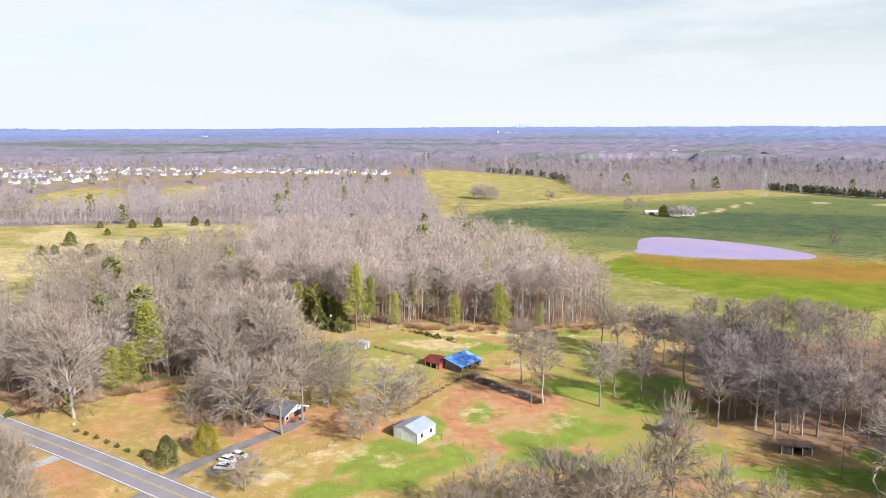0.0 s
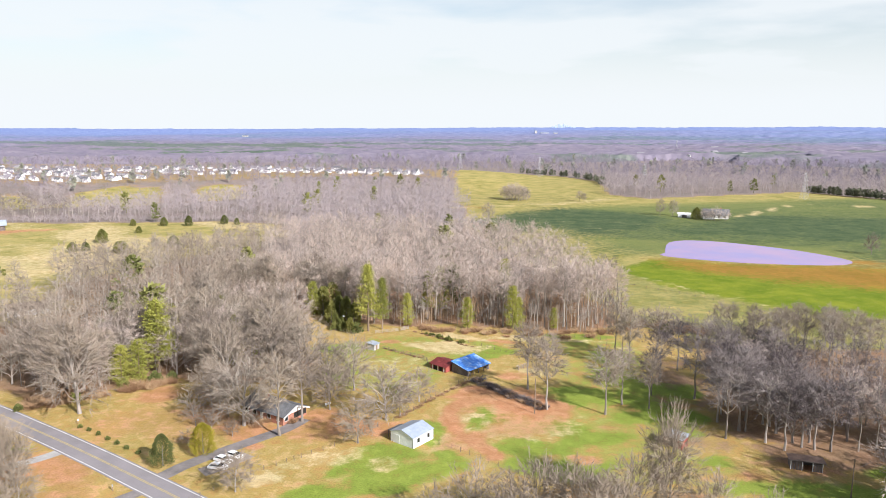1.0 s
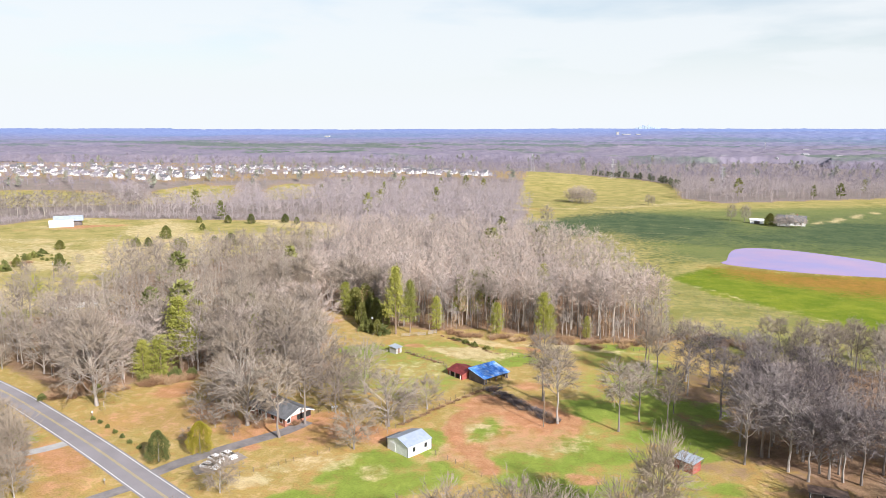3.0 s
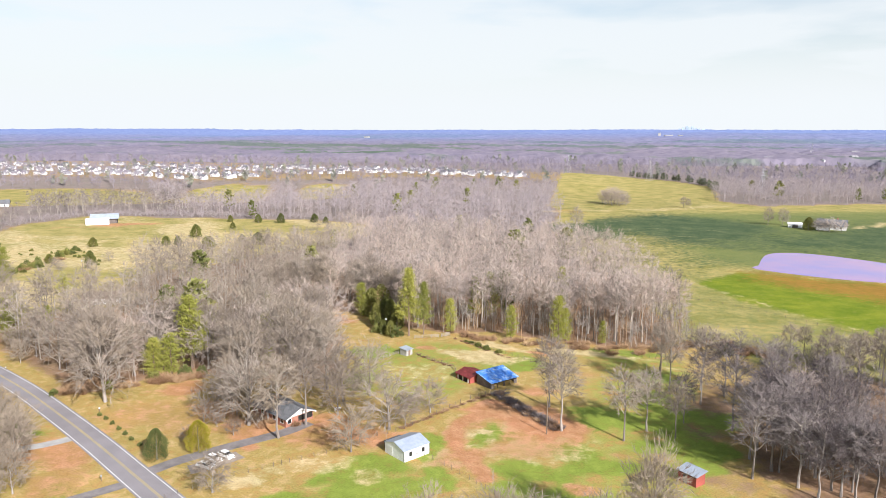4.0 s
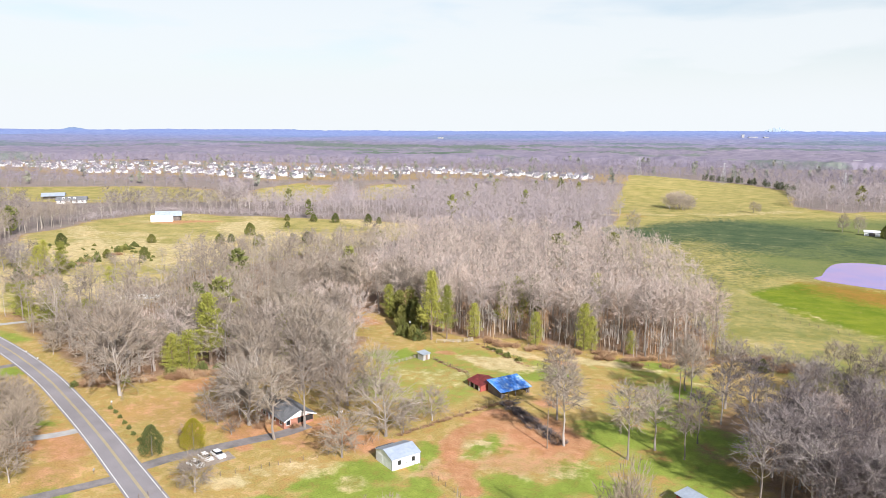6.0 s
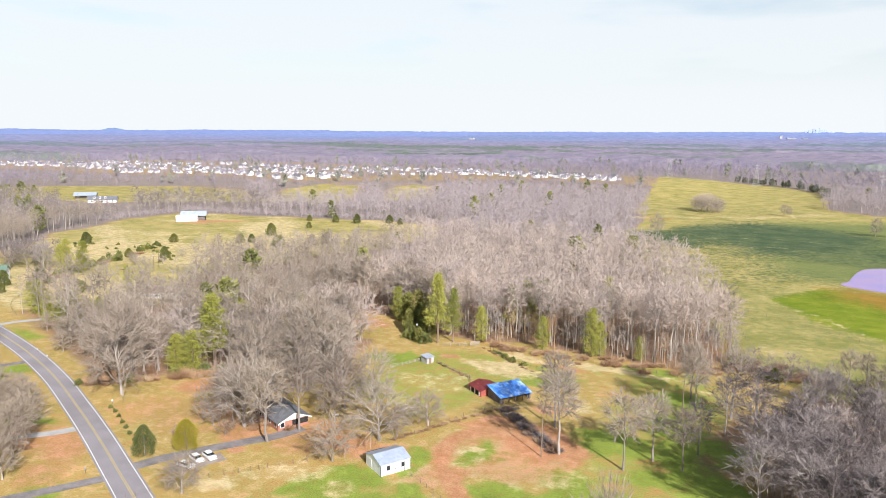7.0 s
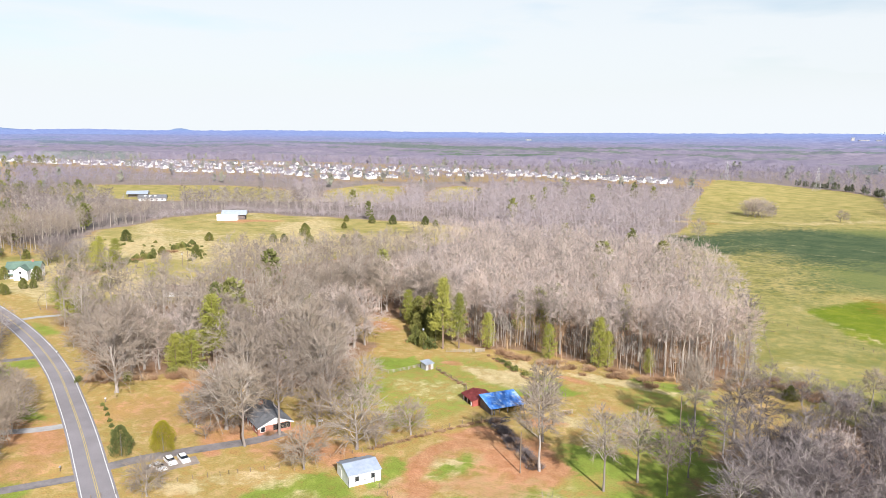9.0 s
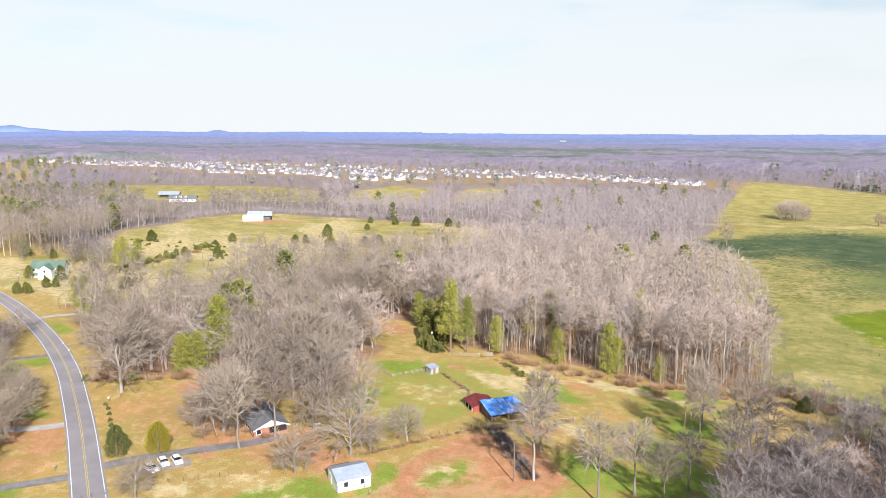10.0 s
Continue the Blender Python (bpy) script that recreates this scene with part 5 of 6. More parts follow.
def white_shed():
    s = thing("white_shed", pose(-7.25, 172.9, 0, 0, 0, 54.3), "white metal shed with pale grey gable roof on grass", "shed")
    L, W, e, r = 7.7, 7.5, 2.65, 3.85
    part("wall", gable_walls(L, W, e, r), M_WHITE, s, "white painted wall panels")
    part("roof", gable_roof(L, W, e, r, 0.2, 0.1), M_ROOF_PALE, s, "pale grey metal roof")
    for x in (-1.9, 1.9):
        window_on(s, x, -W / 2, 1.1, 0.75, 1.0, "-y", M_ROOF_GREY)
    part("vent", blocks((-0.25, 0.25, -W / 2 - 0.04, -W / 2, 0.95, 1.2)), M_ROOF_GREY, s, "small dark vent")
    for x in (-L / 2, L / 2):
        part("corner_trim", blocks((x - 0.05, x + 0.05, -W / 2 - 0.03, -W / 2 + 0.09, 0, e)), M_ROOF_GREY, s, "dark grey corner trim")
    d = part("door", blocks((-L / 2 - 0.05, -L / 2, 0.8, 3.0, 0, 2.2)), M_SIDING, s)
    part("handle", blocks((-L / 2 - 0.11, -L / 2 - 0.05, 1.0, 1.1, 1.0, 1.15)), M_STEEL, d, "steel door handle")
    bm = bmesh.new()
    slab(bm, [(-2.6, W / 2, 2.5), (2.0, W / 2, 2.5), (2.0, W / 2 + 2.2, 1.9), (-2.6, W / 2 + 2.2, 1.9)], 0.08)
    part("lean_to_roof", bm, M_ROOF_GREY, s, "dark lean-to roof")
    for x in (-2.5, 1.9):
        part("post", blocks((x - 0.06, x + 0.06, W / 2 + 2.0, W / 2 + 2.12, 0, 1.9)), M_OLD_BOARD, s)


def blue_barn():
    s = thing("open_barn", pose(6.6, 225.8, 0, 0, 0, 49.5), "open-fronted old barn with bright blue metal roof", "barn")
    a, b = 5.2, 3.4
    for q in ((-a, -a + 0.15, -b, b), (a - 0.15, a, -b, b)):
        bm = bmesh.new()
        x0, x1, y0, y1 = q
        vs = [bm.verts.new(p) for p in ((x0, y0, -0.1), (x1, y0, -0.1), (x1, y1, -0.1), (x0, y1, -0.1), (x0, y0, 2.1), (x1, y0, 2.1), (x1, y1, 3.5), (x0, y1, 3.5))]
        for f in ((0, 3, 2, 1), (4, 5, 6, 7), (0, 1, 5, 4), (1, 2, 6, 5), (2, 3, 7, 6), (3, 0, 4, 7)):
            bm.faces.new([vs[i] for i in f])
        part("side_wall", bm, M_OLD_BOARD, s, "weathered grey board side wall")
    part("back_wall", blocks((-a + 0.15, a - 0.15, b - 0.15, b, -0.1, 3.45)), M_OLD_BOARD, s)
    rng = random.Random(4)
    for i in range(15):
        x = -a + 0.35 + i * (2 * a - 0.7) / 14
        if 2 <= i <= 12 and i != 7:
            continue
        part("board", blocks((x - 0.21, x + 0.21, -b - 0.04, -b, 0, rng.uniform(1.2, 2.0))), M_OLD_BOARD, s)
    for i in range(5):
        x = -a + 0.2 + i * (2 * a - 0.4) / 4
        part("post", blocks((x - 0.09, x + 0.09, -b + 0.01, -b + 0.19, 0, 2.12)), M_WOOD_POLE, s)
    def at(u, v):
        return (-a - 0.4 + u * (2 * a + 0.8), -b - 0.6 + v * (2 * b + 0.9), 2.02 + v * 1.68)
    n = 12
    for i in range(n):
        bm = bmesh.new()
        u0, u1 = i / n, (i + 1) / n - 0.004
        slab(bm, [at(u0, 0), at(u1, 0), at(u1, 1), at(u0, 1)], 0.06)
        part("roof_sheet", bm, M_BLUE_SHEET, s, "blue metal sheet with pale streaks")
        bm = bmesh.new()
        p = [at(u, v) for u, v in ((u1 - 0.004, 0), (u1 + 0.004, 0), (u1 + 0.004, 1), (u1 - 0.004, 1))]
        slab(bm, [(x, y, z + 0.06) for x, y, z in p], 0.055)
        part("roof_seam", bm, M_BLUE_SHEET, s)
    part("junk_heap", heap(31, 2.6, 1.0, 0.8), M_OLD_BOARD, thing("lumber_pile", pose(10.5, 217.5, 0, 0, 0, 50), "heap of old boards beside the barn", "lumber"), "weathered old boards")


def heap(seed, rx, ry, h):
    """A pile of boards lying across one another."""
    rng, bm = random.Random(seed), bmesh.new()
    for i in range(22):
        c = Vector((rng.uniform(-rx, rx) * 0.5, rng.uniform(-ry, ry), 0.06 + h * rng.random() ** 2))
        a, l = rng.uniform(-0.5, 0.5), rng.uniform(0.8, rx)
        u, v = Vector((math.cos(a), math.sin(a), rng.uniform(-0.06, 0.06))) * l / 2, Vector((-math.sin(a), math.cos(a), 0)) * 0.1
        slab(bm, [c - u - v, c + u - v, c + u + v, c - u + v], 0.06)
    return bm


def blue_sheet():
    m, nt, b = nodes_of("streaked_blue_sheet")
    f = noise_node(nt, 0.9, 6, 0.7, "Object", (1.0, 0.55, 0.55))
    g = noise_node(nt, 6.0, 5, 0.6, "Object")
    # blue with random pale streaks
    col = ramp_node(nt, f, [(0.36, (0.035, 0.17, 0.60)), (0.5, (0.10, 0.30, 0.72)), (0.60, (0.42, 0.55, 0.75)), (0.72, (0.60, 0.68, 0.78))])
    nt.links.new(mix_node(nt, math_node(nt, "MULTIPLY", g, 0.25), col, (0.02, 0.08, 0.35)), b.inputs["Base Color"])
    b.inputs["Roughness"].default_value, b.inputs["Metallic"].default_value = 0.4, 0.1
    return m


M_BLUE_SHEET = blue_sheet()


def red_barn():
    s = thing("red_shed", pose(-1.6, 228.0, 0, 0, 0, 139.5), "low red wooden shed with rusty red metal roof", "shed")
    L, W, e, r = 6.8, 7.2, 1.7, 2.7
    part("wall", gable_walls(L, W, e, r), M_RED_BOARD, s, "faded red board wall")
    part("roof", gable_roof(L, W, e, r, 0.4, 0.08), M_ROOF_RED, s, "rusty dark red metal roof")
    for x in (-2.6, 0.0, 2.4):
        part("post", blocks((x - 0.14, x + 0.14, W / 2 + 0.0, W / 2 + 0.16, 0, e)), M_SIDING, s, "white post")
    for x in (-1.3, 1.2):
        # no hole in the wall: the doorway's shade is a dark sheet
        part("opening_shade", blocks((x - 0.7, x + 0.7, W / 2, W / 2 + 0.03, 0, 1.5)), M_DARK, s, "flat dark sheet for the shaded doorway")
    part("door", blocks((-L / 2 - 0.05, -L / 2, -1.0, 1.0, 0, 1.6)), M_OLD_BOARD, s)


def garden_hut():
    s = thing("garden_hut", pose(-28.2, 246.3, 0, 0, 0, 62), "small pale wooden hut with flat metal roof", "hut")
    part("wall", blocks((-1.5, 1.5, -1.5, 1.5, -0.1, 2.1)), M_CONCRETE, s, "pale weathered wall")
    bm = bmesh.new()
    slab(bm, [(-1.8, -1.9, 2.15), (1.8, -1.9, 2.15), (1.8, 1.8, 2.6), (-1.8, 1.8, 2.6)], 0.09)
    part("roof", bm, M_ROOF_METAL, s, "white metal roof")
    d = part("door", blocks((-0.5, 0.4, -1.55, -1.5, 0.0, 1.8)), M_ROOF_RUST, s, "brown board door")
    part("handle", blocks((0.2, 0.3, -1.6, -1.55, 0.9, 1.0)), M_STEEL, d)
    part("upper_wall", blocks((-1.45, 1.45, 1.3, 1.5, 2.1, 2.5)), M_CONCRETE, s)


def red_shed():
    s = thing("tool_shed", pose(58.4, 173.6, 0, 0, 0, -42), "small brick-red shed with white slanting metal roof", "shed")
    part("wall", blocks((-2.4, 2.4, -1.6, 1.6, -0.1, 2.5)), M_RED_BOARD, s, "brick-red painted wall")
    bm = bmesh.new()
    slab(bm, [(-2.8, -2.0, 2.6), (2.8, -2.0, 2.6), (2.8, 2.0, 3.1), (-2.8, 2.0, 3.1)], 0.1)
    part("roof", bm, M_ROOF_METAL, s, "pale metal roof")
    part("back_wall", blocks((-2.4, 2.4, 1.4, 1.6, 2.5, 2.93)), M_RED_BOARD, s)
    part("door", blocks((-1.0, 0.1, -1.65, -1.6, 0, 2.0)), M_OLD_BOARD, s, "grey board door")
    part("beam", blocks((-2.3, 2.3, -1.72, -1.6, 2.2, 2.4)), M_DARK, s)


def field_shed():
    s = thing("open_shed", pose(85.2, 163.2, 0, 0, 0, -14), "low weathered open shed with rusty brown roof", "shed")
    a, b = 3.4, 1.7
    part("back_wall", blocks((-a, a, b - 0.12, b, -0.1, 2.2)), M_OLD_BOARD, s)
    for x in (-a, a - 0.12):
        part("side_wall", blocks((x, x + 0.12, -b, b - 0.12, -0.1, 2.3)), M_OLD_BOARD, s)
    for i in range(12):
        x = -a + 0.28 + i * 0.56
        if 5 <= i <= 7:
            continue
        part("board", blocks((x - 0.24, x + 0.24, -b - 0.05, -b, 0, 1.9)), M_OLD_BOARD, s)
    bm = bmesh.new()
    slab(bm, [(-a - 0.5, -b - 0.6, 2.55), (a + 0.5, -b - 0.6, 2.55), (a + 0.5, b + 0.4, 2.25), (-a - 0.5, b + 0.4, 2.25)], 0.08)
    part("roof", bm, M_ROOF_RUST, s, "rusty brown metal roof")
    part("trim", blocks((-a - 0.5, a + 0.5, -b - 0.66, -b - 0.6, 2.35, 2.56)), M_OLD_BOARD, s)
    for x in (-a, -1.0, 1.2, a - 0.15):
        part("post", blocks((x, x + 0.15, -b - 0.2, -b - 0.06, 0, 2.45)), M_SIDING, s, "pale post")


def brick_house():
    s = thing("brick_house", pose(-46.5, 187.0, 0, 0, 0, 150), "single-storey brick house with dark grey shingle roof under trees", "house")
    L, W, e, r = 16.0, 8.8, 2.5, 4.3
    part("wall", gable_walls(L - 0.6, W, e, r - 0.06), M_BRICK, s, "red brick wall")
    part("roof", gable_roof(L, W, e, r, 0.5, 0.16), M_ROOF_GREY, s, "dark grey shingle roof")
    # white gable boarding at the end that faces the drive
    bm = bmesh.new()
    x = -(L - 0.6) / 2 - 0.03
    v = [bm.verts.new(p) for p in ((x, -W / 2, e - 0.1), (x, W / 2, e - 0.1), (x, 0, r - 0.1), (x - 0.05, -W / 2, e - 0.1), (x - 0.05, W / 2, e - 0.1), (x - 0.05, 0, r - 0.1))]
    for f in ((0, 1, 2), (5, 4, 3), (0, 3, 4, 1), (1, 4, 5, 2), (2, 5, 3, 0)):
        bm.faces.new([v[i] for i in f])
    part("gable_boarding", bm, M_SIDING, s, "white gable boarding")
    for k in (-1, 1):
        bm = bmesh.new()
        slab(bm, [(-L / 2 - 0.56, k * (W / 2 + 0.5), e - 0.16), (-L / 2 - 0.50, k * (W / 2 + 0.5), e - 0.16), (-L / 2 - 0.50, 0, r + 0.04), (-L / 2 - 0.56, 0, r + 0.04)], 0.3)
        part("fascia", bm, M_SIDING, s, "white fascia board")
    # the porch's inner shade, as a dark sheet on the wall
    part("porch_shade", blocks((x - 0.03, x, -4.2, 0.4, 0.7, 2.2)), M_DARK, s, "flat dark sheet for the shaded screened porch")
    for xx in (-6, -2.5, 3.0, 6.0):
        window_on(s, xx, W / 2, 0.9, 1.2, 1.3, "+y")
    window_on(s, x, 3.2, 0.9, 1.1, 1.3, "-x")
    d = part("door", blocks((-0.1, 0.9, W / 2, W / 2 + 0.05, 0, 2.05)), M_SIDING, s, "white front door")
    part("handle", blocks((0.1, 0.17, W / 2 + 0.05, W / 2 + 0.1, 1, 1.1)), M_STEEL, d)
    part("chimney", blocks((2.2, 3.1, -0.5, 0.5, r - 0.4, r + 1.0)), M_BRICK, s, "brick chimney")
    t = thing("fuel_tank", pose(-33.2, 193.6, 0, 0, 0, 40), "white rounded fuel tank on two feet behind the house", "tank")
    tr = Tris()
    tr.tube([(-0.9, 0, 0.62), (-0.8, 0, 0.62), (0.8, 0, 0.62), (0.9, 0, 0.62)], [0.12, 0.32, 0.32, 0.12], 12)
    v, f = tr.arrays()
    part("tank", mesh_of("tank", v, f, [M_WHITE], smooth=True), None, t)
    for q in (-0.5, 0.5):
        part("foot", blocks((q - 0.1, q + 0.1, -0.25, 0.25, 0, 0.36)), M_CONCRETE, t)


def white_barn():
    s = thing("white_barn", pose(-357, 510, 0, 0, 0, 33), "long white barn with pale metal roof in the pasture", "barn")
    part("wall", blocks((-10, 7, -5, 1, -0.1, 4.2)), M_SIDING, s, "white wall")
    part("main_wall", blocks((-6, 12.5, 1.2, 9, -0.1, 4.4)), M_OLD_BOARD, s, "dark board wall")
    part("roof", gable_shift(gable_roof(20, 9.5, 4.3, 7.6, 0.6, 0.15), 3.2, 5.0), M_ROOF_METAL, s, "pale blue-grey metal roof")
    bm = bmesh.new()
    slab(bm, [(-10.3, -5.3, 4.25), (7.3, -5.3, 4.25), (7.3, 1.2, 4.9), (-10.3, 1.2, 4.9)], 0.12)
    part("lean_to_roof", bm, M_WHITE, s, "white lean-to roof")
    # shade of the open end, as a dark sheet on the wall
    part("opening_shade", blocks((12.5, 12.55, 2.6, 7.4, 0, 3.6)), M_DARK, s, "flat dark sheet for the shaded open barn end")
    for x in (7.6, 9.8, 12.3):
        part("post", blocks((x - 0.12, x + 0.12, 0.9, 1.15, 0, 4.4)), M_OLD_BOARD, s)


def gable_shift(bm, dx, dy):
    bmesh.ops.translate(bm, verts=bm.verts, vec=(dx, dy, 0))
    return bm


def green_house():
    s = thing("farmhouse", pose(-281, 277, 0, 0, 0, 38), "two-storey white farmhouse with green metal roof", "house")
    L, W, e, r = 16, 8, 5.4, 8.4
    part("wall", gable_walls(L, W, e, r), M_SIDING, s, "white siding")
    part("roof", gable_roof(L, W, e, r, 0.5, 0.15), M_ROOF_GREEN, s, "green metal roof")
    wing = gable_walls(6, 6.5, 5.0, 7.4)
    bmesh.ops.rotate(wing, verts=wing.verts, matrix=Matrix.Rotation(radians(90), 3, "Z"))
    part("wing_wall", gable_shift(wing, 0.5, -6), M_SIDING, s, "white gabled wing")
    wing = gable_roof(7, 6.5, 5.0, 7.4, 0.4)
    bmesh.ops.rotate(wing, verts=wing.verts, matrix=Matrix.Rotation(radians(90), 3, "Z"))
    part("wing_roof", gable_shift(wing, 0.5, -5.6), M_ROOF_GREEN, s, "green metal roof")
    for z in (0.9, 3.4):
        for x in (-6.5, -4.2, 5.4, 7.0):
            window_on(s, x, -W / 2, z, 0.9, 1.4, "-y")
        window_on(s, 0.5, -9.0, z, 0.9, 1.4, "-y")
        for y in (-2, 2):
            window_on(s, L / 2, y, z, 0.9, 1.4, "+x")
    bm = bmesh.new()
    slab(bm, [(-8, -6.2, 2.5), (-2.7, -6.2, 2.5), (-2.7, -4, 2.9), (-8, -4, 2.9)], 0.12)
    part("porch_roof", bm, M_ROOF_GREEN, s)
    for x in (-7.8, -5.4, -3.0):
        part("post", blocks((x - 0.08, x + 0.08, -6.1, -5.94, 0, 2.5)), M_SIDING, s)
    part("chimney", blocks((3.5, 4.4, -0.5, 0.5, r - 0.4, r + 0.9)), M_BRICK, s, "brick chimney")


def ranch():
    s = thing("horse_barn", pose(-590, 616, 0, 0, 0, 40), "open barn with broad pale metal roof", "barn")
    part("wall", blocks((-10, 10, -4, 7, -0.1, 3.2)), M_OLD_BOARD, s)
    part("roof", gable_roof(22, 15, 3.6, 6.6, 0.5, 0.2), M_ROOF_METAL, s, "pale metal roof")
    for x in (-10.8, -5.4, 0, 5.4, 10.8):
        part("post", blocks((x - 0.15, x + 0.15, -7.3, -7.0, 0, 3.7)), M_OLD_BOARD, s)
        part("post", blocks((x - 0.15, x + 0.15, 7.0, 7.3, 0, 3.7)), M_OLD_BOARD, s)
    h = thing("ranch_house", pose(-540, 592, 0, 0, 0, 38), "long low house with grey roof and white dormers", "house")
    part("wall", gable_walls(27, 10, 3.2, 6.2), M_SIDING, h, "pale siding")
    part("roof", gable_roof(28, 10, 3.2, 6.4, 0.6, 0.2), M_ROOF_GREY, h, "blue-grey roof")
    for x in (-7, -2, 3):
        d = part("dormer", gable_shift(blocks((-0.9, 0.9, -1.6, 1.0, 4.2, 6.0)), x, -2.2), M_SIDING, h, "white dormer")
        part("pane", gable_shift(blocks((-0.6, 0.6, -1.66, -1.6, 4.6, 5.6)), x, -2.2), M_GLASS, d)
    for x in (-10, -5, 0, 5, 10):
        window_on(h, x, -5, 0.9, 1.4, 1.4, "-y")


def field_house():
    s = thing("field_farmhouse", pose(211, 630, 0, 0, 0, -18), "farmhouse with dark grey roof and white gable in the field", "house")
    part("wall", gable_walls(20, 10, 3.4, 7.6), M_SIDING, s, "white siding")
    part("roof", gable_roof(20.4, 10, 3.4, 7.8, 0.5, 0.2), M_ROOF_GREY, s, "dark grey roof")
    for x in (-1.5, 2.5, 6.5):
        window_on(s, x, -5.0, 1.0, 1.4, 1.5, "-y")
    for y in (-2, 2):
        window_on(s, 10.0, y, 1.0, 1.1, 1.5, "+x")
    wing = gable_walls(9, 9, 3.2, 6.6)
    part("wing_wall", gable_shift(wing, -6, -7), M_SIDING, s, "white wing")
    part("wing_roof", gable_shift(gable_roof(9.4, 9, 3.2, 6.8, 0.4), -6, -7), M_ROOF_GREY, s)
    part("chimney", blocks((3, 4, -0.5, 0.5, 7.8, 9.2)), M_BRICK, s)
    o = thing("outbuilding", pose(185, 634, 0, 0, 0, -10), "low white outbuilding with pale flat roof", "shed")
    part("wall", blocks((-5, 5, -3, 3, -0.1, 2.8)), M_SIDING, o)
    part("roof", gable_roof(10.6, 6, 2.8, 4.0, 0.3), M_WHITE, o, "white metal roof")
    part("door", blocks((-2, 2, -3.05, -3, 0, 2.3)), M_OLD_BOARD, o, "dark garage door")


def low_house_west():
    s = thing("woodland_house", pose(-180, 286, 0, 0, 0, 32), "low white house with brown-red roof among bare trees", "house")
    part("wall", gable_walls(15, 8, 2.7, 4.6), M_SIDING, s, "white siding")
    part("roof", gable_roof(15.6, 8, 2.7, 4.8, 0.4, 0.15), M_ROOF_RUST, s, "brown-red shingle roof")
    for x in (-5, -1, 4):
        window_on(s, x, -4, 0.9, 1.1, 1.2, "-y")
    d = part("door", blocks((1.2, 2.2, -4.05, -4, 0, 2.05)), M_SIDING, s)
    part("handle", blocks((1.3, 1.4, -4.1, -4.05, 1, 1.1)), M_STEEL, d)


for build in (white_shed, blue_barn, red_barn, garden_hut, red_shed, field_shed, brick_house, white_barn, green_house, ranch, field_house, low_house_west):
    build()


# ---- the estate of white houses ----
def estate_house(kind):
    roof = (M_ROOF_TAN, M_ROOF_GREY, M_ROOF_TAN)[kind]
    L, W, e, r = ((12, 10, 5.4, 8.6), (14, 9.5, 5.6, 9.2), (11, 11, 3.4, 7.6))[kind]
    s = thing("estate_house", pose(0, 0, 0), ("two-storey white house with light shingle roof", "two-storey white house with dark grey roof", "low white house with light shingle roof")[kind], "house", "houses of the estate")
    part("wall", gable_walls(L, W, e, r), M_SIDING, s)
    part("roof", gable_roof(L, W, e, r, 0.5, 0.25), roof, s)
    g = gable_walls(5, 5.5, e - 0.6, r - 1.6)
    bmesh.ops.rotate(g, verts=g.verts, matrix=Matrix.Rotation(radians(90), 3, "Z"))
    part("wing_wall", gable_shift(g, L / 4, -W / 2 - 1.5), M_SIDING, s)
    g = gable_roof(6, 5.5, e - 0.6, r - 1.6, 0.4)
    bmesh.ops.rotate(g, verts=g.verts, matrix=Matrix.Rotation(radians(90), 3, "Z"))
    part("wing_roof", gable_shift(g, L / 4, -W / 2 - 1.2), roof, s)
    for x in (-L / 3, -L / 12):
        part("window", blocks((x - 0.7, x + 0.7, -W / 2 - 0.05, -W / 2, 1.0, 2.6)), M_GLASS, s)
    return s


def estate():
    kinds = [estate_house(k) for k in range(3)]
    rng = random.Random(12)
    made = 0
    # streets as lines of houses
    west = (([(-1290, 905), (-1150, 900), (-1000, 935), (-880, 915), (-770, 880)], 17), ([(-1300, 930), (-1120, 945), (-960, 985), (-830, 970), (-700, 940), (-620, 930)], 17), ([(-1280, 960), (-1120, 980), (-980, 1030), (-850, 1040), (-720, 1000), (-620, 985)], 19), ([(-1040, 1060), (-900, 1085), (-780, 1130), (-640, 1110)], 20), ([(-790, 865), (-700, 900), (-620, 915), (-540, 880), (-470, 860)], 15), ([(-720, 1050), (-600, 1030), (-500, 960), (-430, 920)], 16))
    east = (([(-600, 985), (-520, 925), (-450, 890)], 16), ([(-640, 1080), (-480, 1050), (-400, 1010), (-340, 1040)], 17), ([(-560, 1130), (-440, 1110), (-380, 1085)], 17), ([(-480, 1145), (-380, 1135), (-280, 1130), (-180, 1112), (-75, 1060)], 15), ([(-360, 1095), (-260, 1092), (-170, 1078), (-80, 1036)], 15), ([(-320, 1060), (-230, 1058), (-150, 1046), (-70, 1015)], 17))
    for line, gap in west + east:
        pts = smooth_line(line, 1.0)
        for i in range(0, len(pts) - 2, gap):
            x, y = pts[i][0] + rng.uniform(-6, 6), pts[i][1] + rng.uniform(-9, 9)
            a = math.degrees(math.atan2(pts[i + 1][1] - pts[i][1], pts[i + 1][0] - pts[i][0])) + rng.choice((0, 0, 90, 180, -25, 20))
            k, m = rng.randrange(3), pose(x, y, float(ground_z(x, y)), 0, 0, a) @ Matrix.Scale(rng.uniform(0.70, 0.9), 4)
            if made < 3:
                kinds[made].matrix_world = m
            else:
                copy_thing(kinds[k], m)
            made += 1


estate()


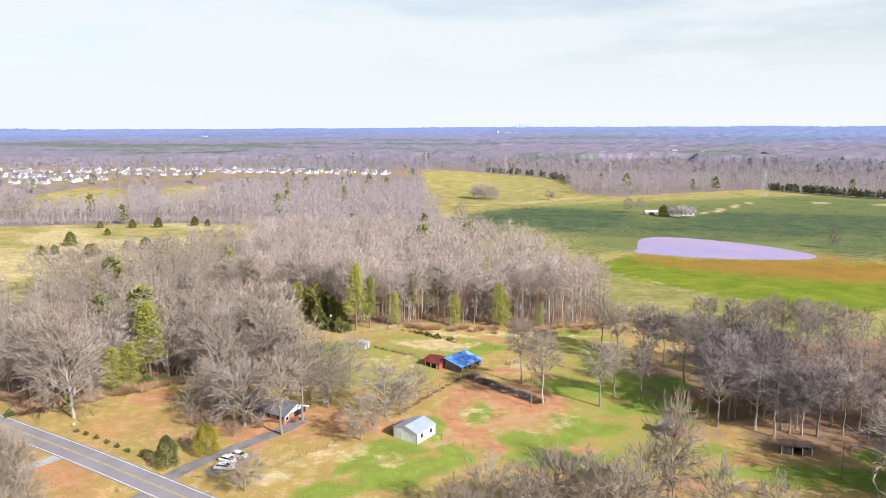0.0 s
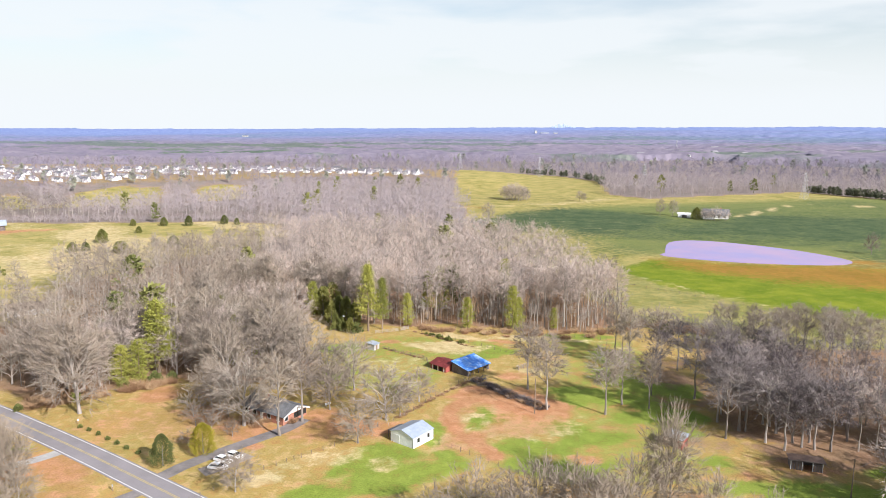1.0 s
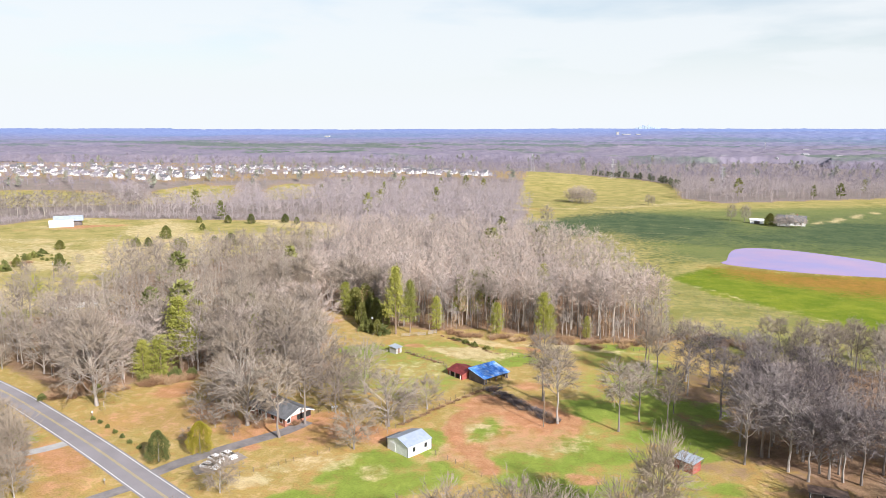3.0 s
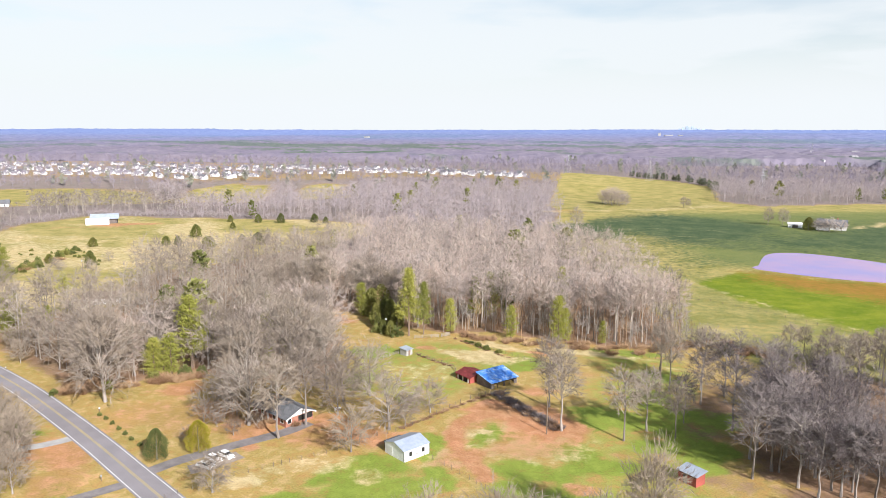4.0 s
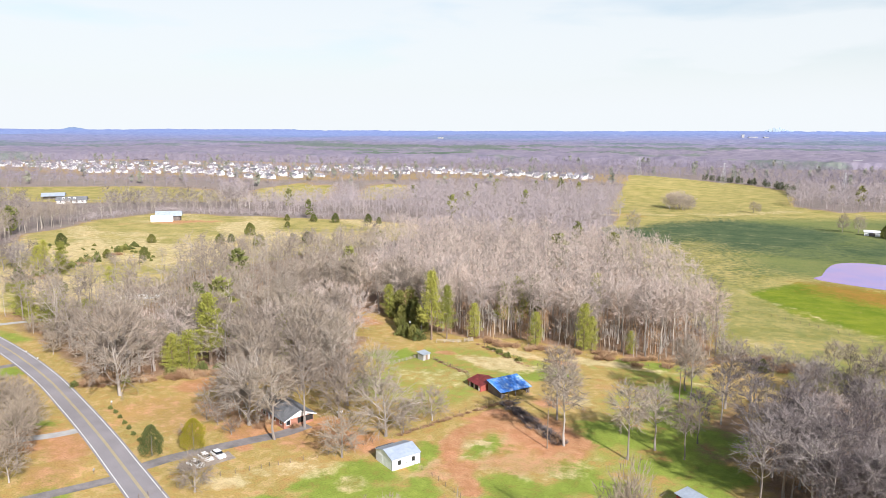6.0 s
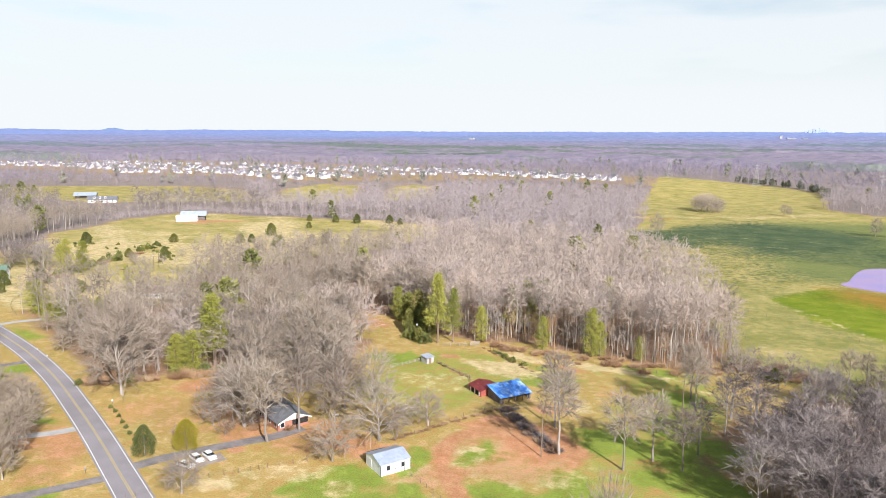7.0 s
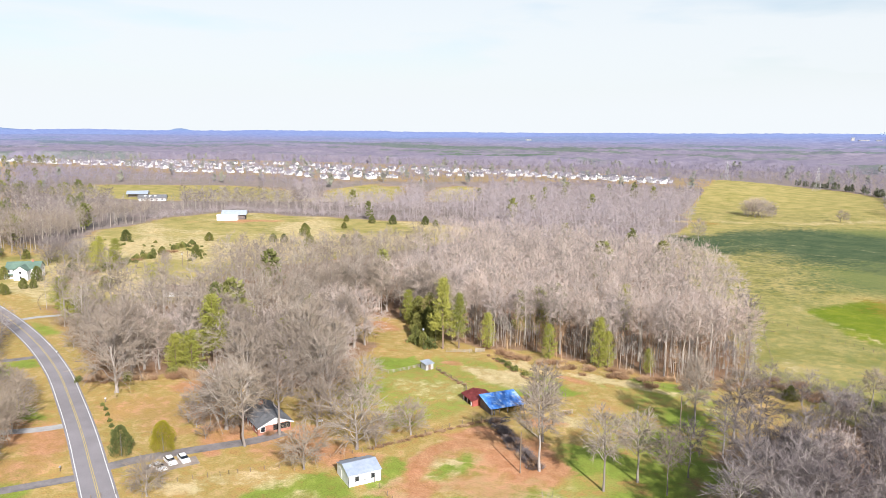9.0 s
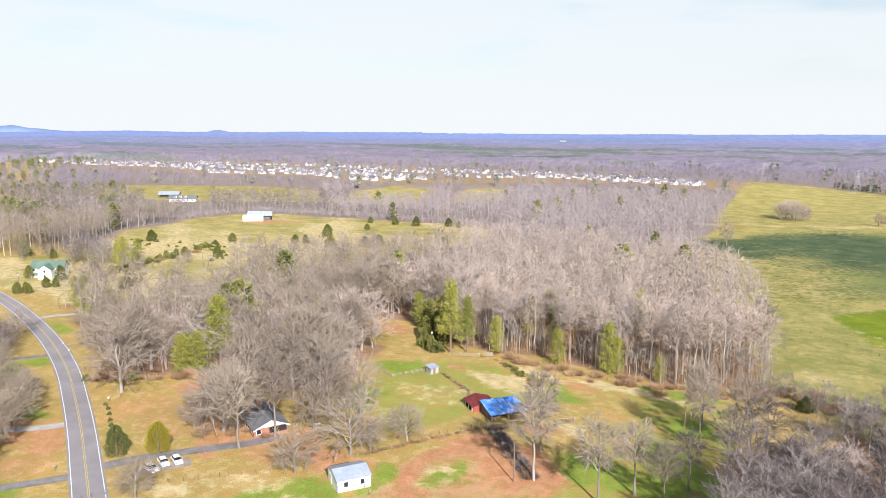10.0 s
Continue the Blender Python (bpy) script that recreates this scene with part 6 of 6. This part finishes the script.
def estate_trees():
    x, y = scatter(11.5, -1350, -40, 740, 1220, 31)
    rng = np.random.RandomState(32)
    keep = (inside(HOUSES, x, y) > 4) & (rng.rand(len(x)) < 0.85)
    x, y = x[keep], y[keep]
    forest("estate_trees", x, y, rng.uniform(7, 14, len(x)), FAR_KINDS[:5] * 3 + FAR_KINDS[5:], [M_WOODS_HAZE, M_PINE_HAZE], [0] * 15 + [1], "bare trees and evergreens between the houses", 33)


estate_trees()


# ---- far buildings, masts and hills ----
def far_buildings():
    for x, y, l, w, h, a in ((430, 1900, 36, 14, 4, 10), (505, 1960, 24, 12, 5, 0), (560, 1760, 14, 12, 9, 20), (372, 1690, 16, 12, 8, 0), (330, 1660, 15, 11, 7, 30), (610, 1700, 14, 12, 8, 10), (650, 2050, 18, 12, 9, 0), (470, 1640, 14, 10, 7, 40)):
        z = float(ground_z(x, y))
        s = thing("far_building", pose(x, y, z + 4, 0, 0, a), "pale distant building among woods", "building", "distant buildings")
        part("wall", gable_walls(l, w, h, h + w * 0.22), M_SIDING, s)
        part("roof", gable_roof(l, w, h, h + w * 0.22, 0.4, 0.3), M_ROOF_TAN, s)
        part("foundation", blocks((-l / 2, l / 2, -w / 2, w / 2, -8, -0.2)), M_CONCRETE, s)
    for x, y, l, h, a in ((247, 3290, 10, 12, 0), (285, 3295, 34, 3, 5), (335, 3290, 18, 3, 0), (-1010, 3080, 18, 2, 0)):
        z = float(ground_z(x, y)) + 14
        s = thing("far_works", pose(x, y, z, 0, 0, a), "white industrial building near the horizon", "building", "distant works")
        part("wall", blocks((-l / 2, l / 2, -12, 12, -14, h)), M_CONCRETE, s)
        part("roof", blocks((-l / 2 - 1, l / 2 + 1, -13, 13, h, h + 1)), M_ROOF_METAL, s)


far_buildings()


def lattice_mast(x, y, h, turn):
    """A power-line mast: four leaning legs, cross braces and three arms."""
    s = thing("power_mast", pose(x, y, float(ground_z(x, y)), 0, 0, turn), "pale steel lattice power mast beyond the field", "mast", "power masts")
    w = lambda k: (0.11 * (1 - k) ** 1.6 + 0.018) * h
    for sx, sy in ((-1, -1), (1, -1), (1, 1), (-1, 1)):
        t = Tris()
        t.tube([(sx * w(k), sy * w(k), k * h) for k in (0, 0.3, 0.6, 1.0)], [0.13, 0.12, 0.10, 0.08], 4)
        v, f = t.arrays()
        part("leg", mesh_of("leg", v, f, [M_STEEL]), None, s)
    t = Tris()
    n = 9
    for i in range(n):
        k0, k1 = i / n, (i + 1) / n
        a, b = w(k0), w(k1)
        for (ax, ay), (bx, by) in (((-1, -1), (1, -1)), ((1, -1), (1, 1)), ((1, 1), (-1, 1)), ((-1, 1), (-1, -1))):
            t.tube([(ax * a, ay * a, k0 * h), (bx * b, by * b, k1 * h)], [0.05, 0.05], 3)
            t.tube([(bx * a, by * a, k0 * h), (ax * b, ay * b, k1 * h)], [0.05, 0.05], 3)
    v, f = t.arrays()
    part("bracing", mesh_of("bracing", v, f, [M_STEEL]), None, s)
    for k, l in ((0.70, 0.17), (0.82, 0.20), (0.94, 0.14)):
        t = Tris()
        t.tube([(-l * h, 0, k * h), (0, 0, k * h + 0.6), (l * h, 0, k * h)], [0.06, 0.14, 0.06], 4)
        v, f = t.arrays()
        part("arm", mesh_of("arm", v, f, [M_STEEL]), None, s)


for q in ((358, 800, 29, 30), (222, 960, 30, 30), (98, 1130, 31, 30), (-30, 1290, 31, 30), (500, 640, 29, 30), (560, 2100, 34, 10)):
    lattice_mast(*q)


def hills():
    """Hills on the horizon, their blue haze put into the base colour."""
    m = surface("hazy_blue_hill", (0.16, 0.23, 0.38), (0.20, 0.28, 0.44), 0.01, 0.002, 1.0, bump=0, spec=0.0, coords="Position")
    for a, w, h, sharp in ((-59.3, 420, 40, 1.3), (-45.8, 130, 20, 1.5), (-30.5, 110, 12, 1.5)):
        x, y = 4830 * math.sin(radians(a)) + 45, 4830 * math.cos(radians(a)) + 20
        n, vs, fs = 40, [], []
        ux, uy = math.cos(radians(-a)), math.sin(radians(-a))
        for i in range(n + 1):
            u = -1 + 2 * i / n
            z = h * math.exp(-3.2 * abs(u) ** sharp) * (1 + 0.10 * math.sin(9 * u + a) + 0.05 * math.sin(23 * u)) - 3
            for d, zz in ((-60, -30), (0, z), (60, -30)):
                vs.append((x + ux * u * w - uy * d * 0 + math.sin(radians(a)) * d, y + uy * u * w + math.cos(radians(a)) * d, 52 + zz))
        for i in range(n):
            p = 3 * i
            fs += [(p, p + 3, p + 4, p + 1), (p + 1, p + 4, p + 5, p + 2)]
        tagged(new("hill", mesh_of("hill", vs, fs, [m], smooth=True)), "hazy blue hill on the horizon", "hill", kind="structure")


hills()


def skyline():
    """Towers of a far city on the horizon, the haze put into their base colour."""
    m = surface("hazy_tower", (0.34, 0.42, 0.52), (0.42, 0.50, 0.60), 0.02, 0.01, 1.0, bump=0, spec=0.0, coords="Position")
    for dx, w, h in ((-62, 14, 9), (-40, 16, 16), (-20, 13, 24), (-4, 16, 19), (14, 12, 26), (32, 18, 15), (54, 14, 11), (80, 20, 8)):
        x, y = 525 + dx, 4800
        t = thing("city_tower", pose(x, y, float(ground_z(x, y))), "hazy blue tower on the far horizon", "building", "far towers")
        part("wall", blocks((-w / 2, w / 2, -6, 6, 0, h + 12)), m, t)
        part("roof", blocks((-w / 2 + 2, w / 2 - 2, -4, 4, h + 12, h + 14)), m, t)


skyline()


# ---- poles, fences, small things ----
def utility_pole(x, y, h, turn=0, arm=True):
    s = thing("utility_pole", pose(x, y, 0, 0, 0, turn), "weathered wooden utility pole standing on clay" if arm else "slim weathered wooden pole", "pole", "poles")
    t = Tris()
    t.tube([(0, 0, -0.3), (0, 0, h * 0.5), (0, 0, h)], [0.16, 0.14, 0.11], 8)
    v, f = t.arrays()
    part("post", mesh_of("post", v, f, [M_WOOD_POLE]), None, s)
    if arm:
        part("crossarm", blocks((-0.9, 0.9, -0.14, -0.1 + 0.16, h - 0.7, h - 0.56)), M_WOOD_POLE, s)
        for q in (-0.8, 0, 0.8):
            part("insulator", blocks((q - 0.06, q + 0.06, -0.06, 0.06, h - 0.56, h - 0.36)), M_STEEL, s)
        part("transformer", blocks((-0.22, 0.22, -0.55, -0.14, h - 1.9, h - 1.0)), M_STEEL, s)


for q in ((24.8, 191.6, 10.0, 40, False), (55, 226.7, 12, 10, False), (88.8, 149.4, 9, 0, False), (-231, 336, 9, 20, True), (-231.6, 340.5, 9, 20, False), (-262, 249, 9, 60, True)):
    utility_pole(*q)


def fence(line, gap=2.6, height=1.15, rails=3, wood=True, label="weathered post and wire fence round the yard", paint=None, thick=0.05):
    pts = smooth_line(line, gap)
    f = thing("fence", pose(pts[0][0], pts[0][1], 0), label, "fence", "fences")
    x0, y0 = pts[0]
    rng = random.Random(int(x0 * 10))
    tr = Tris()
    tr.tube([(0, 0, -0.1), (0, 0, height * 0.55), (0, 0, height)], [0.075, 0.07, 0.06], 5)
    v, fc = tr.arrays()
    me = mesh_of("post", v, fc, [paint or M_WOOD_POLE])
    for x, y in pts:
        o = part("post", me, None, f)
        o.matrix_local = pose(x - x0, y - y0, 0, rng.uniform(-4, 4), rng.uniform(-4, 4), rng.uniform(0, 90))
    for k in range(rails):
        z = height * (0.3 + 0.62 * k / max(1, rails - 1))
        t = Tris()
        t.tube([(x - x0, y - y0, z + rng.uniform(-0.03, 0.03)) for x, y in pts], [thick if wood else 0.008] * len(pts), 4 if wood else 3)
        v, fc = t.arrays()
        part("rail" if wood else "wire", mesh_of("rail", v, fc, [paint or M_WOOD_POLE]), None, f)


fence([(-34, 160), (-24, 170), (-17, 180), (-11.6, 186.1), (-5.8, 197.5), (-1.0, 207.3), (3.1, 213.3), (6.2, 216)], 2.6, 1.2, 4, False)
fence([(-24.8, 246.5), (-17, 241.5), (-9.6, 236.5), (-8, 233)], 2.4, 1.2, 3)
fence([(-42, 238.9), (-37.2, 236.4), (-31, 246.2)], 2.2, 1.2, 3, True, "pale wooden rail fence round a small paddock", M_PALE_WOOD, 0.055)
fence([(-12.9, 268.2), (-2, 260.1), (10, 252), (20, 243)], 2.6, 1.2, 4, False)
fence([(-2.7, 172.3), (3, 168.4), (10, 163), (20, 155)], 2.4, 1.2, 4, False)
fence([(-2, 274), (18, 269), (38, 266), (56, 262)], 2.8, 1.2, 4, False)
fence([(-34, 160), (-44, 150), (-52, 138)], 2.6, 1.2, 3, False)
fence([(-210, 236), (-225, 245), (-236, 256), (-240, 268), (-225, 282), (-210, 300)], 3.0, 1.2, 3, False)
fence([(76, 292), (70, 360), (95, 346), (140, 310), (200, 302)], 4.0, 1.2, 3, False, "wire fence along the edge of the field")
fence([(-30.3, 264.9), (-24.5, 267.6), (-21.9, 268.6)], 2.2, 1.4, 3, True, "pale wooden rail fence before the pines", M_PALE_WOOD, 0.065)
fence([(-21.0, 269.2), (-18.1, 271.4)], 1.8, 1.7, 4, True, "pale wooden rail fence before the pines", M_PALE_WOOD, 0.1)
fence([(21.3, 227.5), (23.4, 229.4), (25.6, 231.3)], 2.2, 1.3, 3, True, "pale wooden rail fence behind the barn", M_PALE_WOOD, 0.07)


def farm_gate():
    g = thing("farm_gate", pose(23.7, 228.7, 0, 0, 0, 48), "pale weathered wooden farm gate standing in grass", "gate")
    for x in (-2.5, 0, 2.5):
        part("post", blocks((x - 0.08, x + 0.08, -0.08, 0.08, 0, 1.4)), M_WOOD_POLE, g)
    for z in (0.35, 0.75, 1.15):
        part("rail", blocks((-2.42, 2.42, -0.12, -0.081, z - 0.07, z + 0.07)), M_WOOD_POLE, g)


farm_gate()


def small_post(name, x, y, h, w, mt, label, cat):
    s = thing(name, pose(x, y, 0, 0, 0, 30), label, cat)
    part("post", blocks((-0.06, 0.06, -0.06, 0.06, -0.1, h)), M_WOOD_POLE, s)
    part("box", blocks((-w / 2, w / 2, -0.28, 0.28, h, h + w)), mt, s)


small_post("mailbox", -96.4, 177.2, 1.0, 0.35, M_WHITE, "white mailbox on a post beside the road", "mailbox")
small_post("mailbox", -69.5, 143.5, 1.0, 0.3, M_STEEL, "grey mailbox on a post beside the road", "mailbox")
small_post("mailbox", -158, 203.5, 1.0, 0.32, M_WHITE, "white mailbox on a post beside the road", "mailbox")
small_post("mailbox", -148.5, 199.5, 1.0, 0.32, M_WHITE, "white mailbox on a post beside the road", "mailbox")
small_post("bird_house", -44, 273.4, 4.2, 0.6, M_WHITE, "white bird house on a tall post", "bird house")


def car(x, y, turn, label, seed):
    """A parked car: body, glasshouse, wheels and lamps."""
    c = thing("car", pose(x, y, 0.06, 0, 0, turn), label, "car", "parked cars")
    L, W = 4.7, 1.82
    prof = [(-2.35, 0.35), (-2.33, 0.80), (-2.1, 0.98), (-1.75, 1.02), (0.95, 1.0), (1.9, 0.88), (2.3, 0.70), (2.36, 0.35)]
    bm = bmesh.new()
    rings = []
    for y0, k in ((-W / 2, 0.93), (-W / 2 + 0.12, 1.0), (W / 2 - 0.12, 1.0), (W / 2, 0.93)):
        rings.append([bm.verts.new((px * (k * 0.5 + 0.5), y0, 0.35 + (pz - 0.35) * k)) for px, pz in prof])
    for a, b in zip(rings, rings[1:]):
        for i in range(len(prof)):
            j = (i + 1) % len(prof)
            bm.faces.new((a[i], a[j], b[j], b[i]))
    bm.faces.new(rings[0][::-1]), bm.faces.new(rings[-1])
    part("body", bm, M_CAR, c, "glossy white body")

    def hood(x0, x1, x2, x3, z0, z1, w0, w1):
        b = bmesh.new()
        v = [b.verts.new(p) for p in ((x0, -w0, z0), (x3, -w0, z0), (x3, w0, z0), (x0, w0, z0), (x1, -w1, z1), (x2, -w1, z1), (x2, w1, z1), (x1, w1, z1))]
        for f in ((0, 3, 2, 1), (4, 5, 6, 7), (0, 1, 5, 4), (1, 2, 6, 5), (2, 3, 7, 6), (3, 0, 4, 7)):
            b.faces.new([v[i] for i in f])
        return b

    part("window_band", hood(-1.9, -1.35, 0.35, 1.15, 0.98, 1.40, 0.84, 0.66), M_GLASS, c, "dark glass windows")
    part("roof", hood(-1.42, -1.30, 0.28, 0.42, 1.38, 1.46, 0.68, 0.62), M_CAR, c, "white roof")
    for sx in (-1.42, 1.42):
        for sy in (-1, 1):
            t = Tris()
            t.tube([(sx, sy * 0.66, 0.32), (sx, sy * 0.9, 0.32)], [0.33, 0.33], 12)
            t.tube([(sx, sy * 0.9, 0.32), (sx, sy * 0.905, 0.32)], [0.33, 0.01], 12)
            v, f = t.arrays()
            w = part("tyre", mesh_of("tyre", v, f, [M_TYRE]), None, c, "black tyre")
            t = Tris()
            t.tube([(sx, sy * 0.907, 0.32), (sx, sy * 0.915, 0.32)], [0.2, 0.01], 10)
            v, f = t.arrays()
            part("rim", mesh_of("rim", v, f, [M_STEEL]), None, w, "grey metal rim")
    for sy in (-0.62, 0.62):
        part("headlight", blocks((2.22, 2.34, sy - 0.2, sy + 0.2, 0.60, 0.72)), M_GLASS, c)
        part("tail_light", blocks((-2.36, -2.28, sy - 0.18, sy + 0.18, 0.70, 0.86)), M_RED_BOARD, c, "red tail light")


car(-50.3, 154.5, -9, "white parked saloon on the gravel pad", 1)
car(-50.4, 158.1, -24, "white parked hatchback with dark windows on the drive", 2)
car(-48.5, 160.4, -26, "white parked car with dark windows on the drive", 3)


# ---- shrubs and brush ----
def shrub_model(seed, n, leaf, name, label, flat=1.0, size=0.16):
    rng, t = np.random.RandomState(seed), Tris()
    for i in range(6):
        a = i * 1.05
        t.tube([(0, 0, -0.02), (0.2 * math.cos(a), 0.2 * math.sin(a), 0.45)], [0.03, 0.01], 3)
    d = rng.normal(size=(n, 3))
    d /= np.linalg.norm(d, axis=1)[:, None]
    d[:, 2] = np.abs(d[:, 2])
    r = 0.5 * rng.uniform(0.6, 1.0, n) * (1 + 0.22 * np.sin(3 * np.arctan2(d[:, 1], d[:, 0]) + seed))
    at = d * r[:, None] * np.array((1, 1, 1.7 * flat)) + np.array((0, 0, 0.08))
    t.leaves(at, size, rng, d + np.array((0, 0, 0.4)), 0.5)
    v, f = t.arrays()
    return (name, mesh_of("foliage", v, f, [leaf]), label)


def bush(model, x, y, size, tall, group):
    name, me, label = model
    o = new(name, me)
    o.matrix_world = pose(x, y, float(ground_z(x, y)), 0, 0, RNG.uniform(0, 360)) @ Matrix.Diagonal((size, size, tall, 1))
    return tagged(o, label, "shrub", group)


S_GREEN = [shrub_model(200 + i, 260, M_CEDAR, "shrub", "small dark green clipped shrub on the lawn") for i in range(2)]
S_PINE = [shrub_model(210 + i, 420, M_CEDAR, "evergreen_shrub", "rounded olive-green evergreen shrub", 1.0, 0.13) for i in range(2)]


def stalks_model(seed, twig, label):
    rng, t = np.random.RandomState(seed), Tris()
    n = 330
    a, r = rng.uniform(0, 6.28, n), 0.5 * np.sqrt(rng.rand(n))
    base = np.column_stack((r * np.cos(a), r * np.sin(a), rng.uniform(-0.03, 0.25, n)))
    way = np.column_stack((np.cos(a) * r * 1.6, np.sin(a) * r * 1.6, np.full(n, 0.9))) + rng.normal(size=(n, 3)) * 0.4
    t.slivers(base, way, rng.uniform(0.3, 0.85, n), 0.035, rng)
    v, f = t.arrays()
    return ("brush", mesh_of("foliage", v, f, [twig]), label)


LANE_HEDGE = [(-246, 272), (-258, 288), (-262, 306), (-268, 329), (-277, 358), (-287, 405)]
S_BRUSH = [stalks_model(220 + i, M_BRUSH, "rusty brown dry brush and briars") for i in range(3)]
S_THICKET = [stalks_model(230 + i, M_TWIG_DARK, "tangled dark leafless briars behind the barn") for i in range(3)]
for x, y in ((-94.5, 174.8), (-91.2, 173.1), (-87.5, 170.8), (-83.6, 168.2), (-80, 165.9), (-76.3, 163.4), (-72.3, 161)):
    bush(S_GREEN[0], x, y, 1.25, 1.2, "clipped shrubs along the lawn")
for x, y, s in ((-38, 266.5, 5), (-42.5, 268.5, 4.5), (-46.5, 270, 4), (80, 272, 5)):
    bush(S_PINE[0], x, y, s, s * 0.8, "evergreen shrubs")
for i in range(60):
    k = RNG.rand()
    bush(S_BRUSH[i % 3], -18 + 92 * k + RNG.normal(), 273.5 - 4 * math.sin(k * 3) + RNG.normal() * 2.2 + (10 * max(0, k - 0.85) / 0.15), RNG.uniform(1.8, 3.8), RNG.uniform(1.2, 2.6), "brush at the woods edge")
for i in range(46):
    k = (i + RNG.rand()) / 46
    model = S_BRUSH[i % 3] if i % 4 == 0 else S_THICKET[i % 3]
    bush(model, 8 + 19.5 * k + RNG.normal() * 0.7, 216 - 21 * k + RNG.normal() * 0.7, RNG.uniform(1.5, 3.0), RNG.uniform(0.9, 1.9), "brush behind the barn")
# dry weeds along the fence lines
for line, n in (([(-12.6, 186.2), (-5.8, 197.5), (-0.4, 206), (6, 215)], 30), ([(-24, 246.6), (-17, 241.5), (-9.6, 236.5)], 10), ([(-17, 269.4), (-9.5, 263.5), (-2.4, 257.8), (8, 250)], 16)):
    for i in range(n):
        k = (i + RNG.rand()) / n * (len(line) - 1) * 0.999
        (ax, ay), (bx, by) = line[int(k)], line[int(k) + 1]
        bush(S_BRUSH[i % 3], ax + (bx - ax) * (k % 1) + RNG.normal() * 0.25, ay + (by - ay) * (k % 1) + RNG.normal() * 0.25, RNG.uniform(0.8, 1.6), RNG.uniform(0.35, 0.8), "weeds along the fences")
for i in range(14):
    k = RNG.rand()
    bush(S_GREEN[i % 2], -12 + 17 * k, 266.5 - 14 * k + RNG.normal() * 0.6 + 1.5 * k, RNG.uniform(1.0, 1.6) + 1.2 * k, RNG.uniform(0.7, 1.0) + 0.9 * k, "hedge in the meadow")
for i in range(24):
    k = RNG.rand()
    bush(S_BRUSH[i % 3], 72 + 22 * k + RNG.normal() * 2, 284 - 10 * k + RNG.normal() * 3, RNG.uniform(2, 4), RNG.uniform(1.4, 3), "brush along the creek")
for i in range(40):
    a = RNG.rand()
    bush(S_GREEN[i % 2], -238 - 110 * a + RNG.normal() * 4, 350 + 55 * a + RNG.normal() * 5 + 20 * math.sin(5 * a), RNG.uniform(1.2, 2.8), RNG.uniform(0.8, 2.0), "shrubs in the pasture")

for i in range(44):
    k = RNG.rand()
    bush(S_BRUSH[i % 3], -118 + 34 * k + RNG.normal() * 1.6, 187 + 24 * k + RNG.normal() * 2.2, RNG.uniform(1.8, 4.2), RNG.uniform(1.2, 3.4), "brush under the roadside trees")
for x, y, s in ((-106, 193, 3.6), (-97, 203, 4.2), (-90, 209, 4.6), (-86, 212, 3.4), (-118, 185, 2.6)):
    bush(S_PINE[1], x, y, s, s * 0.8, "evergreen shrubs")
for i in range(30):
    k = RNG.rand()
    bush(S_BRUSH[i % 3], -60 + 18 * k + RNG.normal() * 2, 178 + 8 * k + RNG.normal() * 2.5, RNG.uniform(1.2, 2.8), RNG.uniform(0.9, 2.2), "brush round the house")
for i in range(70):
    k = RNG.rand() * 4.999
    (ax, ay), (bx, by) = LANE_HEDGE[int(k)], LANE_HEDGE[int(k) + 1]
    model = (S_PINE[0], S_GREEN[1], S_BRUSH[1], S_PINE[1], S_GREEN[0])[i % 5]
    bush(model, ax + (bx - ax) * (k % 1) + RNG.normal() * 2, ay + (by - ay) * (k % 1) + RNG.normal() * 2, RNG.uniform(2.5, 5.5), RNG.uniform(1.8, 4.2), "hedge along the pasture lane")
